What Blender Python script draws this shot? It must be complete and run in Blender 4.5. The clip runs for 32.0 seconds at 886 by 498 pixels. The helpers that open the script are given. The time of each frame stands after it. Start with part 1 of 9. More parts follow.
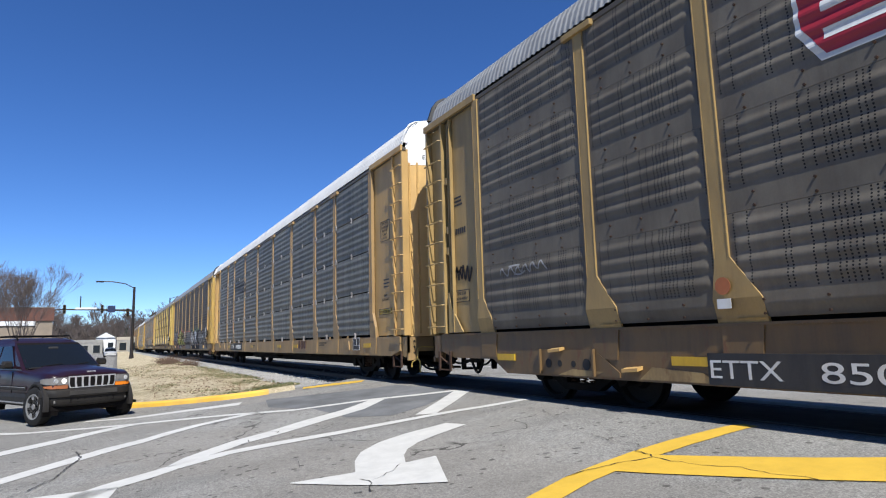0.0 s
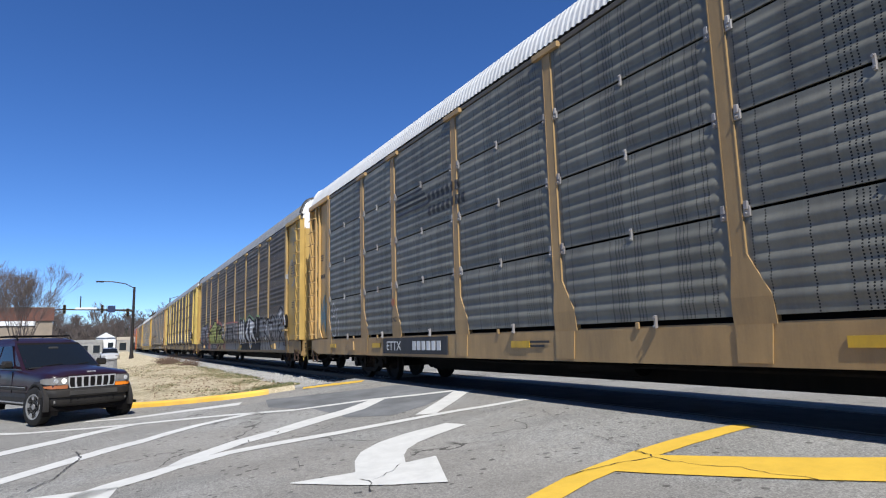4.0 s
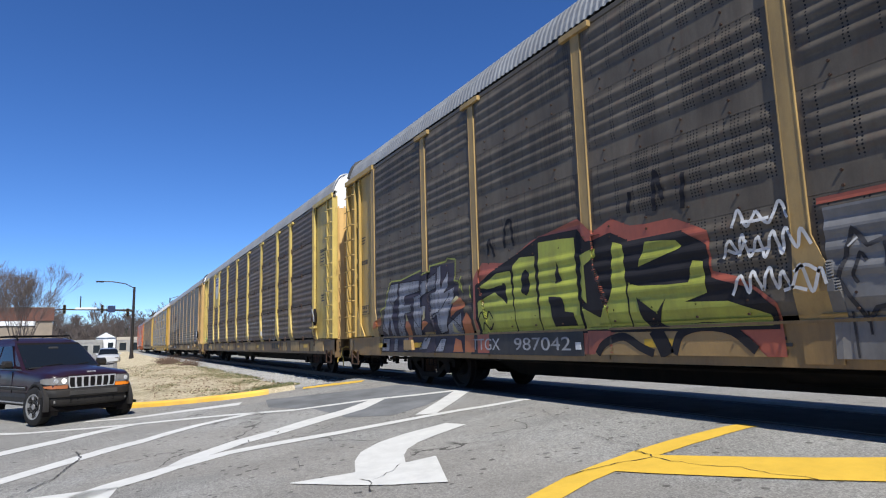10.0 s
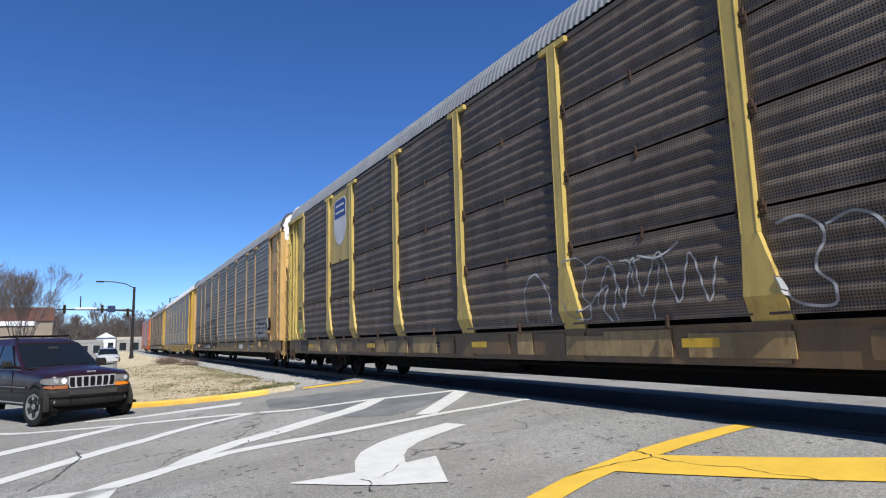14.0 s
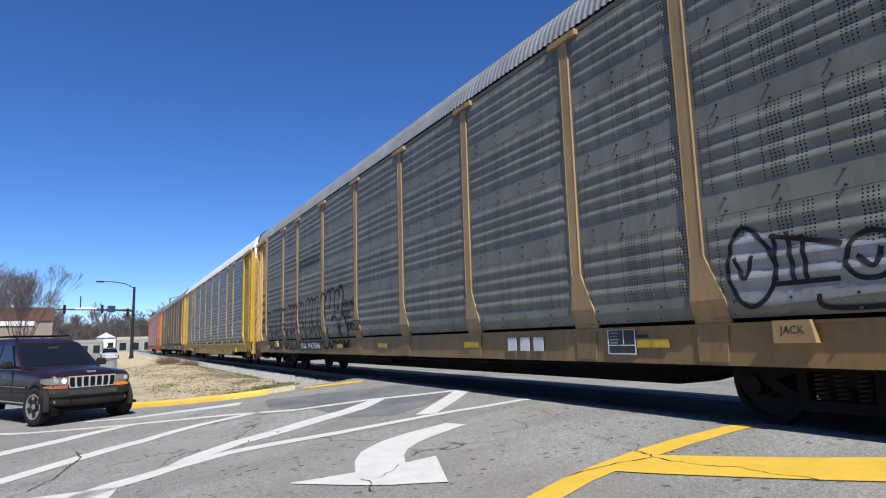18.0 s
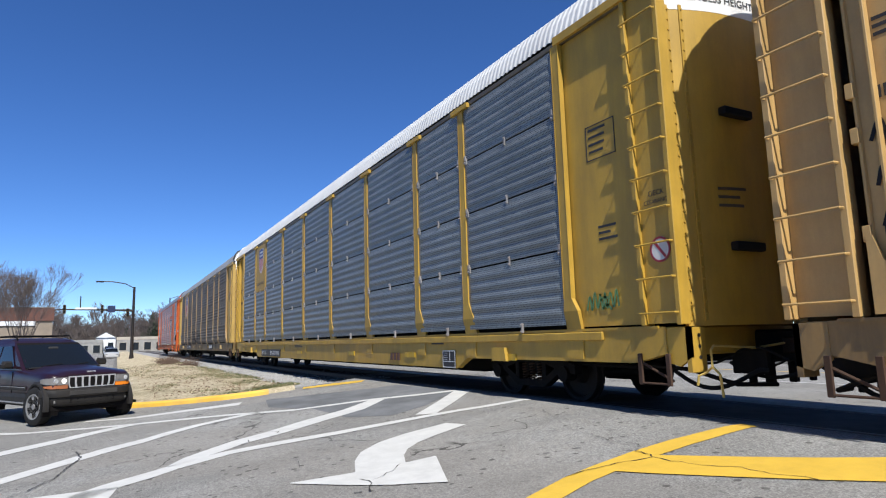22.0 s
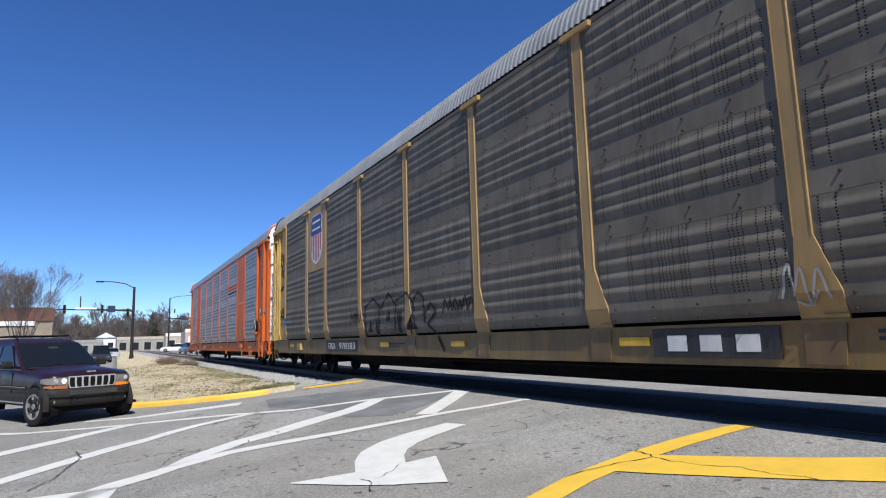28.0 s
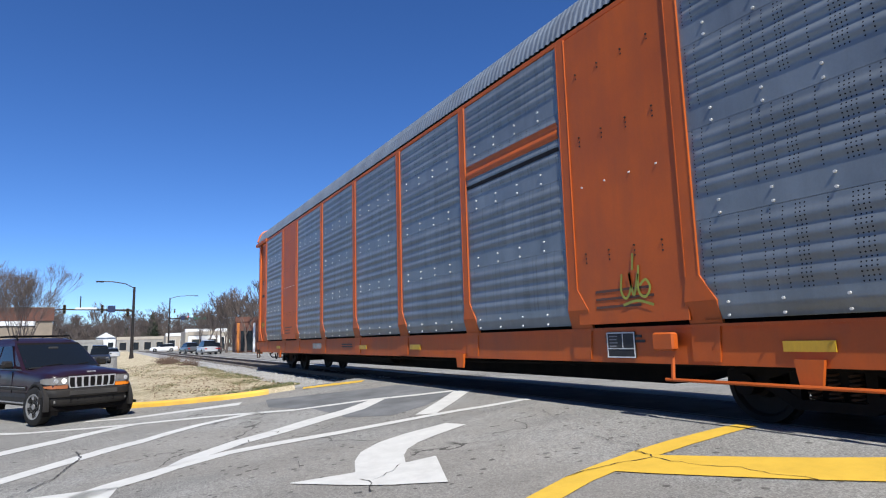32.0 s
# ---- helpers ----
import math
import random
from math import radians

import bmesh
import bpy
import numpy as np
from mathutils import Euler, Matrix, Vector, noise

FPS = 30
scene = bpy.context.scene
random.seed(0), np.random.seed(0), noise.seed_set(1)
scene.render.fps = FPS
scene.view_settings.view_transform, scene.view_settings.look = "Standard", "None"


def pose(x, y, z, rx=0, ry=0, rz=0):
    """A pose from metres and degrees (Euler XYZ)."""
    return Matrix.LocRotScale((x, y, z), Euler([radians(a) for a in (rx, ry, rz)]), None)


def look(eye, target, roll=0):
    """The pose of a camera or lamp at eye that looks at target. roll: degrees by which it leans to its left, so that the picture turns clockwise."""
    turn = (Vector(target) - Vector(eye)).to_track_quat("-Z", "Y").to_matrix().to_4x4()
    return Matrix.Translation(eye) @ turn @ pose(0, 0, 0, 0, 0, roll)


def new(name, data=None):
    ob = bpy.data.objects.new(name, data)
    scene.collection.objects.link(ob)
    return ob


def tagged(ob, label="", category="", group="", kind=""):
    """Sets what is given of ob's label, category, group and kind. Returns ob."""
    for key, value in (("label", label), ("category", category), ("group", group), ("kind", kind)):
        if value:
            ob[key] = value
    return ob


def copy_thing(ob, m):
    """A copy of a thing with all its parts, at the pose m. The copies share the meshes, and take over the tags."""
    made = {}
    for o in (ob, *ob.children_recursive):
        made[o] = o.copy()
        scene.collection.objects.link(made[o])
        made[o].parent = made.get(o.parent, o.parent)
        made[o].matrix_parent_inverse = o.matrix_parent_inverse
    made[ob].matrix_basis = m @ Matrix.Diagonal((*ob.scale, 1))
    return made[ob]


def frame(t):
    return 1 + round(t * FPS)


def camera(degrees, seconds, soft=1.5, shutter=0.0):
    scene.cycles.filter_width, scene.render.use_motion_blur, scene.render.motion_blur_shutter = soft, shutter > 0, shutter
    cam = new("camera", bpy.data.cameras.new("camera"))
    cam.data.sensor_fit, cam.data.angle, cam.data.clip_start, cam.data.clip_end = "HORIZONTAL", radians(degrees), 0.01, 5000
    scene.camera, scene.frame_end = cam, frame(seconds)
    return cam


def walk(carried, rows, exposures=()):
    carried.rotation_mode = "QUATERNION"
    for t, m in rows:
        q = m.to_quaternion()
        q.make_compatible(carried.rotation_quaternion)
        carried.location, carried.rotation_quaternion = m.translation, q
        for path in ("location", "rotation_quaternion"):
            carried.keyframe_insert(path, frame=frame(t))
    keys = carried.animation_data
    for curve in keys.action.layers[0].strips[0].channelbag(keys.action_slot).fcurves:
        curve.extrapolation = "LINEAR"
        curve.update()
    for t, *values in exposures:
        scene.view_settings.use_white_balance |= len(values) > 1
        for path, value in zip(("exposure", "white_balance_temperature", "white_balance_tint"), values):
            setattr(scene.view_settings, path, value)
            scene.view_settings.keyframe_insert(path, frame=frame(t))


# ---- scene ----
# camera: fixed on a stand beside the crossing; rail top is z = 0, the train runs along +x
EYE = Vector((0.0, 0.0, 1.0))
AIM = EYE + Vector((-0.8699, 0.4717, 0.1442))
cam = camera(71.68, 32.0, soft=1.15, shutter=0.0)
walk(cam, [(0.0, look(EYE, AIM, -1.58)), (32.0, look(EYE, AIM, -1.58))], [(0.0, 0.47, 6250, 8), (32.0, 0.47, 6250, 8)])

# daylight: clear sky, sun high and nearly in line with the track
SUN_ELEV, SUN_OFF = radians(51), radians(11.5)
SUN_DIR = Vector((math.cos(SUN_ELEV) * math.cos(SUN_OFF), -math.cos(SUN_ELEV) * math.sin(SUN_OFF), math.sin(SUN_ELEV)))
world = bpy.data.worlds.new("world")
scene.world = world
world.use_nodes = True
wn = world.node_tree.nodes
sky = wn.new("ShaderNodeTexSky")
sky.sky_type = "NISHITA"
sky.sun_disc = False
sky.sun_elevation = SUN_ELEV
sky.sun_rotation = math.atan2(SUN_DIR.x, SUN_DIR.y)
sky.altitude = 3000
sky.air_density, sky.dust_density, sky.ozone_density = 1.0, 0.0, 6.0
wn["Background"].inputs["Strength"].default_value = 0.108
rich = wn.new("ShaderNodeHueSaturation")
rich.inputs["Saturation"].default_value = 1.15
rich.inputs["Hue"].default_value = 0.509
world.node_tree.links.new(sky.outputs["Color"], rich.inputs["Color"])
world.node_tree.links.new(rich.outputs["Color"], wn["Background"].inputs["Color"])
sun = new("sun", bpy.data.lights.new("sun", "SUN"))
sun.data.energy, sun.data.angle, sun.data.color = 5.0, radians(0.55), (1.0, 0.95, 0.87)
sun.matrix_world = look(SUN_DIR * 60, (0, 0, 0))
# ---- building tools ----
class G:
    """Collects vertices and faces of one mesh."""

    def __init__(self):
        self.v, self.f = [], []

    def add(self, verts, faces):
        n = len(self.v)
        self.v += [tuple(p) for p in verts]
        self.f += [tuple(i + n for i in face) for face in faces]
        return self

    def box(self, x0, x1, y0, y1, z0, z1):
        return self.add([(x0, y0, z0), (x1, y0, z0), (x1, y1, z0), (x0, y1, z0), (x0, y0, z1), (x1, y0, z1), (x1, y1, z1), (x0, y1, z1)],
                        [(0, 3, 2, 1), (4, 5, 6, 7), (0, 1, 5, 4), (1, 2, 6, 5), (2, 3, 7, 6), (3, 0, 4, 7)])

    def chamfer(self, x0, x1, y0, y1, z0, z1, c=0.01):
        """A box whose upright and lying edges are cut by c."""
        rings = []
        for z, d in ((z0, c), (z0 + c, 0), (z1 - c, 0), (z1, c)):
            a, b, e, g = x0 + d, x1 - d, y0 + d, y1 - d
            rings.append([(a + c, e, z), (b - c, e, z), (b, e + c, z), (b, g - c, z), (b - c, g, z), (a + c, g, z), (a, g - c, z), (a, e + c, z)])
        self.loft(rings)
        return self

    def loft(self, rings, caps=True):
        n, k = len(rings[0]), len(rings)
        faces = [(i * n + j, i * n + (j + 1) % n, (i + 1) * n + (j + 1) % n, (i + 1) * n + j) for i in range(k - 1) for j in range(n)]
        if caps:
            faces += [tuple(range(n - 1, -1, -1)), tuple((k - 1) * n + j for j in range(n))]
        return self.add([p for r in rings for p in r], faces)

    def cyl(self, p, q, r, n=10, r2=None):
        p, q = Vector(p), Vector(q)
        turn = (q - p).to_track_quat("Z", "Y")
        ring = [turn @ Vector((math.cos(2 * math.pi * i / n), math.sin(2 * math.pi * i / n), 0)) for i in range(n)]
        return self.loft([[p + a * r for a in ring], [q + a * (r if r2 is None else r2) for a in ring]])

    def tube(self, pts, r, n=7):
        pts = [Vector(p) for p in pts]
        rings = []
        for i, p in enumerate(pts):
            d = pts[min(i + 1, len(pts) - 1)] - pts[max(i - 1, 0)]
            turn = d.to_track_quat("Z", "Y")
            rr = r[i] if isinstance(r, (list, tuple)) else r
            rings.append([p + turn @ Vector((math.cos(2 * math.pi * k / n) * rr, math.sin(2 * math.pi * k / n) * rr, 0)) for k in range(n)])
        return self.loft(rings)

    def prism(self, poly, axis, a, b):
        put = {"x": lambda u, w, s: (s, u, w), "y": lambda u, w, s: (u, s, w), "z": lambda u, w, s: (u, w, s)}[axis]
        return self.loft([[put(u, w, a) for u, w in poly], [put(u, w, b) for u, w in poly]])

    def grid(self, rows):
        n = len(rows[0])
        return self.add([p for r in rows for p in r],
                        [(i * n + j, i * n + j + 1, (i + 1) * n + j + 1, (i + 1) * n + j) for i in range(len(rows) - 1) for j in range(n - 1)])

    def lathe(self, profile, centre, n=24):
        """profile of (radius, y) turned round an axis along y."""
        rings = [[(centre[0] + r * math.cos(2 * math.pi * k / n), centre[1] + y, centre[2] + r * math.sin(2 * math.pi * k / n)) for k in range(n)] for r, y in profile]
        return self.loft(rings)

    def mesh(self, name, smooth=False):
        me = bpy.data.meshes.new(name)
        me.from_pydata(self.v, [], self.f)
        if len(self.f) < 6000:
            bm = bmesh.new()
            bm.from_mesh(me)
            bmesh.ops.recalc_face_normals(bm, faces=bm.faces)
            bm.to_mesh(me)
            bm.free()
        if smooth:
            me.shade_smooth()
            me.set_sharp_from_angle(angle=radians(38))
        me.update()
        return me


def part(name, g, material, parent=None, label="", smooth=False, at=None):
    """One mesh object, as a part of parent or on its own. g: a G or a ready mesh."""
    me = g if isinstance(g, bpy.types.Mesh) else g.mesh(name, smooth)
    if material and not me.materials:
        me.materials.append(material)
    ob = new(name, me)
    if parent:
        ob.parent = parent
    if at is not None:
        ob.matrix_basis = at
    return tagged(ob, label)


def thing(name, label, category, group="", at=None, kind=""):
    ob = new(name)
    ob.empty_display_size = 0.2
    if at is not None:
        ob.matrix_basis = at
    return tagged(ob, label, category, group, kind)


def setting(name, g, material, label="", smooth=False, category=""):
    return tagged(part(name, g, material, None, label, smooth), kind="structure", category=category)


# ---- materials ----
def nodes_of(name):
    m = bpy.data.materials.new(name)
    m.use_nodes = True
    nt = m.node_tree
    return m, nt.nodes, nt.links, nt.nodes["Principled BSDF"]


def ramp(n, l, source, a, b, lo=(0, 0, 0, 1), hi=(1, 1, 1, 1)):
    r = n.new("ShaderNodeValToRGB")
    r.color_ramp.elements[0].position, r.color_ramp.elements[1].position = a, b
    r.color_ramp.elements[0].color, r.color_ramp.elements[1].color = lo, hi
    l.new(source, r.inputs[0])
    return r.outputs[0]


def blend(n, l, fac, a, b, mode="MIX"):
    x = n.new("ShaderNodeMix")
    x.data_type, x.blend_type = "RGBA", mode
    for sock, val in ((0, fac), (6, a), (7, b)):
        if isinstance(val, bpy.types.NodeSocket):
            l.new(val, x.inputs[sock])
        else:
            x.inputs[sock].default_value = val if sock == 0 else (*val, 1)
    return x.outputs[2]


def calc(n, l, op, a, b=None, c=None):
    x = n.new("ShaderNodeMath")
    x.operation = op
    for i, val in enumerate((a, b, c)):
        if val is None:
            continue
        if isinstance(val, bpy.types.NodeSocket):
            l.new(val, x.inputs[i])
        else:
            x.inputs[i].default_value = val
    return x.outputs[0]


def tex(n, l, vec, scale, detail=5.0, rough=0.55, stretch=None):
    if stretch:
        mp = n.new("ShaderNodeMapping")
        mp.inputs["Scale"].default_value = stretch
        l.new(vec, mp.inputs["Vector"])
        vec = mp.outputs[0]
    x = n.new("ShaderNodeTexNoise")
    x.inputs["Scale"].default_value, x.inputs["Detail"].default_value, x.inputs["Roughness"].default_value = scale, detail, rough
    l.new(vec, x.inputs["Vector"])
    return x.outputs["Fac"]


def surface(name, color, rough=0.6, metal=0.0, grain=40.0, vary=0.25, dirt=(0.05, 0.04, 0.03), dirty=0.35, streak=True, bump=0.15, holes=None,
            rust=0.0, random=0.0, coat=0.0, spread=1.3, gloss=0.5):
    """A painted, metal or mineral surface with grain, streaks, dirt and, if asked, rust and punched holes."""
    m, n, l, p = nodes_of(name)
    co = n.new("ShaderNodeTexCoord").outputs["Object"]
    info = n.new("ShaderNodeObjectInfo")
    off = n.new("ShaderNodeVectorMath")
    off.operation = "MULTIPLY_ADD"
    l.new(info.outputs["Random"], off.inputs[0])
    off.inputs[1].default_value = (37.0, 19.0, 23.0)
    l.new(co, off.inputs[2])
    vec = off.outputs[0]
    fine = tex(n, l, vec, grain, 6)
    broad = tex(n, l, vec, spread, 5)
    col = blend(n, l, ramp(n, l, broad, 0.3, 0.7), tuple(c * (1 - vary) for c in color), tuple(min(1, c * (1 + vary * 0.6)) for c in color))
    col = blend(n, l, 0.45 * vary, col, ramp(n, l, fine, 0.3, 0.7, (0.2, 0.2, 0.2, 1), (1, 1, 1, 1)), "MULTIPLY")
    if random:
        col = blend(n, l, random, col, ramp(n, l, info.outputs["Random"], 0, 1, (0.45, 0.45, 0.45, 1), (1, 1, 1, 1)), "MULTIPLY")
    if dirty:
        st = tex(n, l, vec, 2.4, 7, 0.7, (1.3, 1.3, 0.22)) if streak else tex(n, l, vec, 2.2, 7, 0.65)
        mask = calc(n, l, "MULTIPLY", ramp(n, l, st, 0.42, 0.72), dirty)
        col = blend(n, l, mask, col, dirt)
    if rust:
        rs = tex(n, l, vec, 4.5, 8, 0.7, (1.6, 1.6, 0.7))
        col = blend(n, l, calc(n, l, "MULTIPLY", ramp(n, l, rs, 0.56, 0.68), rust), col, (0.13, 0.05, 0.022))
    hgt = fine
    if holes:
        sep = n.new("ShaderNodeSeparateXYZ")
        l.new(co, sep.inputs[0])
        px, pz, radius, keep, above = holes
        ux, uz = calc(n, l, "DIVIDE", sep.outputs[0], px), calc(n, l, "DIVIDE", sep.outputs[2], pz)
        dx = calc(n, l, "MULTIPLY", calc(n, l, "SUBTRACT", calc(n, l, "FRACT", ux), 0.5), px)
        dz = calc(n, l, "MULTIPLY", calc(n, l, "SUBTRACT", calc(n, l, "FRACT", uz), 0.5), pz)
        far = calc(n, l, "SQRT", calc(n, l, "ADD", calc(n, l, "MULTIPLY", dx, dx), calc(n, l, "MULTIPLY", dz, dz)))
        hole = calc(n, l, "LESS_THAN", far, radius)
        if above:
            hole = calc(n, l, "MULTIPLY", hole, calc(n, l, "GREATER_THAN", sep.outputs[2], above))
        if keep < 1:
            wh = n.new("ShaderNodeTexWhiteNoise")
            wh.noise_dimensions = "1D"
            l.new(calc(n, l, "FLOOR", ux), wh.inputs["W"])
            hole = calc(n, l, "MULTIPLY", hole, calc(n, l, "LESS_THAN", wh.outputs["Value"], keep))
            band = tex(n, l, vec, 0.9, 2)
            hole = calc(n, l, "MULTIPLY", hole, ramp(n, l, band, 0.27, 0.32))
        col = blend(n, l, hole, col, (0.004, 0.004, 0.004))
    l.new(col, p.inputs["Base Color"])
    l.new(calc(n, l, "ADD", rough - 0.12, calc(n, l, "MULTIPLY", broad, 0.24)), p.inputs["Roughness"])
    p.inputs["Metallic"].default_value = metal
    p.inputs["Specular IOR Level"].default_value = gloss
    p.inputs["Coat Weight"].default_value = coat
    p.inputs["Coat Roughness"].default_value = 0.08
    if bump:
        b = n.new("ShaderNodeBump")
        b.inputs["Strength"].default_value, b.inputs["Distance"].default_value = bump, 0.01
        l.new(hgt, b.inputs["Height"])
        l.new(b.outputs[0], p.inputs["Normal"])
    return m


def glow(name, color, strength):
    m, n, l, p = nodes_of(name)
    p.inputs["Base Color"].default_value = (*color, 1)
    p.inputs["Emission Color"].default_value = (*color, 1)
    p.inputs["Emission Strength"].default_value = strength
    return m


def glass(name, color, rough=0.03):
    m, n, l, p = nodes_of(name)
    p.inputs["Base Color"].default_value = (*color, 1)
    p.inputs["Roughness"].default_value = rough
    p.inputs["Specular IOR Level"].default_value = 0.3
    return m


BLACK_IRON = surface("black_iron", (0.011, 0.010, 0.0095), 0.8, 0.0, 30, 0.4, (0.028, 0.02, 0.015), 0.5, bump=0.2, gloss=0.15)
RUST_IRON = surface("rusty_iron", (0.075, 0.044, 0.03), 0.8, 0.0, 40, 0.4, (0.03, 0.02, 0.015), 0.5, bump=0.3, gloss=0.2)
WHEEL_STEEL = surface("wheel_steel", (0.03, 0.025, 0.022), 0.7, 0.1, 20, 0.3, (0.02, 0.014, 0.01), 0.4, streak=False, gloss=0.2)
RAIL_STEEL = surface("rail_steel", (0.09, 0.06, 0.045), 0.6, 0.2, 20, 0.3, (0.05, 0.03, 0.02), 0.4, streak=False)
BRIGHT_STEEL = surface("bright_steel", (0.5, 0.5, 0.5), 0.35, 0.9, 20, 0.1, dirty=0.1)
# near-black that stands in for shade inside openings; also plain black trim
DARK_VOID = surface("shade_black_and_trim", (0.012, 0.011, 0.011), 0.9, 0, 10, 0.2, dirty=0, gloss=0.05)
RUBBER = surface("rubber", (0.014, 0.014, 0.014), 0.75, 0, 60, 0.3, (0.04, 0.037, 0.034), 0.3, streak=False, gloss=0.2)
WHITE_PAINT = surface("white_car_paint", (0.78, 0.78, 0.77), 0.55, 0, 30, 0.1, (0.3, 0.27, 0.24), 0.3)
BLACK_PAINT = surface("black_lettering", (0.02, 0.02, 0.022), 0.6, 0, 30, 0.3, (0.12, 0.1, 0.08), 0.25)
SEAL = surface("black_rubber_seal", (0.012, 0.012, 0.013), 0.7, 0, 20, 0.2, dirty=0.2)
# ---- ground, road and track ----
TRACK_Y = 7.13
SIDE_Y = 1.625
YB = (-600, -1.5, 0.5, 5.0, 5.6, 5.9, 6.2, 8.2, 9.4, 14.0, 900)
ZB = (-0.50, -0.50, -0.43, -0.02, 0.045, 0.045, -0.01, -0.01, -0.12, -0.22, -0.35)


def gz(y):
    """Height of the ground: it rises to a low hump before the rails and falls away beyond them."""
    return float(np.interp(y, YB, ZB))


def asphalt():
    m, n, l, p = nodes_of("asphalt")
    co = n.new("ShaderNodeTexCoord").outputs["Object"]
    fine, mid, broad = tex(n, l, co, 90, 6, 0.7), tex(n, l, co, 9, 6, 0.6), tex(n, l, co, 0.45, 6, 0.6)
    worn = tex(n, l, co, 1.1, 5, 0.6, (1.0, 0.25, 1.0))
    col = blend(n, l, ramp(n, l, broad, 0.35, 0.68), (0.205, 0.198, 0.186), (0.285, 0.280, 0.268))
    col = blend(n, l, calc(n, l, "MULTIPLY", ramp(n, l, worn, 0.48, 0.7), 0.35), col, (0.10, 0.097, 0.095))
    grit = n.new("ShaderNodeTexVoronoi")
    grit.inputs["Scale"].default_value = 75
    l.new(co, grit.inputs["Vector"])
    bw = n.new("ShaderNodeSeparateXYZ")
    l.new(grit.outputs["Color"], bw.inputs[0])
    col = blend(n, l, 0.6, col, ramp(n, l, bw.outputs[0], 0.0, 1.0, (0.45, 0.45, 0.45, 1), (1.55, 1.55, 1.53, 1)), "MULTIPLY")
    col = blend(n, l, 0.6, col, ramp(n, l, fine, 0.32, 0.68, (0.35, 0.35, 0.35, 1), (1.5, 1.49, 1.46, 1)), "MULTIPLY")
    patch = tex(n, l, co, 0.25, 4, 0.6)
    col = blend(n, l, calc(n, l, "MULTIPLY", ramp(n, l, patch, 0.48, 0.56), 0.35), col, (0.225, 0.205, 0.18))
    col = blend(n, l, calc(n, l, "MULTIPLY", ramp(n, l, mid, 0.60, 0.66), 0.4), col, (0.085, 0.082, 0.08))
    pit = n.new("ShaderNodeTexVoronoi")
    pit.inputs["Scale"].default_value = 5.0
    l.new(co, pit.inputs["Vector"])
    pits = calc(n, l, "MULTIPLY", calc(n, l, "LESS_THAN", pit.outputs["Distance"], 0.16), ramp(n, l, tex(n, l, co, 1.7, 3), 0.44, 0.5))
    col = blend(n, l, calc(n, l, "MULTIPLY", pits, 0.75), col, (0.06, 0.056, 0.052))
    # crack seams
    vo = n.new("ShaderNodeTexVoronoi")
    vo.feature = "DISTANCE_TO_EDGE"
    vo.inputs["Scale"].default_value = 0.36
    wob = n.new("ShaderNodeVectorMath")
    wob.operation = "MULTIPLY_ADD"
    nz = n.new("ShaderNodeTexNoise")
    nz.inputs["Scale"].default_value, nz.inputs["Detail"].default_value = 2.2, 6
    l.new(co, nz.inputs["Vector"])
    l.new(nz.outputs["Color"], wob.inputs[0])
    wob.inputs[1].default_value = (0.9, 0.9, 0.0)
    l.new(co, wob.inputs[2])
    l.new(wob.outputs[0], vo.inputs["Vector"])
    crack = calc(n, l, "MULTIPLY", calc(n, l, "LESS_THAN", vo.outputs["Distance"], 0.005), ramp(n, l, tex(n, l, co, 0.7, 3), 0.5, 0.56))
    col = blend(n, l, calc(n, l, "MULTIPLY", crack, 0.8), col, (0.035, 0.033, 0.03))
    l.new(col, p.inputs["Base Color"])
    p.inputs["Roughness"].default_value = 0.9
    p.inputs["Specular IOR Level"].default_value = 0.12
    b = n.new("ShaderNodeBump")
    b.inputs["Strength"].default_value, b.inputs["Distance"].default_value = 0.5, 0.012
    l.new(calc(n, l, "SUBTRACT", fine, crack), b.inputs["Height"])
    l.new(b.outputs[0], p.inputs["Normal"])
    return m


def road_paint(name, color):
    m, n, l, p = nodes_of(name)
    co = n.new("ShaderNodeTexCoord").outputs["Object"]
    fine, mid = tex(n, l, co, 80, 6, 0.7), tex(n, l, co, 4.0, 7, 0.7)
    col = blend(n, l, ramp(n, l, mid, 0.35, 0.7), color, tuple(c * 0.82 for c in color))
    worn = calc(n, l, "MULTIPLY", ramp(n, l, calc(n, l, "ADD", fine, mid), 1.02, 1.16), 0.75)
    col = blend(n, l, worn, col, (0.2, 0.195, 0.19))
    l.new(col, p.inputs["Base Color"])
    p.inputs["Roughness"].default_value = 0.7
    b = n.new("ShaderNodeBump")
    b.inputs["Strength"].default_value, b.inputs["Distance"].default_value = 0.3, 0.01
    l.new(fine, b.inputs["Height"])
    l.new(b.outputs[0], p.inputs["Normal"])
    return m


ASPHALT = asphalt()
WHITE_LINE = road_paint("white_road_paint", (0.56, 0.55, 0.52))
YELLOW_LINE = road_paint("yellow_road_paint", (0.63, 0.40, 0.045))

ground = G()
xs = (-1500, -400, -200, -100, -60, -40, -30, -20, -15.36, -15.3, -10, -5, 0, 5, 10, 20, 60, 200, 600)
ys = (-900, -200, -60, -20, -8, *YB[1:3], 3.55, 3.6, 5.0, 5.6, 5.9, 6.2, 8.2, 9.4, 9.55, 9.6, 14.0, 20, 40, 100, 300, 900)
# the sheet sinks under the open track bed west of the crossing
ground.grid([[(x, y, gz(y) if x > -15.33 or y < 3.58 or y > 9.58 else -0.55) for x in xs] for y in ys])
setting("ground", ground, ASPHALT, "grey worn asphalt road surface with cracks", category="road")


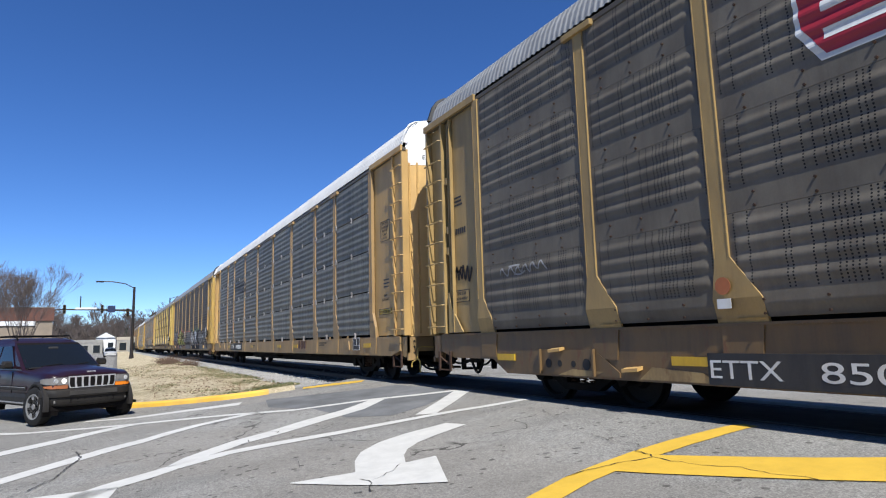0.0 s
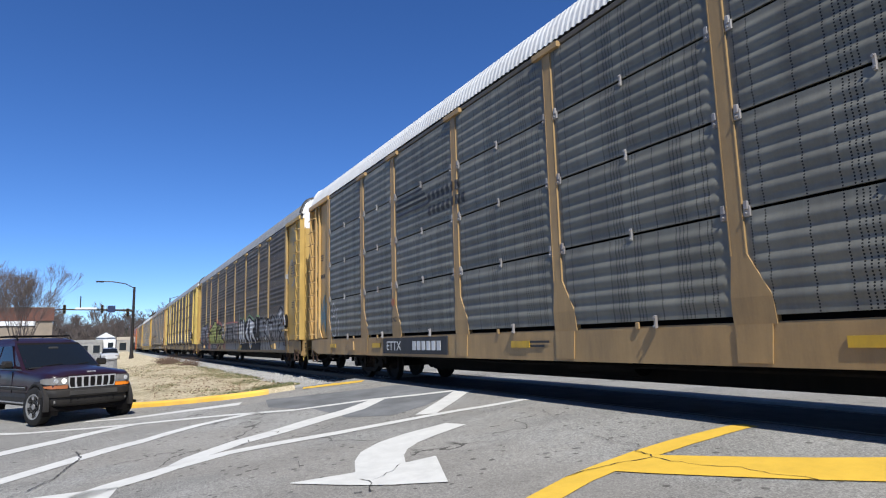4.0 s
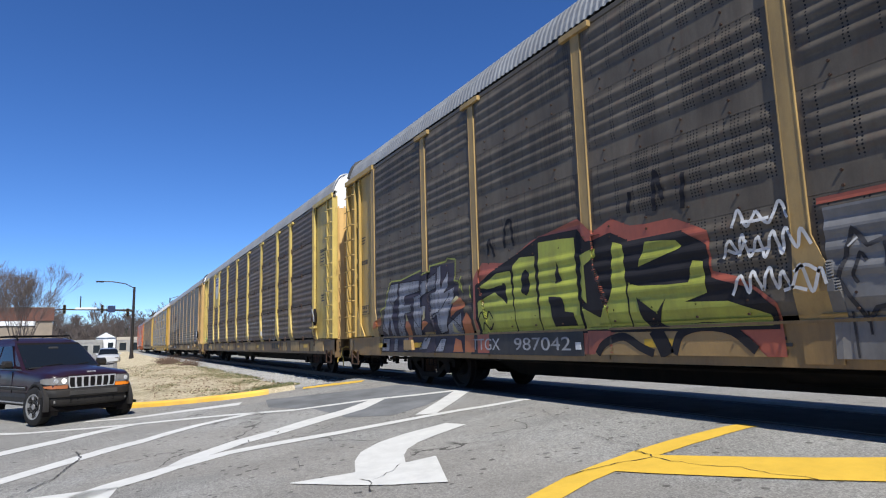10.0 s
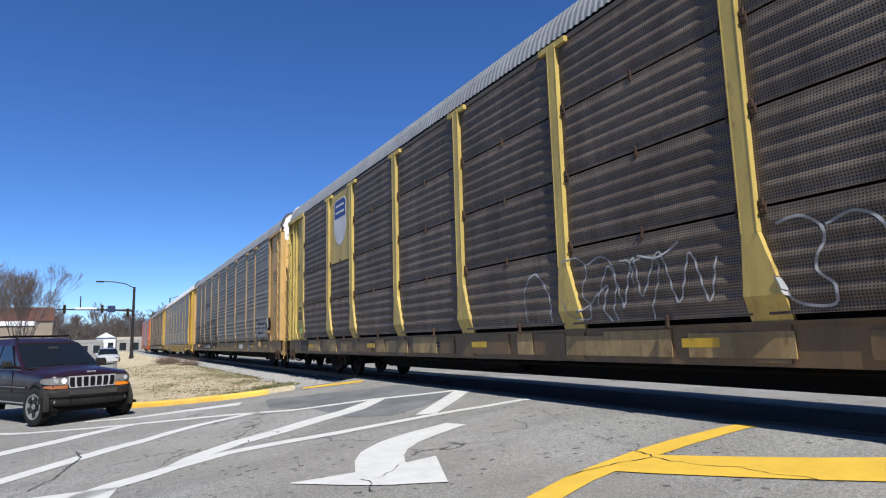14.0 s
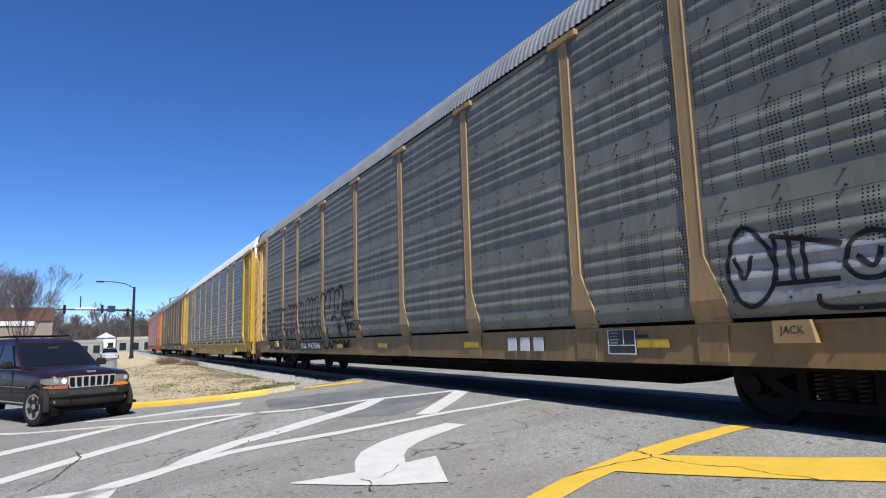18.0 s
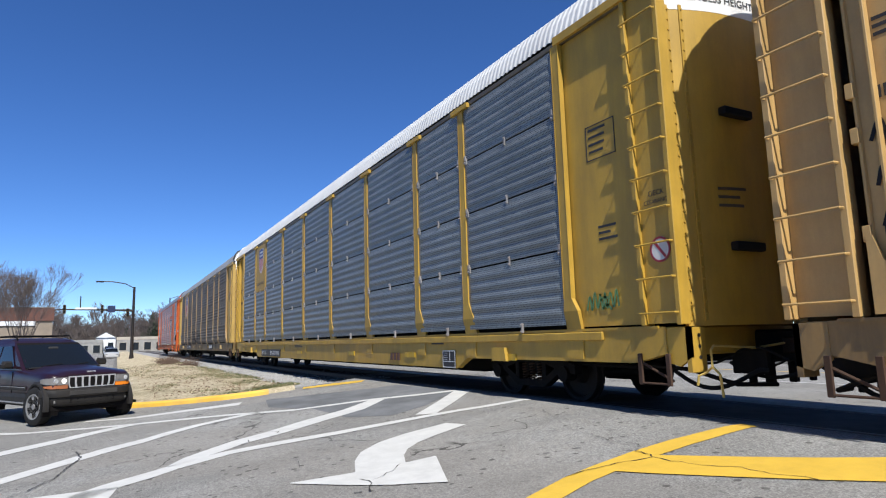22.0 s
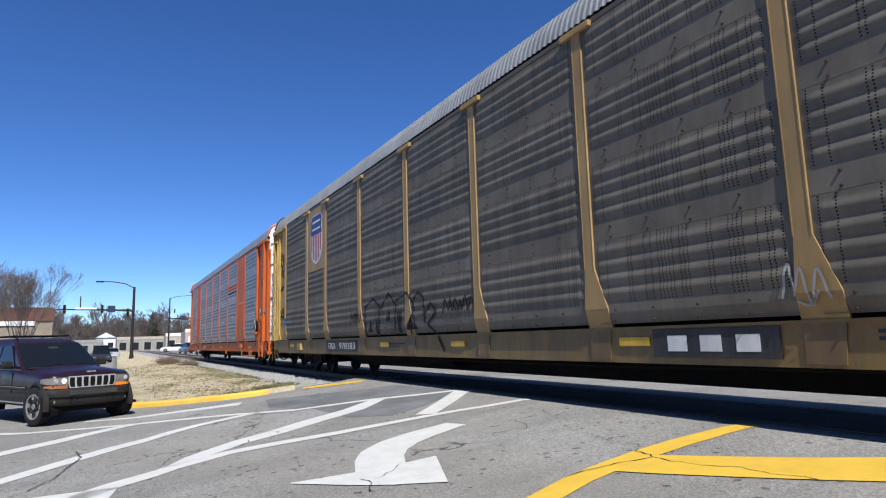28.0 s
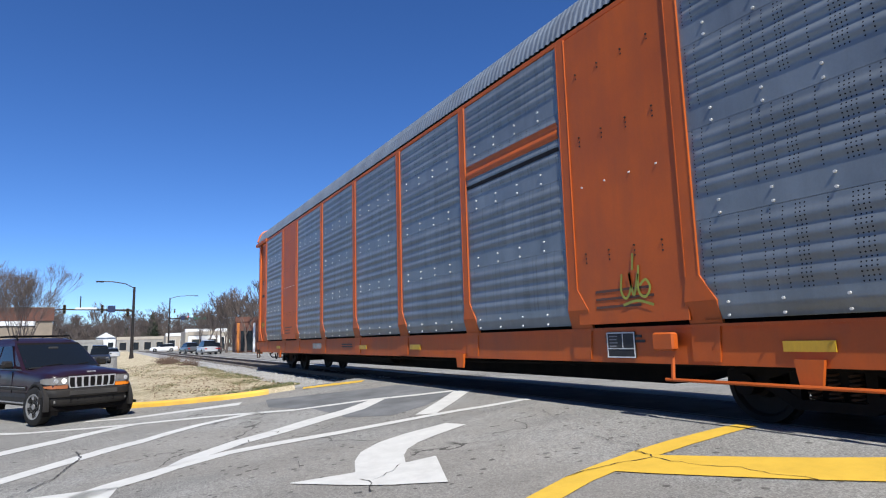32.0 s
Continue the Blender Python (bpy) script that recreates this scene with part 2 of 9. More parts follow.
def stripe(pts, width, material, name="road_marking", label="worn white painted road line", lift=0.006):
    """A painted line along pts (plan), draped on the road; width may be one number or one for each point."""
    g = G()
    pts = [Vector((*q, 0)) for q in pts]
    ws = width if isinstance(width, (list, tuple)) else [width] * len(pts)
    fine = []
    for i in range(len(pts) - 1):
        k = max(1, int((pts[i + 1] - pts[i]).length / 0.1))
        fine += [(pts[i].lerp(pts[i + 1], j / k), ws[i] + (ws[i + 1] - ws[i]) * j / k) for j in range(k)]
    fine.append((pts[-1], ws[-1]))
    rows = []
    for i, (q, w) in enumerate(fine):
        d = (fine[min(i + 1, len(fine) - 1)][0] - fine[max(i - 1, 0)][0]).normalized()
        s = Vector((-d.y, d.x, 0)) * w / 2
        rows.append([(q.x + s.x * u, q.y + s.y * u, gz(q.y + s.y * u) + lift) for u in (-1, -0.75, -0.5, -0.25, 0, 0.25, 0.5, 0.75, 1)])
    g.grid(rows)
    return tagged(part(name, g, material, None, label), category="road marking", kind="structure")


stripe([(-14.4, -2.6), (-13.93, -1.68), (-13.66, -1.3), (-13.3, -0.3), (-13.1, 0.55), (-12.18, 1.95), (-11.26, 2.97), (-10.85, 4.32), (-9.96, 5.74)], [0.26, 0.26, 0.2, 0.2, 0.2, 0.19, 0.19, 0.19, 0.19], WHITE_LINE)
stripe([(-10.6, -2.0), (-11.24, -1.34), (-11.91, -0.68), (-12.48, -0.22), (-13.08, 0.4)], [0.36, 0.36, 0.36, 0.3, 0.24], WHITE_LINE)
stripe([(-8.1, -1.65), (-8.85, -1.03), (-9.84, -0.29), (-10.35, 0.11), (-11.11, 0.91), (-11.45, 1.38), (-11.73, 2.17), (-11.76, 2.47)], [0.28, 0.28, 0.3, 0.3, 0.28, 0.26, 0.22, 0.18], WHITE_LINE)
stripe([(-6.9, -0.6), (-7.22, -0.26), (-7.62, 0.1), (-8.06, 0.68), (-8.33, 1.35), (-8.32, 1.9), (-8.21, 2.78), (-8.17, 3.59), (-8.1, 4.47), (-7.95, 5.16), (-7.83, 5.68)], [0.3, 0.3, 0.3, 0.29, 0.26, 0.26, 0.24, 0.2, 0.18, 0.17, 0.16], WHITE_LINE)
stripe([(-8.18, 0.67), (-8.46, 0.98), (-8.97, 1.63), (-9.19, 2.14), (-9.63, 2.85), (-10.05, 3.66), (-10.72, 4.36)], [0.06, 0.3, 0.38, 0.4, 0.44, 0.42, 0.3], WHITE_LINE)
stripe([(-14.55, -0.37), (-14.3, 0.48), (-14.05, 1.47), (-13.72, 2.48)], [0.16, 0.26, 0.36, 0.48], WHITE_LINE)
stripe([(-8.3, 4.13), (-8.96, 4.79), (-9.92, 5.72)], [0.32, 0.33, 0.34], WHITE_LINE, label="broad worn white painted diagonal bar")
stripe([(-7.25, 0.1), (-7.35, -0.45), (-7.4, -1.0)], [0.48, 0.5, 0.5], WHITE_LINE, label="white painted stop bar")
# painted turn arrow: curved shaft and broad head
stripe([(-7.2, 4.02), (-7.01, 3.4), (-6.84, 3.03), (-6.57, 2.74), (-6.28, 2.57), (-5.88, 2.42), (-5.6, 2.32)], [0.36, 0.5, 0.54, 0.54, 0.52, 0.5, 0.5], WHITE_LINE, "turn_arrow", "white painted turn arrow shaft on asphalt")
stripe([(-6.08, 1.57), (-5.72, 2.08), (-5.51, 2.42), (-5.35, 2.82)], [0.02, 0.45, 0.72, 1.03], WHITE_LINE, "turn_arrow", "white painted turn arrow head on asphalt", 0.0095)
# yellow hatch
stripe([(-3.55, 2.2), (-3.9, 2.9), (-4.08, 3.41), (-4.15, 3.77), (-4.22, 4.3), (-4.25, 4.83), (-4.22, 5.28), (-4.16, 5.74)], [0.27, 0.26, 0.26, 0.27, 0.28, 0.27, 0.24, 0.2], YELLOW_LINE, label="yellow painted line of a hatched island")
stripe([(-4.16, 3.94), (-3.92, 4.09), (-3.38, 4.41), (-2.89, 4.72), (-2.4, 5.06), (-1.6, 5.6)], [0.5, 0.56, 0.58, 0.6, 0.62, 0.62], YELLOW_LINE, label="broad yellow painted bar of a hatched island", lift=0.0095)


def patch(outline, material, name="asphalt_patch", lift=0.0032):
    """A newer or older field of asphalt laid in the road, draped strip by strip."""
    g = G()
    r = random.Random(len(outline))
    lo, hi = min(q[1] for q in outline), max(q[1] for q in outline)
    n = max(2, int((hi - lo) / 0.06))
    for i in range(n):
        row = []
        for y in (lo + (hi - lo) * i / n, lo + (hi - lo) * (i + 1) / n):
            ym = min(hi - 1e-4, max(lo + 1e-4, y))
            cut = [p[0] + (q[0] - p[0]) * (ym - p[1]) / (q[1] - p[1]) for p, q in zip(outline, outline[1:] + outline[:1]) if (p[1] <= ym < q[1]) or (q[1] <= ym < p[1])]
            a, b = min(cut), max(cut)
            row.append([(a + (b - a) * u, y, gz(y) + lift) for u in (0, 0.25, 0.5, 0.75, 1)])
        g.grid(row)
    return tagged(part(name, g, material, None, "darker patch of newer asphalt in the road"), category="road patch", kind="structure")


DARK_ASPHALT = surface("newer_dark_asphalt", (0.165, 0.168, 0.172), 0.9, 0, 70, 0.35, (0.09, 0.09, 0.09), 0.35, streak=False, bump=0.35, gloss=0.1)
TAR = surface("worn_tar_stain", (0.13, 0.127, 0.122), 0.85, 0, 60, 0.35, (0.2, 0.195, 0.185), 0.6, streak=False, bump=0.25, gloss=0.15)
patch([(-13.7, 3.0), (-12.9, 4.4), (-12.4, 5.5), (-10.0, 5.62), (-9.1, 4.55), (-8.75, 3.8), (-9.4, 3.25), (-10.1, 3.9), (-11.3, 3.1), (-12.3, 2.75)], DARK_ASPHALT)

CRACK = surface("tarred_crack", (0.03, 0.028, 0.026), 0.8, 0, 30, 0.3, dirty=0)


def crack(pts, seed, width=0.016):
    """A ragged open crack across road and paint."""
    r = random.Random(seed)
    line = []
    for a, b in zip(pts[:-1], pts[1:]):
        k = max(2, int(math.hypot(b[0] - a[0], b[1] - a[1]) / 0.07))
        line += [(a[0] + (b[0] - a[0]) * j / k + r.uniform(-0.02, 0.02), a[1] + (b[1] - a[1]) * j / k + r.uniform(-0.02, 0.02)) for j in range(k)]
    g = G()
    rows = []
    for i, (x, y) in enumerate(line):
        w = 0.6 * width * r.uniform(0.3, 1.3) * (0.4 if i in (0, len(line) - 1) else 1)
        d = Vector((line[min(i + 1, len(line) - 1)][0] - line[max(i - 1, 0)][0], line[min(i + 1, len(line) - 1)][1] - line[max(i - 1, 0)][1])).normalized()
        rows.append([(x - d.y * w * u, y + d.x * w * u, gz(y) + 0.013) for u in (-0.5, 0.5)])
    g.grid(rows)
    return tagged(part("road_crack", g, CRACK, None, "dark ragged crack in the road surface"), category="crack", kind="structure")


crack([(-10.45, -0.36), (-10.2, -0.3), (-9.7, -0.28), (-9.1, -0.4), (-8.5, -0.5), (-8.0, -0.7), (-7.6, -0.95)], 1, 0.03)
crack([(-4.36, 4.34), (-4.28, 4.3), (-4.14, 4.29), (-4.06, 4.24), (-4.14, 4.0), (-4.2, 3.6), (-4.2, 3.3)], 2, 0.02)
crack([(-4.06, 4.24), (-3.86, 4.24), (-3.6, 4.28), (-3.32, 4.4), (-3.05, 4.4), (-2.85, 4.45), (-2.6, 4.4)], 3, 0.018)
crack([(-5.62, 2.12), (-5.49, 2.15), (-5.25, 2.06), (-5.02, 2.03)], 4, 0.022)
crack([(-5.49, 2.15), (-5.6, 2.37), (-5.7, 2.5), (-5.92, 2.67)], 5, 0.012)
crack([(-9.35, 2.05), (-9.2, 2.2), (-8.98, 2.1)], 6, 0.03)
crack([(-8.95, 1.75), (-8.8, 1.72), (-8.55, 1.5)], 7, 0.03)
crack([(-5.3, 4.6), (-4.8, 4.45), (-4.5, 4.5), (-4.3, 4.4)], 8, 0.012)
crack([(-6.9, 5.2), (-6.2, 4.9), (-5.6, 5.0), (-5.0, 4.7), (-4.5, 4.8)], 9, 0.01)
crack([(-11.2, 1.5), (-11.35, 1.75), (-11.3, 1.9)], 10, 0.03)
crack([(-3.7, 3.0), (-3.2, 3.25), (-2.9, 3.2), (-2.5, 3.5)], 11, 0.01)
crack([(-5.9, 3.1), (-5.6, 3.5), (-5.2, 3.8), (-4.9, 4.2)], 12, 0.01)
crack([(-7.6, 1.6), (-7.1, 1.9), (-6.6, 1.8), (-6.2, 2.0)], 13, 0.01)
# scattered flat scuffs where the top coat has gone
rs = random.Random(31)
for k in range(30):
    x, y = -rs.uniform(4.2, 9.8), rs.uniform(0.0, 5.2)
    if noise.noise((x * 0.5, y * 0.5, 2.0)) < -0.05:
        continue
    w, h, a = rs.uniform(0.02, 0.07), rs.uniform(0.01, 0.025), rs.uniform(0.6, 1.5)
    c, q = math.cos(a), math.sin(a)
    g = G().add([(x + (w * math.cos(t) * c - h * math.sin(t) * q) * f, y + w * math.cos(t) * q * f + h * math.sin(t) * c * f, gz(y + w * math.cos(t) * q * f + h * math.sin(t) * c * f) + 0.0045)
                 for t, f in [(2 * math.pi * j / 9, rs.uniform(0.6, 1.15)) for j in range(9)]], [tuple(range(9))])
    tagged(part("road_scuff", g, TAR, None, "dark worn scuff in the asphalt"), category="scuff", kind="structure")
# ---- autorack train ----
LEVER_PAINT = surface("yellow_lever_paint", (0.6, 0.42, 0.10), 0.5, 0, 30, 0.2, (0.1, 0.07, 0.04), 0.35, bump=0)
HALF = 13.75
POSTS = (-9.05, -7.1, -4.26, -1.42, 1.42, 4.26, 7.1, 9.05)
EDGES = (-11.8, *POSTS, 11.8)
LEVELS = (1.12, 2.18, 3.18, 4.15, 5.14)
FACE = -SIDE_Y


def sill_y(car):
    """The near face of a car's side sill; on most cars it stands back under the panels."""
    return FACE + SPECS[car["order"]].get("sill_in", 0.065)


def roof_z(y):
    """Height of the roof's skin over the car's middle line."""
    u = min(1.0, abs(y) / 1.60)
    return 5.94 - 0.10 * u ** 2 - 0.57 * u ** 13


def rib(z, flat):
    """How far a side panel's skin stands out at height z."""
    for k in range(4):
        lo, hi = LEVELS[k], LEVELS[k + 1]
        if lo <= z <= hi:
            u = (z - lo) / (hi - lo)
            a, b, count = (0.27, 0.95, 4) if flat else (0.09, 0.93, 5)
            if u < a or u > b:
                return 0.0
            w = (u - a) / (b - a) * count
            return 0.020 * (0.5 - 0.5 * math.cos(2 * math.pi * (w % 1.0)))
    return 0.0


def panel_mesh(length, k, flat):
    """A pressed steel panel of one bay, ribs running lengthwise, pinched flat at its ends."""
    g = G()
    lo, hi = LEVELS[k] + (0.0 if flat else 0.016), LEVELS[k + 1] - (0.004 if flat else 0.016)
    zs = [lo + (hi - lo) * i / 56 for i in range(57)]
    xs = (0.0, 0.055, 0.08, 0.14, length - 0.14, length - 0.08, length - 0.055, length)
    amp = (0.0, 0.0, 0.6, 1.0, 1.0, 0.6, 0.0, 0.0)
    tuck = 0.045 if flat and k == 0 else 0.0
    rows = [[(x, -rib(z, flat) * a + tuck * max(0.0, 1 - (z - lo) / 0.13), z - lo) for x, a in zip(xs, amp)] for z in zs]
    g.grid(rows)
    for z, d in ((0.0, 0.03), (hi - lo, 0.03)):
        g.add([(0, 0, z), (length, 0, z), (length, d, z), (0, d, z)], [(0, 1, 2, 3)])
    return g.mesh("panel", True)


PANELS = {}


def panel(length, k, flat, skin):
    key = (round(length, 2), k, flat, skin.name)
    if key not in PANELS:
        me = panel_mesh(length, k, flat)
        me.materials.append(skin)
        PANELS[key] = me
    return PANELS[key]


def post_span(w, flare, top, z):
    """Left and right edge of a side post at height z; it flares mostly forward."""
    u = max(0.0, min(1.0, (top - z) / (top - 1.32)))
    return -w - 0.25 * (flare - w) * u, w + 1.25 * (flare - w) * u


def post_mesh(flare, flare_top, width=0.17, proud=0.012, back=0.065):
    """Side post with a pressed lower flare that meets the sill."""
    g = G()
    w, top = width / 2, 5.16
    a, b = post_span(w, flare, flare_top, 1.32)
    g.prism([(-w, top), (-w, flare_top), (a, 1.32), (b, 1.32), (w, flare_top), (w, top)], "y", -proud, 0.05)
    # the foot folds back under the flare
    lo = [(a, -proud, 1.32), (b, -proud, 1.32), (b, 0.05, 1.32), (a, 0.05, 1.32)]
    g.loft([lo, [(x * 1.03, back - 0.007 if y < 0 else 0.09, 1.05) for x, y, z in lo]])
    # folded side lips
    for s in (-1, 1):
        g.box(s * w - 0.006, s * w + 0.006, -proud - 0.005, 0.06, flare_top - 0.01, top)
    return g


def wheelset_mesh():
    g = G()
    for s in (-1, 1):
        g.lathe([(0.10, s * 0.62), (0.16, s * 0.66), (0.33, s * 0.695), (0.36, s * 0.675), (0.455, s * 0.68), (0.455, s * 0.705), (0.423, s * 0.715), (0.42, s * 0.80),
                 (0.36, s * 0.805), (0.33, s * 0.75), (0.16, s * 0.73), (0.13, s * 0.84), (0.08, s * 0.86)], (0, 0, 0), 28)
        for k in range(6):
            a = k * math.pi / 3
            g.cyl((0.05 * math.cos(a), s * 0.85, 0.05 * math.sin(a)), (0.05 * math.cos(a), s * 0.885, 0.05 * math.sin(a)), 0.012, 6)
    g.cyl((0, -0.66, 0), (0, 0.66, 0), 0.085, 14)
    return g


def side_frame_mesh():
    """Cast truck side: arched top, lower tie, windows for the springs."""
    g = G()
    top = [(-1.12, 0.42), (-1.12, 0.56), (-0.82, 0.62), (-0.45, 0.72), (0.45, 0.72), (0.82, 0.62), (1.12, 0.56), (1.12, 0.42), (0.80, 0.44), (0.36, 0.58), (-0.36, 0.58), (-0.80, 0.44)]
    low = [(-0.80, 0.46), (-0.36, 0.20), (0.36, 0.20), (0.80, 0.46), (0.66, 0.50), (0.30, 0.30), (-0.30, 0.30), (-0.66, 0.50)]
    g.prism(top, "y", -0.07, 0.07)
    g.prism(low, "y", -0.07, 0.07)
    for s in (-1, 1):
        g.box(s * 0.36 - 0.05, s * 0.36 + 0.05, -0.06, 0.06, 0.25, 0.62)
        g.cyl((s * 0.89, -0.12, 0.42), (s * 0.89, 0.07, 0.42), 0.115, 14)
    return g


def spring_mesh():
    g = G()
    pts = [(0.055 * math.cos(a * 0.9), 0.055 * math.sin(a * 0.9), 0.30 + a * 0.0062) for a in range(0, 46)]
    return g.tube(pts, 0.012, 5)


WHEEL_RADIUS = 0.42
shared = {"wheelset": wheelset_mesh().mesh("wheelset", True), "side_frame": side_frame_mesh().mesh("side_frame"), "spring": spring_mesh().mesh("spring", True)}
for key, skin in (("wheelset", WHEEL_STEEL), ("side_frame", BLACK_IRON), ("spring", RUST_IRON)):
    shared[key].materials.append(skin)
ROLLING = []


def truck(car, x):
    g = G()
    g.chamfer(-0.22, 0.22, -1.0, 1.0, 0.42, 0.66, 0.03)
    g.cyl((0, 0, 0.6), (0, 0, 0.8), 0.2, 16)
    g.box(-0.95, 0.95, -0.03, 0.03, 0.5, 0.56)
    t = part("truck", g, BLACK_IRON, car, "black cast steel freight truck", at=pose(x, 0, 0))
    for s in (-1, 1):
        part("side_frame", shared["side_frame"], None, t, at=pose(0, s * 0.99, 0))
        for dx in (-0.2, 0.0, 0.2):
            part("spring", shared["spring"], None, t, at=pose(dx, s * 0.99, 0))
    for dx in (-0.89, 0.89):
        w = part("wheelset", shared["wheelset"], None, t, "worn steel wheels on an axle", at=pose(dx, 0, WHEEL_RADIUS))
        ROLLING.append(w)
    for dx in (-0.45, 0.45):
        part("brake_beam", G().tube([(dx, -0.75, 0.36), (dx * 1.1, 0, 0.40), (dx, 0.75, 0.36)], 0.035), BLACK_IRON, t)


def roof_mesh(lo, hi, step):
    g = G()
    ys = [-1.60, -1.595, -1.57, -1.52, -1.43, -1.28, -1.0, -0.5, 0, 0.5, 1.0, 1.28, 1.43, 1.52, 1.57, 1.595, 1.60]
    cols = []
    x = lo
    while x < hi:
        for u, d in ((0.0, 0.0), (0.3, 0.0), (0.5, 0.014), (0.8, 0.014)):
            cols.append((min(hi, x + u * step), d))
        x += step
    rows = []
    for y in ys:
        e = abs(y) / 1.6
        rows.append([(cx, y * (1 + d * 0.6 * e), roof_z(y) + d * (1 - 0.4 * e)) for cx, d in cols])
    return g.grid(rows)


def door_x(y):
    """How far out the bulged end doors reach, off the middle line."""
    return HALF + 0.16 - 0.30 * min(1.0, abs(y) / 1.5) ** 2.6


def end_faces(car, s, paint, white, division=4.84):
    """Bulged end doors of one end (s = +1 the leading end)."""
    half = 1.5

    def skin(y0, y1, z0, z1fn, n=8):
        g = G()
        rows = []
        for i in range(n + 1):
            y = y0 + (y1 - y0) * i / n
            top = z1fn(y)
            x = s * door_x(y)
            rows.append([(x, y, z0 + (top - z0) * j / 8) for j in range(9)])
            rows[-1].append((x - s * 0.2, y, top))
        g.grid(rows)
        return g

    def cap_top(y):
        return roof_z(y * 1.6 / half * 0.985) - 0.0

    for a, b in ((-half, -0.006), (0.006, half)):
        d = part("end_door", skin(a, b, 1.06, lambda y: min(division, cap_top(y))), paint, car, "bulged steel end door", True)
        sgn = -1 if a < 0 else 1
        for z in (1.5, 2.5, 3.5, 4.5):
            part("hinge", G().cyl((s * (HALF - 0.13), sgn * (half - 0.02), z - 0.09), (s * (HALF - 0.13), sgn * (half - 0.02), z + 0.09), 0.02, 8), paint, d)
    part("end_cap", skin(-half, half, division + 0.004, lambda y: max(division + 0.01, cap_top(y)), 24), white, car, "white painted upper end panel", True)
    # rounded nose of the roof over the doors
    nose = G()
    rows = []
    for i in range(25):
        y = -1.58 + 3.16 * i / 24
        yd = y * half / 1.6
        rows.append([(s * (HALF - 0.10), y, roof_z(y)), (s * (HALF + 0.0 - 0.10 * (abs(y) / 1.6) ** 3), y * 0.93, roof_z(y) - 0.01), (s * (door_x(yd) + 0.005), yd, cap_top(yd) + 0.005)])
    part("roof_nose", nose.grid(rows), white, car, "white rounded roof end", True)
    part("lock_rod", G().cyl((s * (HALF + 0.19), -0.12, 1.1), (s * (HALF + 0.19), -0.12, 4.7), 0.022, 8), paint, car)
    for z in (1.9, 3.5):
        part("door_catch", G().chamfer(*sorted((s * (HALF + 0.12), s * (HALF + 0.22))), -0.95, -0.45, z, z + 0.10, 0.01), BLACK_IRON, car)


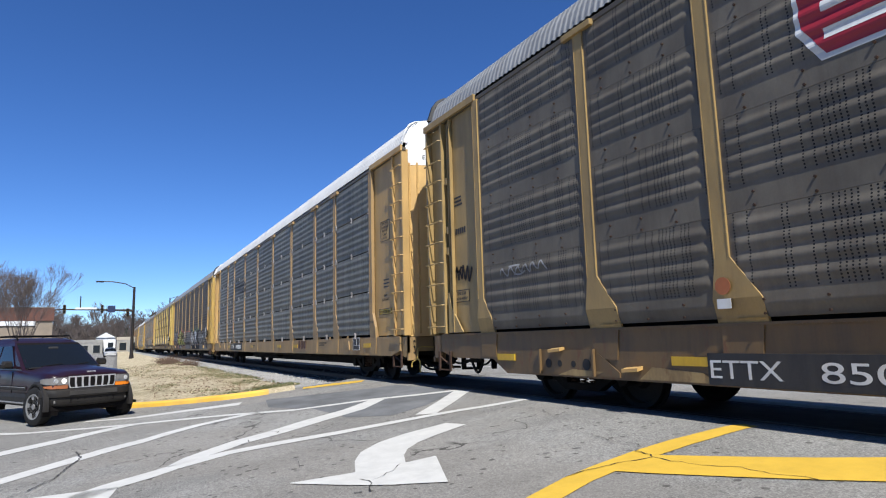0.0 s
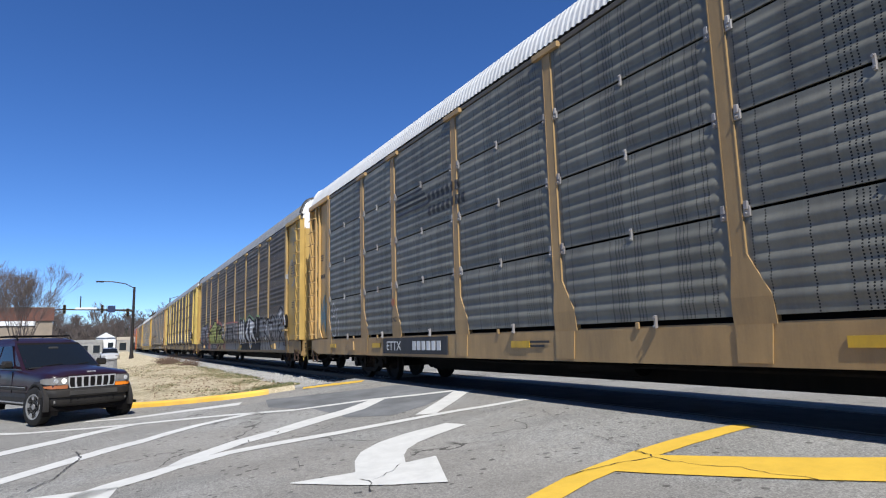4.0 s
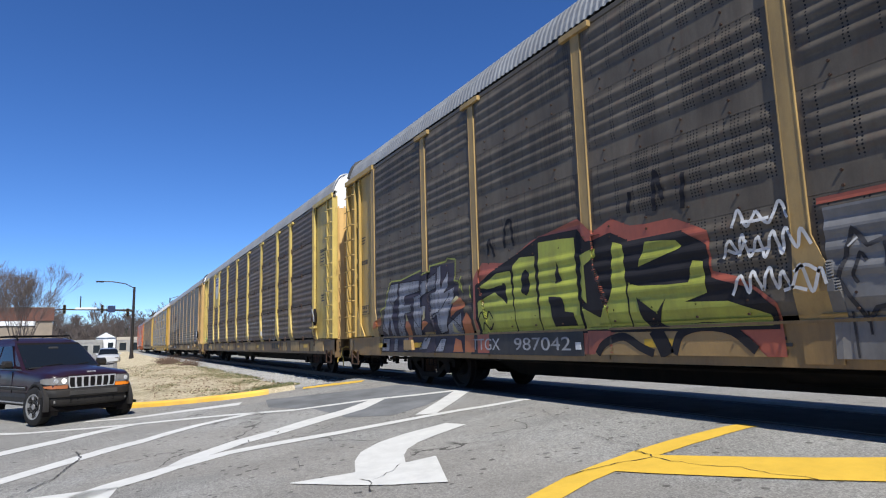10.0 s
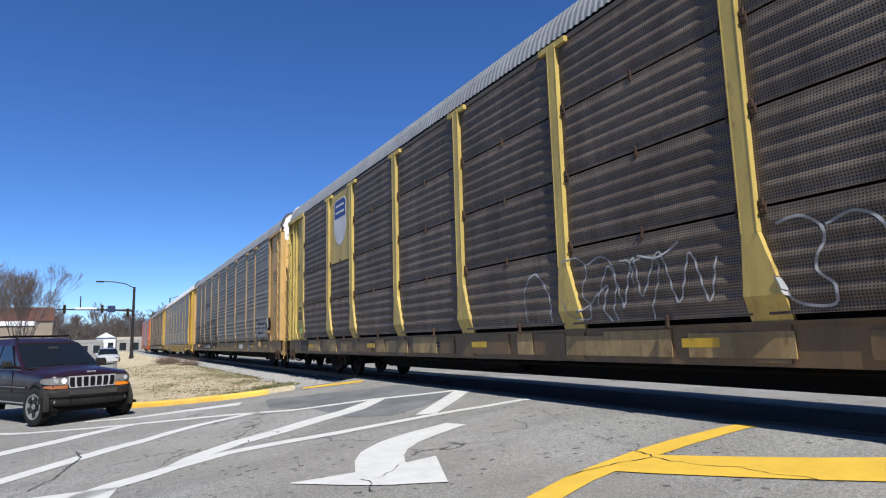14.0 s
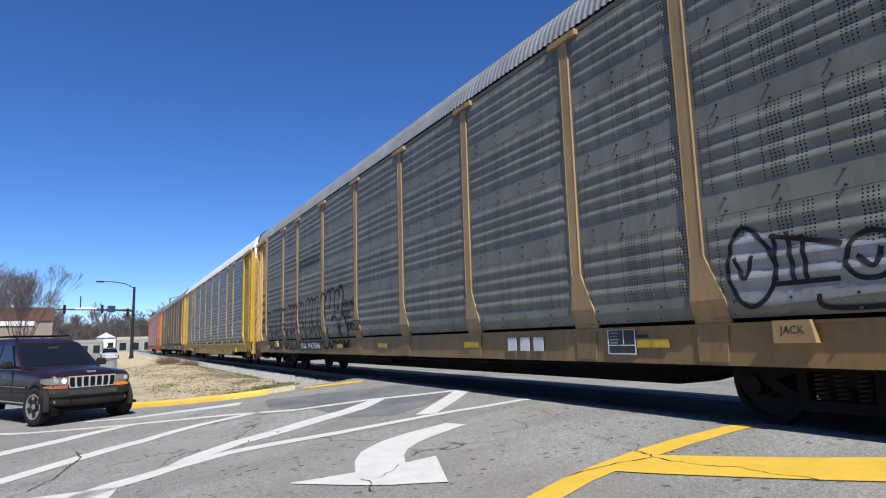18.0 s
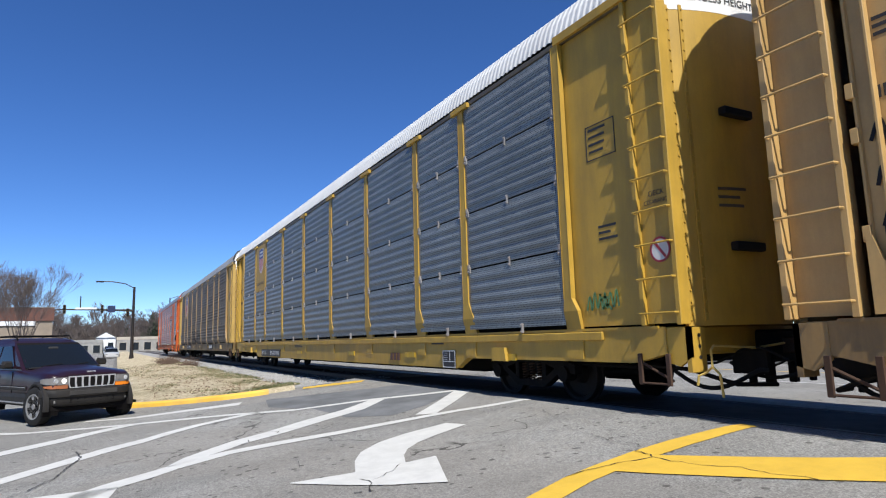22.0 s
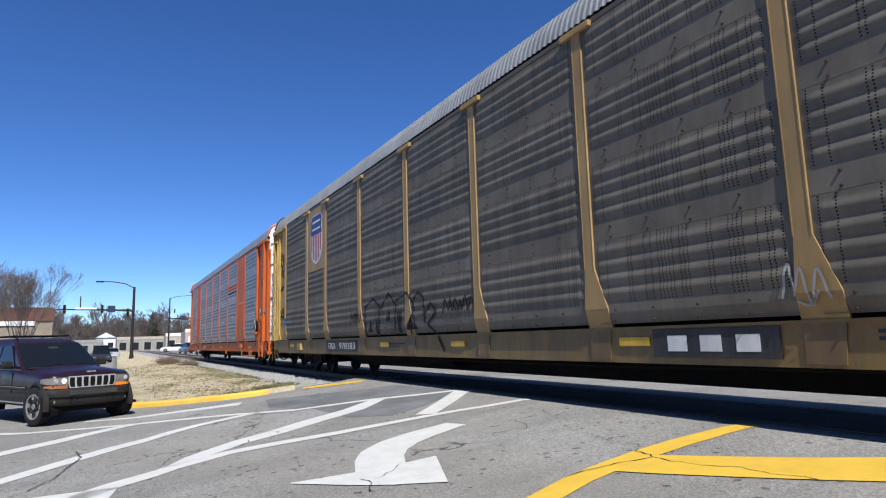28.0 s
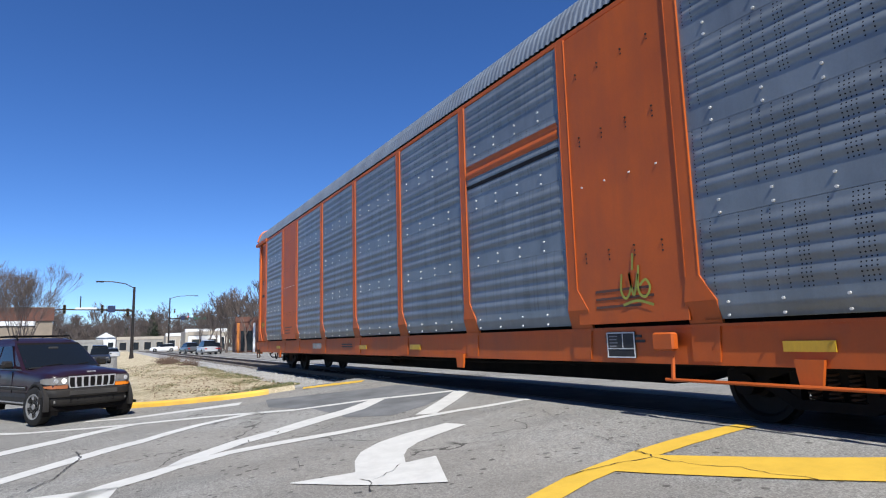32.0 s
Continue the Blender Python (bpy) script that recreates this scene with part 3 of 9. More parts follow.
def car_corner(car, s, side, paint, ladder=True, spec_sill=None, spec_door=None):
    """Plain recessed end panel, ladder column and rungs on one corner. side = -1 is the near side."""
    y = side * SIDE_Y
    inn = -side
    x0, x1 = (11.85, HALF) if s > 0 else (-HALF, -11.85)
    lad = (13.12, 13.64) if s > 0 else (-13.72, -13.12)
    g = G()
    lo, hi = (x0, lad[0]) if s > 0 else (lad[1], x1)
    ya, yb = sorted((y + inn * 0.105, y + inn * 0.075))
    if s < 0 and ladder:
        lo += 0.17
    g.box(lo, hi, ya, yb, 1.10, 5.16)
    if s < 0:
        g.tube([(lo, y + inn * 0.07, 1.2), (lo, y + inn * 0.07, 5.1)], 0.022, 6)
    part("end_panel", g, paint, car, "plain recessed sheet steel panel")
    g = G()
    deep = 0.12 if s < 0 else 0.05
    ya, yb = sorted((y + inn * (deep + 0.03), y + inn * deep))
    g.box(lad[0], lad[1], ya, yb, 1.10, 5.16)
    ya, yb = sorted((y, y + inn * 0.16))
    for xx in lad if ladder else ():
        g.chamfer(xx - 0.035, xx + 0.035, ya, yb, 1.08, 5.20, 0.008)
    part("ladder_column", g, paint, car)
    mesh = G().tube([(lad[0], 0, 0), (lad[0], side * 0.05, 0), (lad[1], side * 0.05, 0), (lad[1], 0, 0)], 0.013, 6).mesh("rung", True)
    mesh.materials.append(paint)
    if side < 0 and ladder:
        for k in range(10):
            part("rung", mesh, None, car, at=pose(0, y, 1.22 + 0.40 * k))
    # eave gusset over the corner
    e = G()
    ya, yb = sorted((y + inn * 0.02, y - inn * 0.03))
    e.prism([(lo - 0.05 if s > 0 else lad[0] - 0.05, 5.16), (lad[1] + 0.05 if s > 0 else hi + 0.05, 5.16), (lad[1] + 0.05 if s > 0 else hi + 0.05, 5.28), (lo - 0.05 if s > 0 else lad[0] - 0.05, 5.28)], "y", ya, yb)
    part("eave_plate", e, paint, car)
    if side < 0:
        # corner stirrup step and sill end
        st = G()
        a, b = (13.0, 13.42) if s > 0 else (-13.42, -13.0)
        for q in (a, b):
            st.chamfer(q - 0.03, q + 0.03, y + 0.02, y + 0.05, 0.40, 0.76, 0.004)
        st.tube([(a, y + 0.035, 0.42), (b, y + 0.035, 0.42)], 0.014, 6)
        st.tube([(a, y + 0.05, 0.66), (b, y + 0.10, 0.45)], 0.016, 6)
        part("stirrup_step", st, RUST_IRON, car, "bent flat steel stirrup step")
        end = G()
        e0, e1 = sorted((s * 13.40, s * 13.72))
        end.prism([(e0, 1.05), (e1, 1.05), (e1, 0.72), ((e0 + e1) / 2, 0.62), (e0, 0.66)], "y", y + 0.06, y + 0.10)
        end.box(*sorted((s * 13.66, s * 13.72)), y + 0.06, y + 0.30, 0.56, 1.05)
        part("corner_bracket", end, spec_sill, car, "drilled steel corner bracket")
        for hz in (0.72, 0.84, 0.96):
            part("bracket_hole", G().cyl((s * 13.722, y + 0.20, hz), (s * 13.726, y + 0.20, hz), 0.022, 10), SEAL, car)
        # riveted edge of the bulged end and its corner post
        if ladder:
            for yy in (-1.42, -1.26):
                riv = G()
                dx = door_x(yy)
                riv.chamfer(*sorted((s * (dx - 0.01), s * (dx + 0.006))), yy - 0.03, yy + 0.03, 1.12, 4.9, 0.002)
                for q in range(29):
                    zz = 1.2 + 0.13 * q
                    riv.cyl((s * dx, yy, zz), (s * (dx + 0.018), yy, zz), 0.013, 6)
                part("edge_strip", riv, spec_door, car, "riveted steel edge strip")
        if s < 0:
            # outer flange, lock notches in the slot and the slanted gusset below
            gus = G()
            gus.prism([(hi - 1.13, 1.75), (hi - 1.08, 1.75), (hi - 1.02, 1.55), (hi - 0.62, 1.10), (hi - 1.13, 1.10)], "y", y + 0.015, y + 0.043)
            part("corner_gusset", gus, paint, car)
            for zz in (1.7, 2.55, 2.95, 3.9):
                part("lock_block", G().chamfer(lo - 0.06, lo + 0.01, y + 0.03, y + 0.12, zz, zz + 0.14, 0.006), paint, car)
            part("panel_lip", G().chamfer(lo + 0.16, lo + 0.185, y + 0.0, y + 0.07, 1.1, 5.14, 0.004), paint, car)


def coupler(car, s):
    g = G()
    g.chamfer(*sorted((s * 12.9, s * 14.02)), -0.09, 0.09, 0.72, 0.90, 0.015)
    k = G()
    a = s * 14.02
    k.prism([(a, -0.16), (a + s * 0.16, -0.19), (a + s * 0.28, -0.10), (a + s * 0.27, 0.0), (a + s * 0.17, -0.04), (a + s * 0.12, 0.05), (a + s * 0.25, 0.12), (a + s * 0.22, 0.2), (a, 0.16)], "z", 0.64, 0.98)
    sh = part("coupler", g, RUST_IRON, car, "rusty steel coupler")
    part("knuckle", k, RUST_IRON, sh)
    for dy, sag, far in ((-0.95, 0.26, 1.05),):
        line = [(s * (12.9 + far * u), dy + 0.35 * u, 0.55 - sag * math.sin(math.pi * min(1, u * 1.1)) * (1 - 0.35 * u)) for u in [i / 12 for i in range(13)]]
        part("air_hose", G().tube(line, 0.026, 8), RUBBER, car, "thick black rubber air hose", True)
    for dy in (-0.55, -0.2, 0.25, 0.6):
        part("gear_bracket", G().chamfer(*sorted((s * (13.62 + 0.1 * abs(dy)), s * 13.74)), dy - 0.04, dy + 0.04, 0.36, 0.72, 0.008), BLACK_IRON, car)
    part("train_line_pipe", G().tube([(s * 12.6, -1.15, 0.60), (s * 13.3, -1.1, 0.56), (s * 13.75, -0.9, 0.40), (s * 13.9, -0.4, 0.38)], 0.026, 7), BLACK_IRON, car, smooth=True)
    hose = [(s * 13.35, -0.45, 0.62)] + [(s * (13.35 + 0.95 * u), -0.45 + 0.2 * u, 0.60 - 0.15 * math.sin(math.pi * u)) for u in [i / 12 for i in range(1, 13)]]
    part("brake_hose", G().tube(hose, 0.022, 7), RUBBER, car, "black rubber air brake hose", True)
    for dy, dz in ((-0.75, 0.05), (0.3, -0.04)):
        line = [(s * (13.0 + 1.2 * u), dy + 0.15 * u, 0.66 + dz - 0.10 * math.sin(math.pi * u * 2.2)) for u in [i / 10 for i in range(11)]]
        part("brake_pipe", G().tube(line, 0.016, 6), BLACK_IRON, car, smooth=True)
    part("pipe_bracket", G().chamfer(*sorted((s * 13.5, s * 13.95)), -0.62, -0.54, 0.5, 0.78, 0.01), BLACK_IRON, car)
    part("draft_gear", G().chamfer(*sorted((s * 13.3, s * 13.8)), -0.32, 0.32, 0.62, 1.0, 0.03), BLACK_IRON, car)
    lev = [(s * 13.9, -0.2, 0.84), (s * 13.84, -0.6, 0.80), (s * 13.80, -1.30, 0.84), (s * 13.84, -1.40, 0.80), (s * 13.86, -1.42, 0.62), (s * 13.80, -1.44, 0.56), (s * 13.72, -1.48, 0.52), (s * 13.70, -1.48, 0.42)]
    fork = [(s * 13.86, -1.42, 0.62), (s * 13.93, -1.40, 0.54), (s * 13.95, -1.40, 0.30)]
    if s > 0:
        part("lever_grip", G().tube(fork, 0.014, 6), LEVER_PAINT, car, "yellow painted uncoupling lever grip")
    return lev


def autorack(spec, k):
    """One two-storey autorack on its flat car; k counts from the leading car."""
    car = thing("autorack_car", spec["label"], "railcar", "cars of the train")
    car["order"] = k
    back = spec.get("sill_in", 0.065)
    paint, skin, white, roof = spec["paint"], spec["skin"], spec["white"], spec["roof"]
    flat = spec["flat"]
    # frame
    part("floor", G().box(-13.4, 13.4, -1.50, 1.50, 0.98, 1.06), BLACK_IRON, car)
    part("centre_sill", G().prism([(-13.0, 0.98), (-13.0, 0.62), (-8.8, 0.62), (-7.6, 0.31), (7.6, 0.31), (8.8, 0.62), (13.0, 0.62), (13.0, 0.98)], "y", -0.40, 0.40), BLACK_IRON, car)
    for s in (-1, 1):
        y0, y1 = sorted((s * (SIDE_Y - back), s * 1.46))
        g = G()
        deep, to = spec.get("deep"), spec.get("deep_to", 8.95)
        mid = [(-to, 0.645), (0.4 - to, deep), (to - 0.4, deep), (to, 0.645)] if deep else []
        g.prism([(-13.4, 1.06), (-13.4, 0.76), (-12.9, 0.645), *mid, (12.9, 0.645), (13.4, 0.76), (13.4, 1.06)], "y", y0, y1)
        g.box(-13.3, 13.3, min(s * 1.59, s * 1.50), max(s * 1.59, s * 1.50), 1.045, 1.075)
        part("side_sill", g, spec.get("sill", paint), car, "weathered steel side sill")
    # added near-black box: blocks light so gaps between panels look shaded
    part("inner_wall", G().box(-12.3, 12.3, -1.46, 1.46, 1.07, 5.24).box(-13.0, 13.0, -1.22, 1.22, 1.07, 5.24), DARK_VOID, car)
    # roof
    part("roof", roof_mesh(-HALF + 0.06, HALF - 0.06, 0.125), roof, car, "ribbed steel roof")
    for s in (-1, 1):
        y0, y1 = sorted((s * 1.61, s * 1.52))
        part("eave_rail", G().chamfer(-HALF + 0.05, HALF - 0.05, y0, y1, 5.155, 5.235, 0.01), spec.get("eave", paint), car)
    # near side posts
    wide = post_mesh(spec["flare"], spec["flare_top"], 0.17, spec.get("proud", 0.012), back).mesh("post")
    wide.materials.append(paint)
    edge = post_mesh(spec["flare"] * 0.75, spec["flare_top"] - 0.1, 0.15, 0.012, back).mesh("post")
    edge.materials.append(paint)
    cap = G().chamfer(-0.30, 0.30, -0.05, 0.06, 5.11, 5.20, 0.006).mesh("post_cap")
    cap.materials.append(paint)
    far = G().box(-0.085, 0.085, SIDE_Y - 0.05, SIDE_Y + 0.03, 1.07, 5.16).mesh("post")
    far.materials.append(paint)
    bracket = G().prism([(-0.12, 1.055), (spec["flare"] * 1.05, 1.055), (spec["flare"] * 0.9, 0.68), (-0.12, 0.68)], "y", -0.017, 0.05).mesh("sill_bracket")
    bracket.materials.append(spec.get("bracket", spec.get("sill", paint)))
    for x in EDGES:
        e = abs(x) > 11
        part("post", edge if e else wide, None, car, at=pose(x, FACE, 0))
        if spec["caps"] and not e:
            part("post_cap", cap, None, car, at=pose(x, FACE, 0))
        part("post", far, None, car, at=pose(x, 0, 0))
        part("sill_bracket", bracket, None, car, at=pose(x, FACE + back, 0))
    # near side panels, bay by bay
    for i in range(len(EDGES) - 1):
        a, b = EDGES[i] + 0.085, EDGES[i + 1] - 0.085
        sheet = [lev for lev in range(4) if spec["plain"].get((i, lev))]
        if sheet:
            g = G().chamfer(a, b, FACE + 0.0, FACE + 0.04, LEVELS[sheet[0]] + 0.004, LEVELS[sheet[-1] + 1] - 0.001, 0.003)
            part("plain_panel", g, paint, car, "plain painted panel")
        for lev in range(4):
            if lev in sheet:
                continue
            lo = LEVELS[lev] + (0.0 if flat else 0.016)
            part("panel", panel(b - a, lev, flat, skin), None, car, at=pose(a, FACE + 0.010, lo))
    for i in range(len(EDGES) - 1):
        a, b = EDGES[i] + 0.085, EDGES[i + 1] - 0.085
        g = G().grid([[(x, SIDE_Y - 0.05 + 0.02 * math.sin(z * 40), z) for x in (a, b)] for z in [1.12 + 4.02 * q / 100 for q in range(101)]])
        part("far_panel", g, skin, car)
    # ends
    for s in (-1, 1):
        for side in (-1, 1):
            car_corner(car, s, side, spec.get("end", paint), spec.get("ladders", True), spec.get("sill", paint), spec.get("door", paint))
        end_faces(car, s, spec.get("door", paint), white)
        lev = coupler(car, s)
        part("uncoupling_lever", G().tube(lev if s > 0 else lev[:3], 0.014, 6), LEVER_PAINT if s > 0 else BLACK_IRON, car)
        truck(car, s * 10.06)
        part("end_sill", G().chamfer(*sorted((s * 13.25, s * 13.62)), -1.55, 1.55, 0.74, 1.06, 0.02), spec.get("sill", paint), car)
    # underframe gear
    for x in (-5.6, -2.8, 0.0, 2.8, 5.6):
        part("cross_bearer", G().prism([(-1.5, 0.98), (-1.5, 0.84), (-0.4, 0.5), (0.4, 0.5), (1.5, 0.84), (1.5, 0.98)], "x", x - 0.06, x + 0.06), BLACK_IRON, car)
    part("brake_pipe", G().tube([(-12.5, -0.9, 0.55), (-9, -1.0, 0.62), (-4, -0.95, 0.56), (4, -0.95, 0.56), (9, -1.0, 0.62), (12.5, -0.9, 0.55)], 0.03, 6), BLACK_IRON, car)
    part("air_tank", G().cyl((-2.2, -0.75, 0.62), (-0.8, -0.75, 0.62), 0.2, 16), BLACK_IRON, car, smooth=True)
    part("brake_cylinder", G().cyl((3.0, -0.7, 0.66), (3.7, -0.7, 0.66), 0.15, 14), BLACK_IRON, car, smooth=True)
    return car
def paint_of(name, color, **more):
    return surface(name, color, **{**dict(rough=0.55, grain=35, vary=0.16, dirt=(0.06, 0.045, 0.03), dirty=0.4, bump=0.06), **more})


TAN = paint_of("tan_yellow_paint", (0.375, 0.242, 0.102))
# lighter copy of the tan: sunlight on the end doors put into the colour
TAN_SUNLIT = paint_of("sunlit_tan_paint", (0.60, 0.37, 0.125), dirty=0.18)
TAN_OLD = paint_of("faded_tan_paint", (0.355, 0.225, 0.084), dirty=0.32)
YELLOW = paint_of("yellow_paint", (0.47, 0.285, 0.034), dirty=0.3)
YELLOW_OLD = paint_of("dull_yellow_paint", (0.375, 0.25, 0.092), dirty=0.45)
LEMON = paint_of("lemon_yellow_paint", (0.54, 0.395, 0.105), dirty=0.4, rust=0.5)
ORANGE = paint_of("orange_paint", (0.499, 0.094, 0.006), dirty=0.22)
RUSTY_TAN = paint_of("rusty_tan_sill_paint", (0.165, 0.10, 0.04), dirty=0.65, rust=0.8)
STEEL_HOLED = surface("grey_punched_steel", (0.208, 0.202, 0.167), 0.55, 0.12, 45, 0.22, (0.06, 0.05, 0.045), 0.45, holes=(0.052, 0.030, 0.009, 0.36, 0), random=0.25, gloss=0.35, bump=0.05)
STEEL_DUSTY = surface("dusty_grey_punched_steel", (0.168, 0.147, 0.115), 0.65, 0.08, 45, 0.25, (0.07, 0.055, 0.043), 0.55, holes=(0.052, 0.032, 0.0095, 0.46, 0.26), random=0.3, gloss=0.35, bump=0.05, rust=0.1)
STEEL_SOOTY = surface("sooty_brown_punched_steel", (0.151, 0.126, 0.095), 0.65, 0.08, 45, 0.3, (0.05, 0.037, 0.027), 0.6, holes=(0.042, 0.036, 0.0095, 0.42, 0.24), random=0.3, gloss=0.35, bump=0.05, rust=0.25)
STEEL_PALE = surface("pale_grey_punched_steel", (0.226, 0.217, 0.177), 0.55, 0.12, 45, 0.2, (0.08, 0.07, 0.06), 0.45, holes=(0.042, 0.036, 0.0095, 0.40, 0.24), random=0.25, gloss=0.35, bump=0.05)
STEEL_BROWN = surface("brown_grimed_punched_steel", (0.199, 0.153, 0.112), 0.6, 0.1, 45, 0.3, (0.04, 0.027, 0.02), 0.6, holes=(0.030, 0.030, 0.0078, 1, 0), random=0.3, gloss=0.35, bump=0.05, rust=0.3)
STEEL_NEW = surface("bright_galvanised_punched_steel", (0.260, 0.279, 0.277), 0.45, 0.3, 45, 0.14, (0.14, 0.14, 0.14), 0.3, holes=(0.032, 0.032, 0.0078, 1, 0), random=0.2, gloss=0.35, bump=0.04)
STEEL_BLUE = surface("blue_grey_galvanised_steel", (0.240, 0.270, 0.293), 0.42, 0.35, 45, 0.2, (0.12, 0.13, 0.14), 0.4, holes=(0.042, 0.040, 0.0078, 0.30, 0.24), random=0.2, gloss=0.35, bump=0.04)
ROOF_WHITE = surface("white_roof", (0.56, 0.56, 0.55), 0.5, 0, 20, 0.1, (0.4, 0.38, 0.36), 0.3)
ROOF_GREY = surface("galvanised_roof", (0.285, 0.29, 0.29), 0.5, 0.3, 20, 0.2, (0.2, 0.19, 0.18), 0.45)

EAVE_GREY = paint_of("grimy_grey_eave_paint", (0.10, 0.085, 0.06), dirty=0.6)
ROOF_BLUE = surface("blue_grey_roof", (0.20, 0.235, 0.28), 0.45, 0.3, 20, 0.2, (0.12, 0.12, 0.13), 0.4)
SILL_GRIMED = paint_of("grimy_mustard_sill_paint", (0.20, 0.128, 0.04), dirty=0.6, rust=0.35)
SILL_TAN = paint_of("worn_tan_sill_paint", (0.27, 0.168, 0.06), dirty=0.55, rust=0.25)
TAN_END = paint_of("tan_end_panel_paint", (0.52, 0.325, 0.115), dirty=0.25)
MUSTARD_END = paint_of("mustard_end_panel_paint", (0.47, 0.305, 0.08), dirty=0.35)
SPECS = [
    dict(label="grey panelled autorack with dull yellow posts and a red badge", paint=YELLOW_OLD, skin=STEEL_DUSTY, roof=ROOF_GREY, flat=True, flare=0.34, flare_top=1.75, caps=True, sill=RUSTY_TAN, deep=0.43, deep_to=11.6),
    dict(label="tan and grey latched panel autorack with a white roof", paint=TAN, skin=STEEL_HOLED, roof=ROOF_WHITE, flat=False, flare=0.27, flare_top=1.75, caps=True, door=TAN_SUNLIT, end=TAN_END, sill_in=0.012),
    dict(label="grimy grey autorack covered in sprayed graffiti", paint=YELLOW_OLD, skin=STEEL_SOOTY, roof=ROOF_GREY, flat=True, flare=0.25, flare_top=1.85, caps=True, sill=SILL_TAN, end=MUSTARD_END, door=MUSTARD_END),
    dict(label="brown grimed autorack with lemon yellow posts and rusty sill", plain={(1, 2): 1, (1, 3): 1}, paint=LEMON, skin=STEEL_BROWN, roof=ROOF_GREY, flat=False, flare=0.25, flare_top=1.95, caps=True, sill=RUSTY_TAN, door=TAN_SUNLIT, proud=0.055),
    dict(label="pale grey autorack with tan posts and black sprayed graffiti", paint=TAN, skin=STEEL_PALE, roof=ROOF_GREY, flat=True, flare=0.26, flare_top=1.8, caps=True, door=TAN_SUNLIT, end=TAN_END, sill=SILL_TAN),
    dict(label="new galvanised autorack with bright yellow posts and white roof", paint=YELLOW, skin=STEEL_NEW, roof=ROOF_WHITE, flat=False, flare=0.22, flare_top=1.6, caps=True, deep=0.46, sill_in=0.05, plain={(1, 2): 1, (1, 3): 1}),
    dict(label="dark grey autorack with tan posts and a shield badge", paint=TAN_OLD, skin=STEEL_DUSTY, roof=ROOF_GREY, flat=True, plain={(1, 2): 1, (1, 3): 1}, flare=0.25, flare_top=1.85, caps=True, end=MUSTARD_END, sill=SILL_GRIMED, bracket=RUSTY_TAN),
    dict(label="orange autorack with blue grey panels, last of the train", paint=ORANGE, skin=STEEL_BLUE, roof=ROOF_BLUE, flat=True, flare=0.24, flare_top=1.6, caps=False, ladders=False, eave=ORANGE, door=ORANGE, plain={(i, j): 1 for i in (1, 7) for j in range(4)}),
]
CARS = []
for k, spec in enumerate(SPECS):
    spec.setdefault("white", WHITE_PAINT)
    spec.setdefault("plain", {})
    spec.setdefault("eave", EAVE_GREY)
    CARS.append(autorack(spec, k))
# ---- fittings, lettering and spray paint on the cars ----
def lettering(text, size, material, parent, m, fit=None, wrap=None):
    """Painted words in the plane of m (x to the right, y up); fit: width and height to fill; wrap: maps (x, y) onto a curved skin."""
    cu = bpy.data.curves.new("text", "FONT")
    cu.body, cu.size, cu.extrude, cu.align_x, cu.align_y = text, size, 0.001, "CENTER", "CENTER"
    tmp = bpy.data.objects.new("text", cu)
    me = bpy.data.meshes.new_from_object(tmp)
    bpy.data.objects.remove(tmp)
    bpy.data.curves.remove(cu)
    bm = bmesh.new()
    bm.from_mesh(me)
    if fit:
        xs, ys = [v.co.x for v in bm.verts], [v.co.y for v in bm.verts]
        sx, sy, mx, my = fit[0] / (max(xs) - min(xs)), fit[1] / (max(ys) - min(ys)), (max(xs) + min(xs)) / 2, (max(ys) + min(ys)) / 2
        for v in bm.verts:
            v.co.x, v.co.y = (v.co.x - mx) * sx, (v.co.y - my) * sy
    left = set(bm.verts)
    while left:
        todo, island = [left.pop()], []
        while todo:
            v = todo.pop()
            island.append(v)
            for e in v.link_edges:
                o = e.other_vert(v)
                if o in left:
                    left.remove(o)
                    todo.append(o)
        at = {v: i for i, v in enumerate(island)}
        faces = {f for v in island for f in v.link_faces}
        g = G().add([wrap(v.co) if wrap else v.co for v in island], [tuple(at[v] for v in f.verts) for f in sorted(faces, key=lambda f: f.index)])
        part("letter", g, material, parent, at=m)
    bm.free()


SIDE_TURN = Matrix.Rotation(radians(90), 4, "X")
RED_BADGE = surface("red_badge_paint", (0.33, 0.015, 0.03), 0.5, 0, 30, 0.15, dirty=0.25, bump=0)
BLUE_BADGE = surface("blue_badge_paint", (0.015, 0.035, 0.20), 0.5, 0, 30, 0.15, dirty=0.2, bump=0)
WHITE_MARK = surface("white_mark_paint", (0.66, 0.66, 0.64), 0.6, 0, 30, 0.15, (0.2, 0.18, 0.16), 0.35, bump=0)
GREY_MARK = surface("faded_white_paint", (0.33, 0.33, 0.33), 0.7, 0, 30, 0.3, dirty=0.45, bump=0)
YELLOW_MARK = surface("reflector_yellow", (0.62, 0.38, 0.02), 0.45, 0, 30, 0.15, dirty=0.35, bump=0)
BROWN_MARK = surface("brown_mark_paint", (0.12, 0.05, 0.03), 0.6, 0, 30, 0.2, dirty=0.3, bump=0)
FADED_PRINT = surface("faded_black_print", (0.09, 0.075, 0.05), 0.7, 0, 60, 0.5, dirty=0.3, bump=0)
LATCH_STEEL = surface("dull_latch_steel", (0.30, 0.285, 0.275), 0.55, 0.1, 30, 0.3, (0.1, 0.06, 0.05), 0.5, bump=0.1)
SPRAY_BLACK = surface("black_spray_paint", (0.024, 0.023, 0.026), 0.7, 0, 20, 0.3, dirty=0.15, bump=0, gloss=0.15)
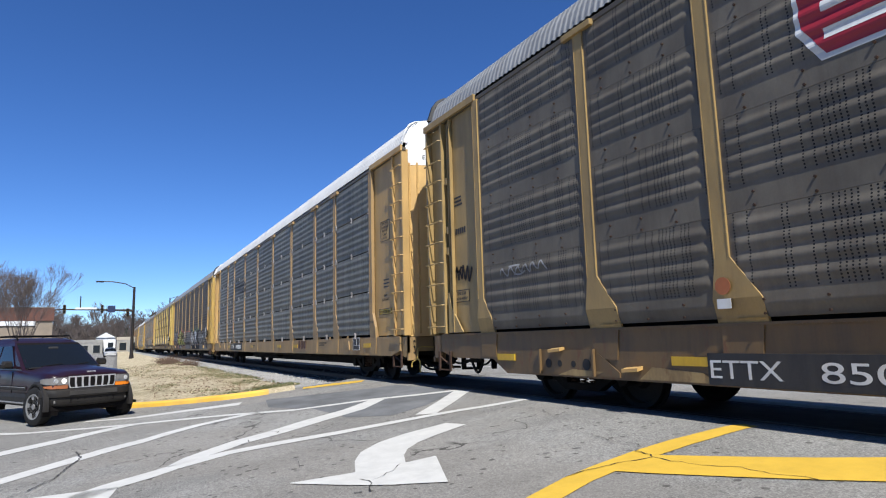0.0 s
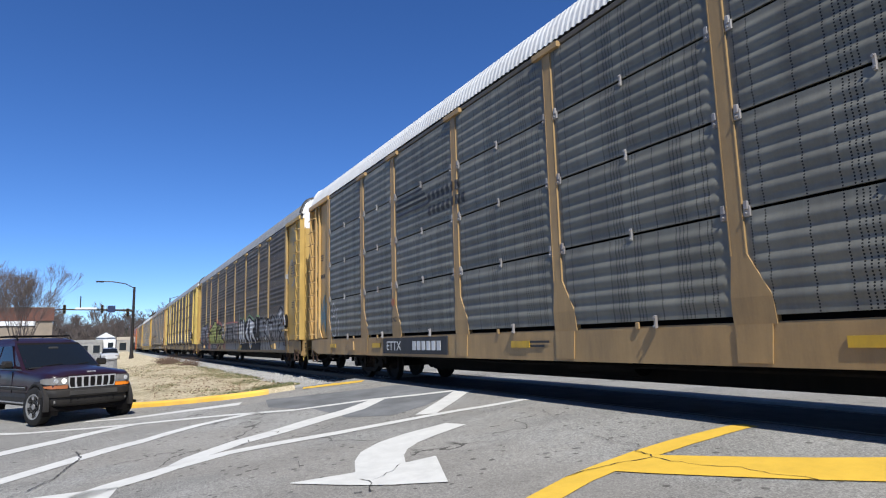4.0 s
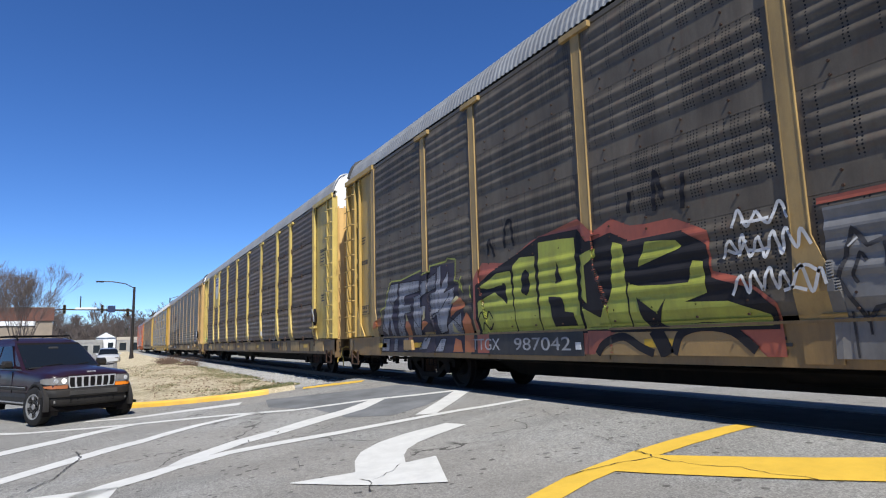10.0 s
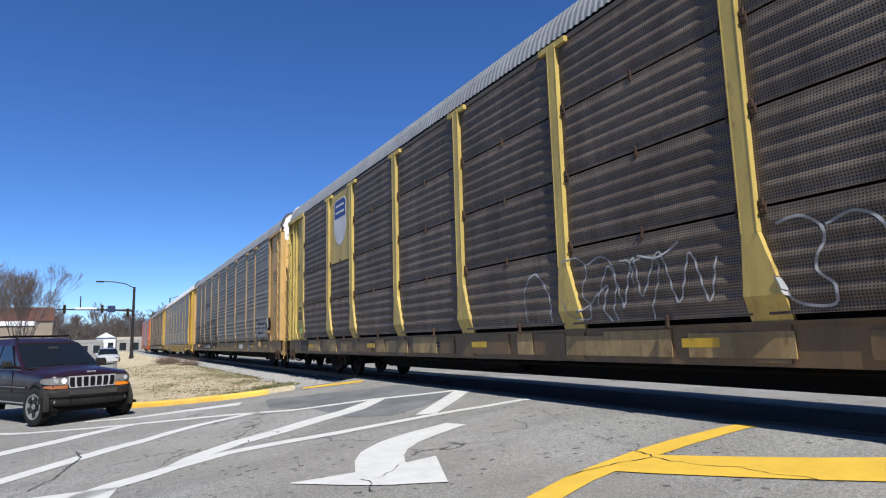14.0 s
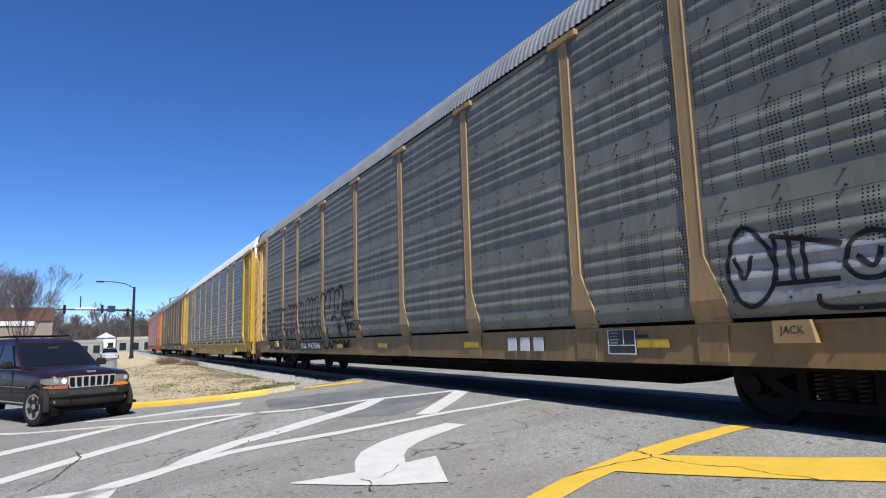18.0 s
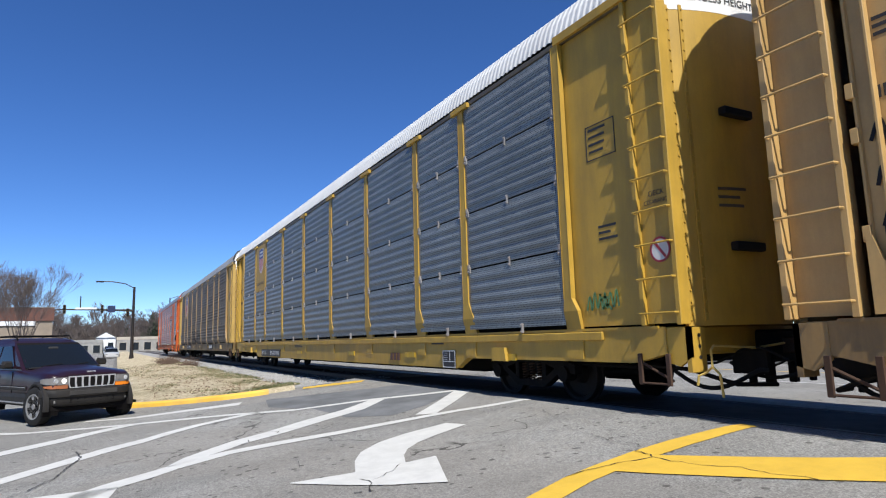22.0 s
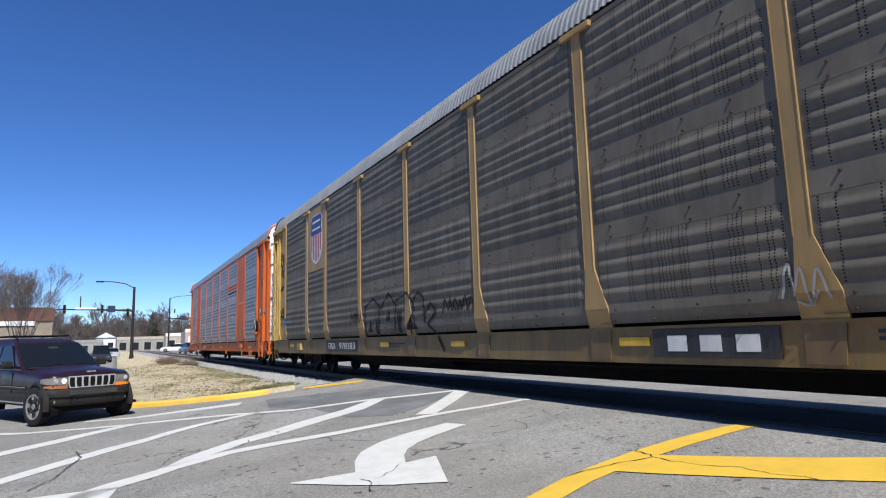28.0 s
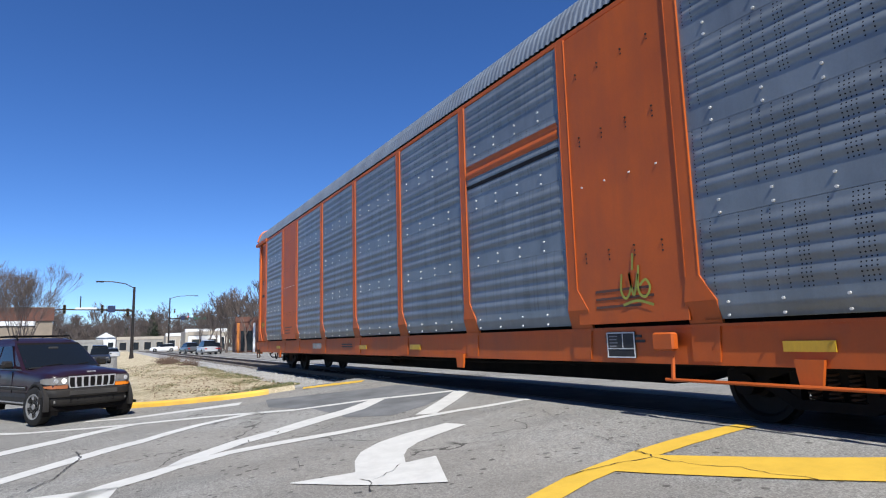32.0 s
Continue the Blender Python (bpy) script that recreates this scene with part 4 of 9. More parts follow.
SPRAY_SILVER = surface("silver_spray_paint", (0.19, 0.185, 0.18), 0.55, 0.0, 20, 0.3, dirty=0.4, bump=0)
SPRAY_WHITE = surface("white_spray_paint", (0.66, 0.655, 0.64), 0.6, 0, 20, 0.25, dirty=0.5, bump=0)
SPRAY_LIME = surface("lime_spray_paint", (0.36, 0.38, 0.05), 0.5, 0, 20, 0.25, dirty=0.35, bump=0)
SPRAY_AZURE = surface("azure_spray_paint", (0.045, 0.11, 0.18), 0.6, 0, 20, 0.3, dirty=0.4, bump=0)
SPRAY_PALE = surface("pale_silver_spray_paint", (0.33, 0.33, 0.34), 0.55, 0, 20, 0.3, dirty=0.45, bump=0)
SPRAY_GREY = surface("dark_grey_spray_paint", (0.05, 0.05, 0.055), 0.7, 0, 20, 0.4, dirty=0.3, bump=0, gloss=0.15)
SPRAY_GREEN = surface("green_spray_paint", (0.12, 0.26, 0.09), 0.5, 0, 20, 0.25, dirty=0.3, bump=0)
SPRAY_RED = surface("red_spray_paint", (0.36, 0.09, 0.05), 0.5, 0, 20, 0.25, dirty=0.35, bump=0)
SPRAY_CREAM = surface("cream_spray_paint", (0.46, 0.40, 0.20), 0.6, 0, 20, 0.3, dirty=0.35, bump=0)
SPRAY_ORANGE = surface("orange_spray_paint", (0.42, 0.13, 0.04), 0.5, 0, 20, 0.25, dirty=0.2, bump=0)
SPRAY_PURPLE = surface("purple_spray_paint", (0.04, 0.032, 0.05), 0.7, 0, 20, 0.25, dirty=0.25, bump=0)
SPRAY_BLUE = surface("pale_blue_spray_paint", (0.12, 0.25, 0.30), 0.5, 0, 20, 0.25, dirty=0.25, bump=0)


def skin_y(spec, x, z):
    """How far out the car's near side lies at x, z."""
    if z < 1.085:
        return FACE + spec.get("sill_in", 0.065) - (0.022 if any(-0.14 < x - e < spec["flare"] * 1.1 for e in EDGES) else 0.012)
    for e in EDGES:
        w, k = (0.085, 1.0) if abs(e) < 11 else (0.075, 0.75)
        lo, hi = post_span(w, spec["flare"] * k, spec["flare_top"] - (0.0 if k == 1 else 0.1), z)
        if e + lo - 0.01 < x < e + hi + 0.01:
            return FACE - spec.get("proud", 0.012) - (0.013 if z > 1.3 else 0.013 - (0.028 + spec.get("sill_in", 0.065)) * (1.32 - z) / 0.27)
    if abs(x) > 11.85:
        return FACE + 0.07
    bay = sum(1 for e in EDGES if e < x) - 1
    lev = sum(1 for q in LEVELS if q < z) - 1
    if spec["plain"].get((bay, lev)):
        return FACE - 0.004
    tuck = 0.045 * max(0.0, 1 - (z - LEVELS[0]) / 0.13) if spec["flat"] else 0.0
    return FACE + 0.007 - rib(z, spec["flat"]) + tuck


def smooth_line(pts, step=0.025):
    """Points along a rounded line through pts."""
    if len(pts) < 3:
        pts = [pts[0], ((pts[0][0] + pts[-1][0]) / 2, (pts[0][1] + pts[-1][1]) / 2), pts[-1]]
    p = [Vector(q) for q in pts]
    p = [2 * p[0] - p[1]] + p + [2 * p[-1] - p[-2]]
    out = []
    for i in range(1, len(p) - 2):
        n = max(2, int((p[i + 1] - p[i]).length / step))
        for k in range(n):
            u = k / n
            out.append(0.5 * (2 * p[i] + (p[i + 1] - p[i - 1]) * u + (2 * p[i - 1] - 5 * p[i] + 4 * p[i + 1] - p[i + 2]) * u * u + (3 * p[i] - p[i - 1] - 3 * p[i + 1] + p[i + 2]) * u ** 3))
    out.append(p[-2])
    return out


def spray(car, spec, strokes, width, material, layer=1, name="graffiti", sharp=False, label=""):
    """Sprayed lines that lie on the ribs, posts and sill of a car. strokes: lists of (x, z)."""
    for pts in strokes:
        g = G()
        line = []
        if sharp:
            for a, b in zip(pts[:-1], pts[1:]):
                k = max(1, int((Vector(b) - Vector(a)).length / 0.025))
                line += [Vector(a).lerp(Vector(b), j / k) for j in range(k)]
            line.append(Vector(pts[-1]))
        else:
            line = smooth_line(pts)
        n = max(2, int(width / 0.022))
        rows = []
        for i, q in enumerate(line):
            d = (line[min(i + 1, len(line) - 1)] - line[max(i - 1, 0)])
            d = d.normalized() if d.length > 1e-6 else Vector((1, 0))
            s = Vector((-d.y, d.x)) * width / 2
            row = []
            for k in range(n + 1):
                u = 2 * k / n - 1
                x, z = q.x + s.x * u, q.y + s.y * u
                row.append((x, skin_y(spec, x, z) - 0.003 * layer, max(0.72, min(5.1, z))))
            rows.append(row)
        g.grid(rows)
        part(name, g, material, car, label)


def fill(car, spec, poly, material, layer=1, name="graffiti"):
    """A sprayed field with straight sides, laid over ribs and posts in narrow strips."""
    g = G()
    zs, xx = [q[1] for q in poly], [q[0] for q in poly]
    lo, hi = min(zs), max(zs)
    m = max(2, int((max(xx) - min(xx)) / 0.06))
    n = max(2, int((hi - lo) / 0.025))

    def span(z):
        cut = []
        for (x0, z0), (x1, z1) in zip(poly, poly[1:] + poly[:1]):
            if (z0 <= z < z1) or (z1 <= z < z0):
                cut.append(x0 + (x1 - x0) * (z - z0) / (z1 - z0))
        return sorted(cut)

    def breaks(z):
        out = []
        for e in EDGES:
            w, k = (0.085, 1.0) if abs(e) < 11 else (0.075, 0.75)
            a, b = post_span(w, spec["flare"] * k, spec["flare_top"] - (0.0 if k == 1 else 0.1), z)
            out += [e + a - 0.012, e + a - 0.008, e + b + 0.008, e + b + 0.012]
        return out

    levels = sorted({lo, hi, *[lo + (hi - lo) * i / n for i in range(n + 1)], *[q for q in (1.083, 1.087) if lo < q < hi]})
    for za, zb in zip(levels[:-1], levels[1:]):
        zm = (za + zb) / 2
        mid = span(zm)
        a, b = span(za + 1e-5), span(zb - 1e-5)
        if not (len(a) == len(b) == len(mid)):
            a = b = mid
        for k in range(0, len(mid) - 1, 2):
            us = sorted({j / m for j in range(m + 1)} | {(q - mid[k]) / (mid[k + 1] - mid[k]) for q in breaks(zm) if mid[k] < q < mid[k + 1]})
            ra = [(a[k] + (a[k + 1] - a[k]) * u, za) for u in us]
            rb = [(b[k] + (b[k + 1] - b[k]) * u, zb) for u in us]
            cm = [(mid[k] + (mid[k + 1] - mid[k]) * u) for u in us]
            g.grid([[(x, skin_y(spec, c, min(z, 1.0849) if zm < 1.085 else max(z, 1.0851)) - 0.003 * layer, z) for (x, z), c in zip(r, cm)] for r in (ra, rb)])
    me = g.mesh(name)
    bm = bmesh.new()
    bm.from_mesh(me)
    bmesh.ops.remove_doubles(bm, verts=bm.verts, dist=0.0055)
    bm.to_mesh(me)
    bm.free()
    return part(name, me, material, car)


def shapes(x0, x1, z0, z1, count, seed, tall=None):
    """Loose up and down sweeps that fill the box, with a few cross strokes."""
    r = random.Random(seed)
    n = count * 3
    main, out = [], []
    for i in range(n + 1):
        u = i / n
        top = z1 if tall is None else z1 + (tall - z1) * u
        v = r.uniform(0.72, 1.0) if i % 2 else r.uniform(0.0, 0.25)
        main.append((x0 + (x1 - x0) * u + r.uniform(-0.35, 0.35) * (x1 - x0) / n, z0 + (top - z0) * v))
    cut = r.randint(2, max(2, n // 2))
    out += [main[:cut + 1], main[cut:]]
    for _ in range(max(1, count // 2)):
        x, z, w = r.uniform(x0, x1 - (x1 - x0) / count), r.uniform(z0, z1), (x1 - x0) / count
        out.append([(x, z), (x + 0.5 * w, z + r.uniform(-0.2, 0.2) * (z1 - z0)), (x + w, z + r.uniform(-0.1, 0.3) * (z1 - z0))])
    return [q for q in out if len(q) > 1]


def piece(car, spec, x0, x1, z0, z1, count, seed, tones, line=0.045, edge=SPRAY_BLACK):
    """A sprayed mural: bulging fields in several tones, dark outlines, glints and runs of paint."""
    r = random.Random(seed)
    w = (x1 - x0) / count
    for i in range(count):
        cx, cz = x0 + w * (i + 0.5), (z0 + z1) / 2 + r.uniform(-0.06, 0.06)
        rx, rz = w * r.uniform(0.48, 0.6), (z1 - z0) * r.uniform(0.42, 0.52)
        poly = []
        for k in range(10):
            t = 2 * math.pi * (k + r.uniform(-0.2, 0.2)) / 10
            j = r.uniform(0.95, 1.2) if k % 2 else r.uniform(0.6, 0.9)
            poly.append((cx + rx * math.cos(t) * j, max(0.75, cz + rz * math.sin(t) * j)))
        fill(car, spec, poly, tones[i % len(tones)], 3)
        spray(car, spec, [poly + poly[:1]], line * 1.3, edge, 5, sharp=True)
        inner = [(cx + (q[0] - cx) * 0.45, cz + (q[1] - cz) * 0.45) for q in poly]
        spray(car, spec, [inner[r.randint(0, 3):r.randint(6, 9)]], line, edge, 5)
        spray(car, spec, [[(cx - rx * 0.5, cz + rz * 0.6), (cx - rx * 0.15, cz + rz * 0.78)]], line * 0.6, SPRAY_WHITE, 7)
        for _ in range(2):
            x = cx + r.uniform(-0.5, 0.5) * w
            spray(car, spec, [[(x, cz - rz * 0.8), (x + 0.01, max(0.74, cz - rz - r.uniform(0.1, 0.5)))]], 0.02, edge, 4)


def scribble(car, spec, x0, x1, z0, z1, count, seed, material, width=0.03, layer=3):
    return spray(car, spec, shapes(x0, x1, z0, z1, count, seed), width, material, layer)


def bolts(car, spec, material):
    """Small heads along the panel seams, too many to pick apart."""
    g = G()
    for i in range(len(EDGES) - 1):
        a, b = EDGES[i] + 0.2, EDGES[i + 1] - 0.2
        n = 4 if b - a > 2 else 3
        for lev in range(4):
            if spec["plain"].get((i, lev)):
                continue
            for k in range(n):
                x = a + (b - a) * (k + 0.35) / n
                for dz in ((0.035, 0.17) if spec["flat"] else (0.05,)):
                    z = LEVELS[lev] + dz
                    y = FACE + 0.010
                    g.cyl((x, y, z), (x, y - 0.018, z), 0.015 if car == CARS[7] else 0.014, 6)
    return tagged(part("bolts", g, material, car, "rows of bolt heads"), kind="stuff")


def latches(car, spec, material):
    g = G().chamfer(-0.016, 0.016, -0.03, 0.01, -0.075, 0.075, 0.005)
    g.cyl((0, -0.035, 0.05), (0, -0.05, 0.05), 0.014, 6)
    g.cyl((0, -0.035, -0.05), (0, -0.05, -0.05), 0.014, 6)
    me = g.mesh("latch")
    me.materials.append(material)
    g = G().chamfer(-0.04, 0.04, -0.02, 0.01, -0.09, 0.02, 0.006).chamfer(-0.024, 0.024, -0.034, 0.0, -0.02, 0.07, 0.006)
    g.cyl((0, -0.024, -0.06), (0, -0.05, -0.06), 0.014, 6)
    plate = g.mesh("latch_plate")
    plate.materials.append(material)
    for i in range(len(EDGES) - 1):
        a, b = EDGES[i] + 0.085, EDGES[i + 1] - 0.085
        for lev in (1, 2, 3):
            if spec["plain"].get((i, lev)) and spec["plain"].get((i, lev - 1)):
                continue
            part("latch", me, None, car, at=pose((a + b) / 2, FACE + 0.018, LEVELS[lev]))
            for x in (a + 0.045, b - 0.045):
                part("latch_plate", plate, None, car, at=pose(x, FACE + 0.012, LEVELS[lev] + 0.02))
        part("latch", me, None, car, at=pose((a + b) / 2 + 0.3, FACE - 0.01, LEVELS[0]))


def reflectors(car, xs, z=0.88):
    for x in xs:
        part("reflector", G().box(x - 0.24, x + 0.24, sill_y(car) - 0.021, sill_y(car) - 0.004, z - 0.05, z + 0.05), YELLOW_MARK, car, "yellow reflective strip")


def number_board(car, x0, x1, z0, z1, back, mark, words=()):
    """Dark band on the sill with stencilled reporting marks; words: (text, from, to) along the band."""
    part("number_band", G().box(x0, x1, sill_y(car) - 0.024, sill_y(car) - 0.003, z0, z1), back, car, "dark painted band")
    w, h = x1 - x0, (z1 - z0) * 0.56
    for text, a, b in words:
        lettering(text, 1.0, mark, car, Matrix.Translation((x0 + w * (a + b) / 2, sill_y(car) - 0.026, (z0 + z1) / 2)) @ SIDE_TURN, fit=(w * (b - a), h))
    for u in () if words else (0.14, 0.42, 0.70):
        part("stencil_bar", G().box(x0 + w * u, x0 + w * (u + 0.17), sill_y(car) - 0.028, sill_y(car) - 0.0245, (z0 + z1) / 2 - h / 2, (z0 + z1) / 2 + h / 2), mark, car)


def mark_bars(car, x0, x1, z, h, count, material, y=None, gap=0.3):
    y = sill_y(car) - 0.024 if y is None else y
    step = (x1 - x0) / count
    for k in range(count):
        part("stencil_bar", G().box(x0 + k * step, x0 + (k + 1 - gap) * step, y - 0.003, y + 0.003, z - h / 2, z + h / 2), material, car)


def text_block(car, x0, x1, z1, rows, material, y, pitch=0.07, seed=1):
    """Rows of small unreadable print as thin bars."""
    r = random.Random(seed)
    for i in range(rows):
        e = x1 - (x1 - x0) * r.uniform(0, 0.4)
        part("stencil_bar", G().box(x0, e, y - 0.003, y + 0.002, z1 - i * pitch - 0.032, z1 - i * pitch), material, car)


def outline_box(car, x0, x1, z0, z1, y, material, t=0.012):
    g = G().box(x0, x1, y - 0.004, y + 0.002, z0, z0 + t).box(x0, x1, y - 0.004, y + 0.002, z1 - t, z1).box(x0, x0 + t, y - 0.004, y + 0.002, z0, z1).box(x1 - t, x1, y - 0.004, y + 0.002, z0, z1)
    part("stencil_frame", g, material, car)


def placard(car, x, z):
    y = sill_y(car)
    b = part("placard", G().chamfer(x - 0.24, x + 0.24, y - 0.022, y - 0.006, z - 0.16, z + 0.16, 0.004), BLACK_PAINT, car, "black data placard in a thin white frame")
    for x0, x1, z0, z1 in ((-0.235, 0.235, 0.14, 0.155), (-0.235, 0.235, -0.155, -0.14), (-0.235, -0.22, -0.14, 0.14), (0.22, 0.235, -0.14, 0.14), (-0.22, 0.22, -0.05, -0.038), (0.03, 0.042, -0.038, 0.14)):
        part("frame_line", G().box(x + x0, x + x1, y - 0.0255, y - 0.0222, z + z0, z + z1), WHITE_MARK, b)
    for i in range(4):
        part("stencil_bar", G().box(x - 0.19, x - 0.05 - 0.02 * (i % 2), y - 0.0245, y - 0.0222, z + 0.10 - 0.04 * i, z + 0.112 - 0.04 * i), GREY_MARK, b)


def hand_brake(car, paint):
    """Hand brake housing with its chain at the leading corner."""
    h = part("hand_brake", G().loft([[(12.18 + r * math.cos(2 * math.pi * i / 10), FACE - 0.06 + 0.5 * r * math.sin(2 * math.pi * i / 10), z) for i in range(10)] for z, r in ((1.50, 0.05), (1.58, 0.12), (1.80, 0.13), (1.92, 0.09), (2.0, 0.04))]), BLACK_IRON, car, "black hand brake gear housing")
    part("brake_lever", G().tube([(12.1, FACE - 0.13, 1.98), (12.26, FACE - 0.13, 1.78), (12.3, FACE - 0.13, 1.6)], 0.018, 6), BRIGHT_STEEL, h)
    part("brake_gear", G().cyl((12.14, FACE - 0.12, 1.68), (12.14, FACE - 0.16, 1.68), 0.07, 12), RUST_IRON, h)
    part("brake_shelf", G().chamfer(11.85, 12.3, FACE - 0.14, FACE - 0.02, 1.40, 1.46, 0.01), paint, car)
    pts = [(12.2 + 0.012 * math.sin(k * 1.6), FACE - 0.09, 1.45 - 0.04 * k) for k in range(15)]
    part("chain", G().tube(pts, [0.012 + 0.009 * (k % 2) for k in range(15)], 6), RUST_IRON, car)
    part("hanging_chain", G().tube([(11.5 + 0.6 * u, FACE + 0.12, 0.70 - 0.30 * math.sin(math.pi * u)) for u in [k / 14 for k in range(15)]], [0.014 + 0.01 * (k % 2) for k in range(15)], 6), RUST_IRON, car)


def shield(car, x, z, w, h, y, stripes=6):
    """Plain shield badge: blue head, striped lower field, pointed foot and flared upper corners."""
    def edge(u):
        if u > 0.8:
            return w / 2 * (0.90 + 0.10 * (u - 0.8) / 0.13 if u < 0.93 else 1.0 - 0.9 * (u - 0.93) / 0.07 * 0.35)
        return w / 2 * (1.0 - 0.10 * ((u - 0.40) / 0.40) ** 2 if u > 0.40 else math.sqrt(max(0.0, 1 - ((0.40 - u) / 0.40) ** 2)) * 0.94 + 0.06 * u / 0.40)
    steps = [i / 20 for i in range(21)]
    rim = [(x - edge(u) * 1.05 - 0.01, z + (u - 0.5) * h * 1.04) for u in steps] + [(x + edge(u) * 1.05 + 0.01, z + (u - 0.5) * h * 1.04) for u in reversed(steps)]
    b = part("shield_badge", G().prism(rim, "y", y - 0.004, y), WHITE_MARK, car, "striped red white and blue shield badge")
    head = [(x - edge(u), z + (u - 0.5) * h) for u in steps[12:]] + [(x + edge(u), z + (u - 0.5) * h) for u in reversed(steps[12:])]
    part("shield_head", G().prism(head, "y", y - 0.008, y - 0.0045), BLUE_BADGE, b)
    for dz in (0.72, 0.87):
        part("head_bar", G().box(x - w * 0.36, x + w * 0.36, y - 0.011, y - 0.0085, z + (dz - 0.5) * h - 0.03, z + (dz - 0.5) * h + 0.03), WHITE_MARK, b)
    for k in range(stripes):
        xx = -w / 2 + w * (k + 0.55) / 6.2
        lo = min([q for q in steps if edge(q) >= abs(xx) + w * 0.035] or [0.45])
        part("stripe", G().box(x + xx - w * 0.04, x + xx + w * 0.04, y - 0.008, y - 0.0045, z + (lo - 0.5) * h, z + 0.09 * h), RED_BADGE, b)


for k, car in enumerate(CARS):
    spec = SPECS[k]
    # words on the white end, seals and door notes common to all cars
    for s in (-1, 1):
        arch = [(s * (HALF - 0.14), y, roof_z(y) + 0.012) for y in [-1.58 + 3.16 * i / 30 for i in range(31)]]
        part("roof_seal", G().tube(arch, 0.065 if spec["flat"] else 0.03, 6), ORANGE if k == 7 else SEAL if spec["flat"] else spec["roof"], car, smooth=True)
        if k == 7:
            continue
        lettering("EXCESS HEIGHT CAR", 0.14, BLACK_PAINT, car, Matrix(), wrap=lambda q, e=s: (e * (door_x(-0.5 + e * q.x) + 0.006 + q.z), -0.5 + e * q.x, 5.02 + q.y))
        for row, n in ((2.62, 8), (2.52, 6), (2.42, 7)):
            ys = [-1.0 + 0.05 * i for i in range(n + 1)]
            part("stencil_bar", G().grid([[(s * (door_x(q) + 0.005), q, row + z) for q in ys] for z in (0, 0.035)]), FADED_PRINT, car)
    y = FACE + 0.073
    if k != 7:
        outline_box(car, 12.26, 12.80, 3.3, 3.78, y, BLACK_PAINT)
    for i, row in enumerate(("EXH 19-0", "EXW 10-8", "EW 9-10", "IL 89-9", "IW 9-1")) if k == 1 else ():
        lettering(row, 0.085, BLACK_PAINT, car, Matrix.Translation((12.5, y - 0.002, 3.71 - 0.085 * i)) @ SIDE_TURN)
    if k != 1:
        text_block(car, 12.31, 12.74, 3.73, 4, BLACK_PAINT, y, 0.1, k)
    text_block(car, 12.4, 12.75, 2.4, 3, BLACK_PAINT, y, 0.08, k + 3)
    if k != 3:
        part("warning_label", G().box(-12.85, -12.3, y - 0.004, y, 1.64, 1.86), YELLOW_MARK if k in (6, 7) else spec["paint"], car)
        outline_box(car, -12.85, -12.3, 1.64, 1.86, y - 0.004, BLACK_PAINT)
        lettering("THIS CAR", 0.075, BLACK_PAINT, car, Matrix.Translation((-12.575, y - 0.0065, 1.795)) @ SIDE_TURN)
        lettering("EXCESS HEIGHT", 0.06, BLACK_PAINT, car, Matrix.Translation((-12.575, y - 0.0065, 1.705)) @ SIDE_TURN)
        mark_bars(car, -12.8, -12.35, 2.95, 0.11, 6, BLACK_PAINT, y)
    text_block(car, -12.75, -12.45, 3.6, 3, BLACK_PAINT, y, 0.07, k + 9)
    if k in (2, 3, 4, 7):
        hand_brake(car, spec["paint"])
    if spec["flat"]:
        bolts(car, spec, WHITE_MARK if k == 7 else RUST_IRON)
    else:
        latches(car, spec, LATCH_STEEL if k != 3 else RUST_IRON)
    text_block(car, 7.6, 8.3, 0.98, 2, BLACK_PAINT, sill_y(car) - 0.011, 0.06, k)
    text_block(car, -2.6, -1.6, 0.93, 2, BLACK_PAINT, sill_y(car) - 0.011, 0.06, k + 2)

A, B, C, D, E, F, GG, H = CARS
SA, SB, SC, SD, SE, SF, SG, SH = SPECS
# first car: red badge, number band
number_board(A, -7.42, -4.2, 0.445, 0.77, BLACK_PAINT, WHITE_MARK, (("ETTX", 0.01, 0.255), ("850", 0.366, 0.57)))
reflectors(A, (-7.66, -11.2, -2.0, 2.5, 6.0, 10.0), 0.68)
oct_ = [(-6.05, 3.75), (-5.85, 3.42), (-4.95, 3.42), (-4.75, 3.75), (-4.75, 4.1), (-4.95, 4.3), (-5.85, 4.3), (-6.05, 4.1)]
fill(A, SA, [(a + (0.05 if a > -5.4 else -0.05), b + (0.05 if b > 3.8 else -0.05)) for a, b in oct_], WHITE_MARK, 1, "badge_rim")
fill(A, SA, oct_, RED_BADGE, 2, "red_badge")
for z in (4.12, 3.86, 3.60):
    spray(A, SA, [[(-5.85, z), (-4.95, z)]], 0.10, WHITE_MARK, 3, "badge_bar", True)
part("orange_disc", G().cyl((-7.1, FACE - 0.031, 1.45), (-7.1, FACE - 0.036, 1.45), 0.09, 18), SPRAY_ORANGE, A, "orange painted disc")
part("white_tag", G().box(-7.18, -7.02, FACE - 0.036, FACE - 0.031, 1.22, 1.32), WHITE_MARK, A)
scribble(A, SA, -12.8, -12.2, 2.0, 2.3, 3, 5, SPRAY_BLACK, 0.05)
scribble(A, SA, -11.2, -10.0, 1.95, 2.1, 4, 6, GREY_MARK, 0.025)
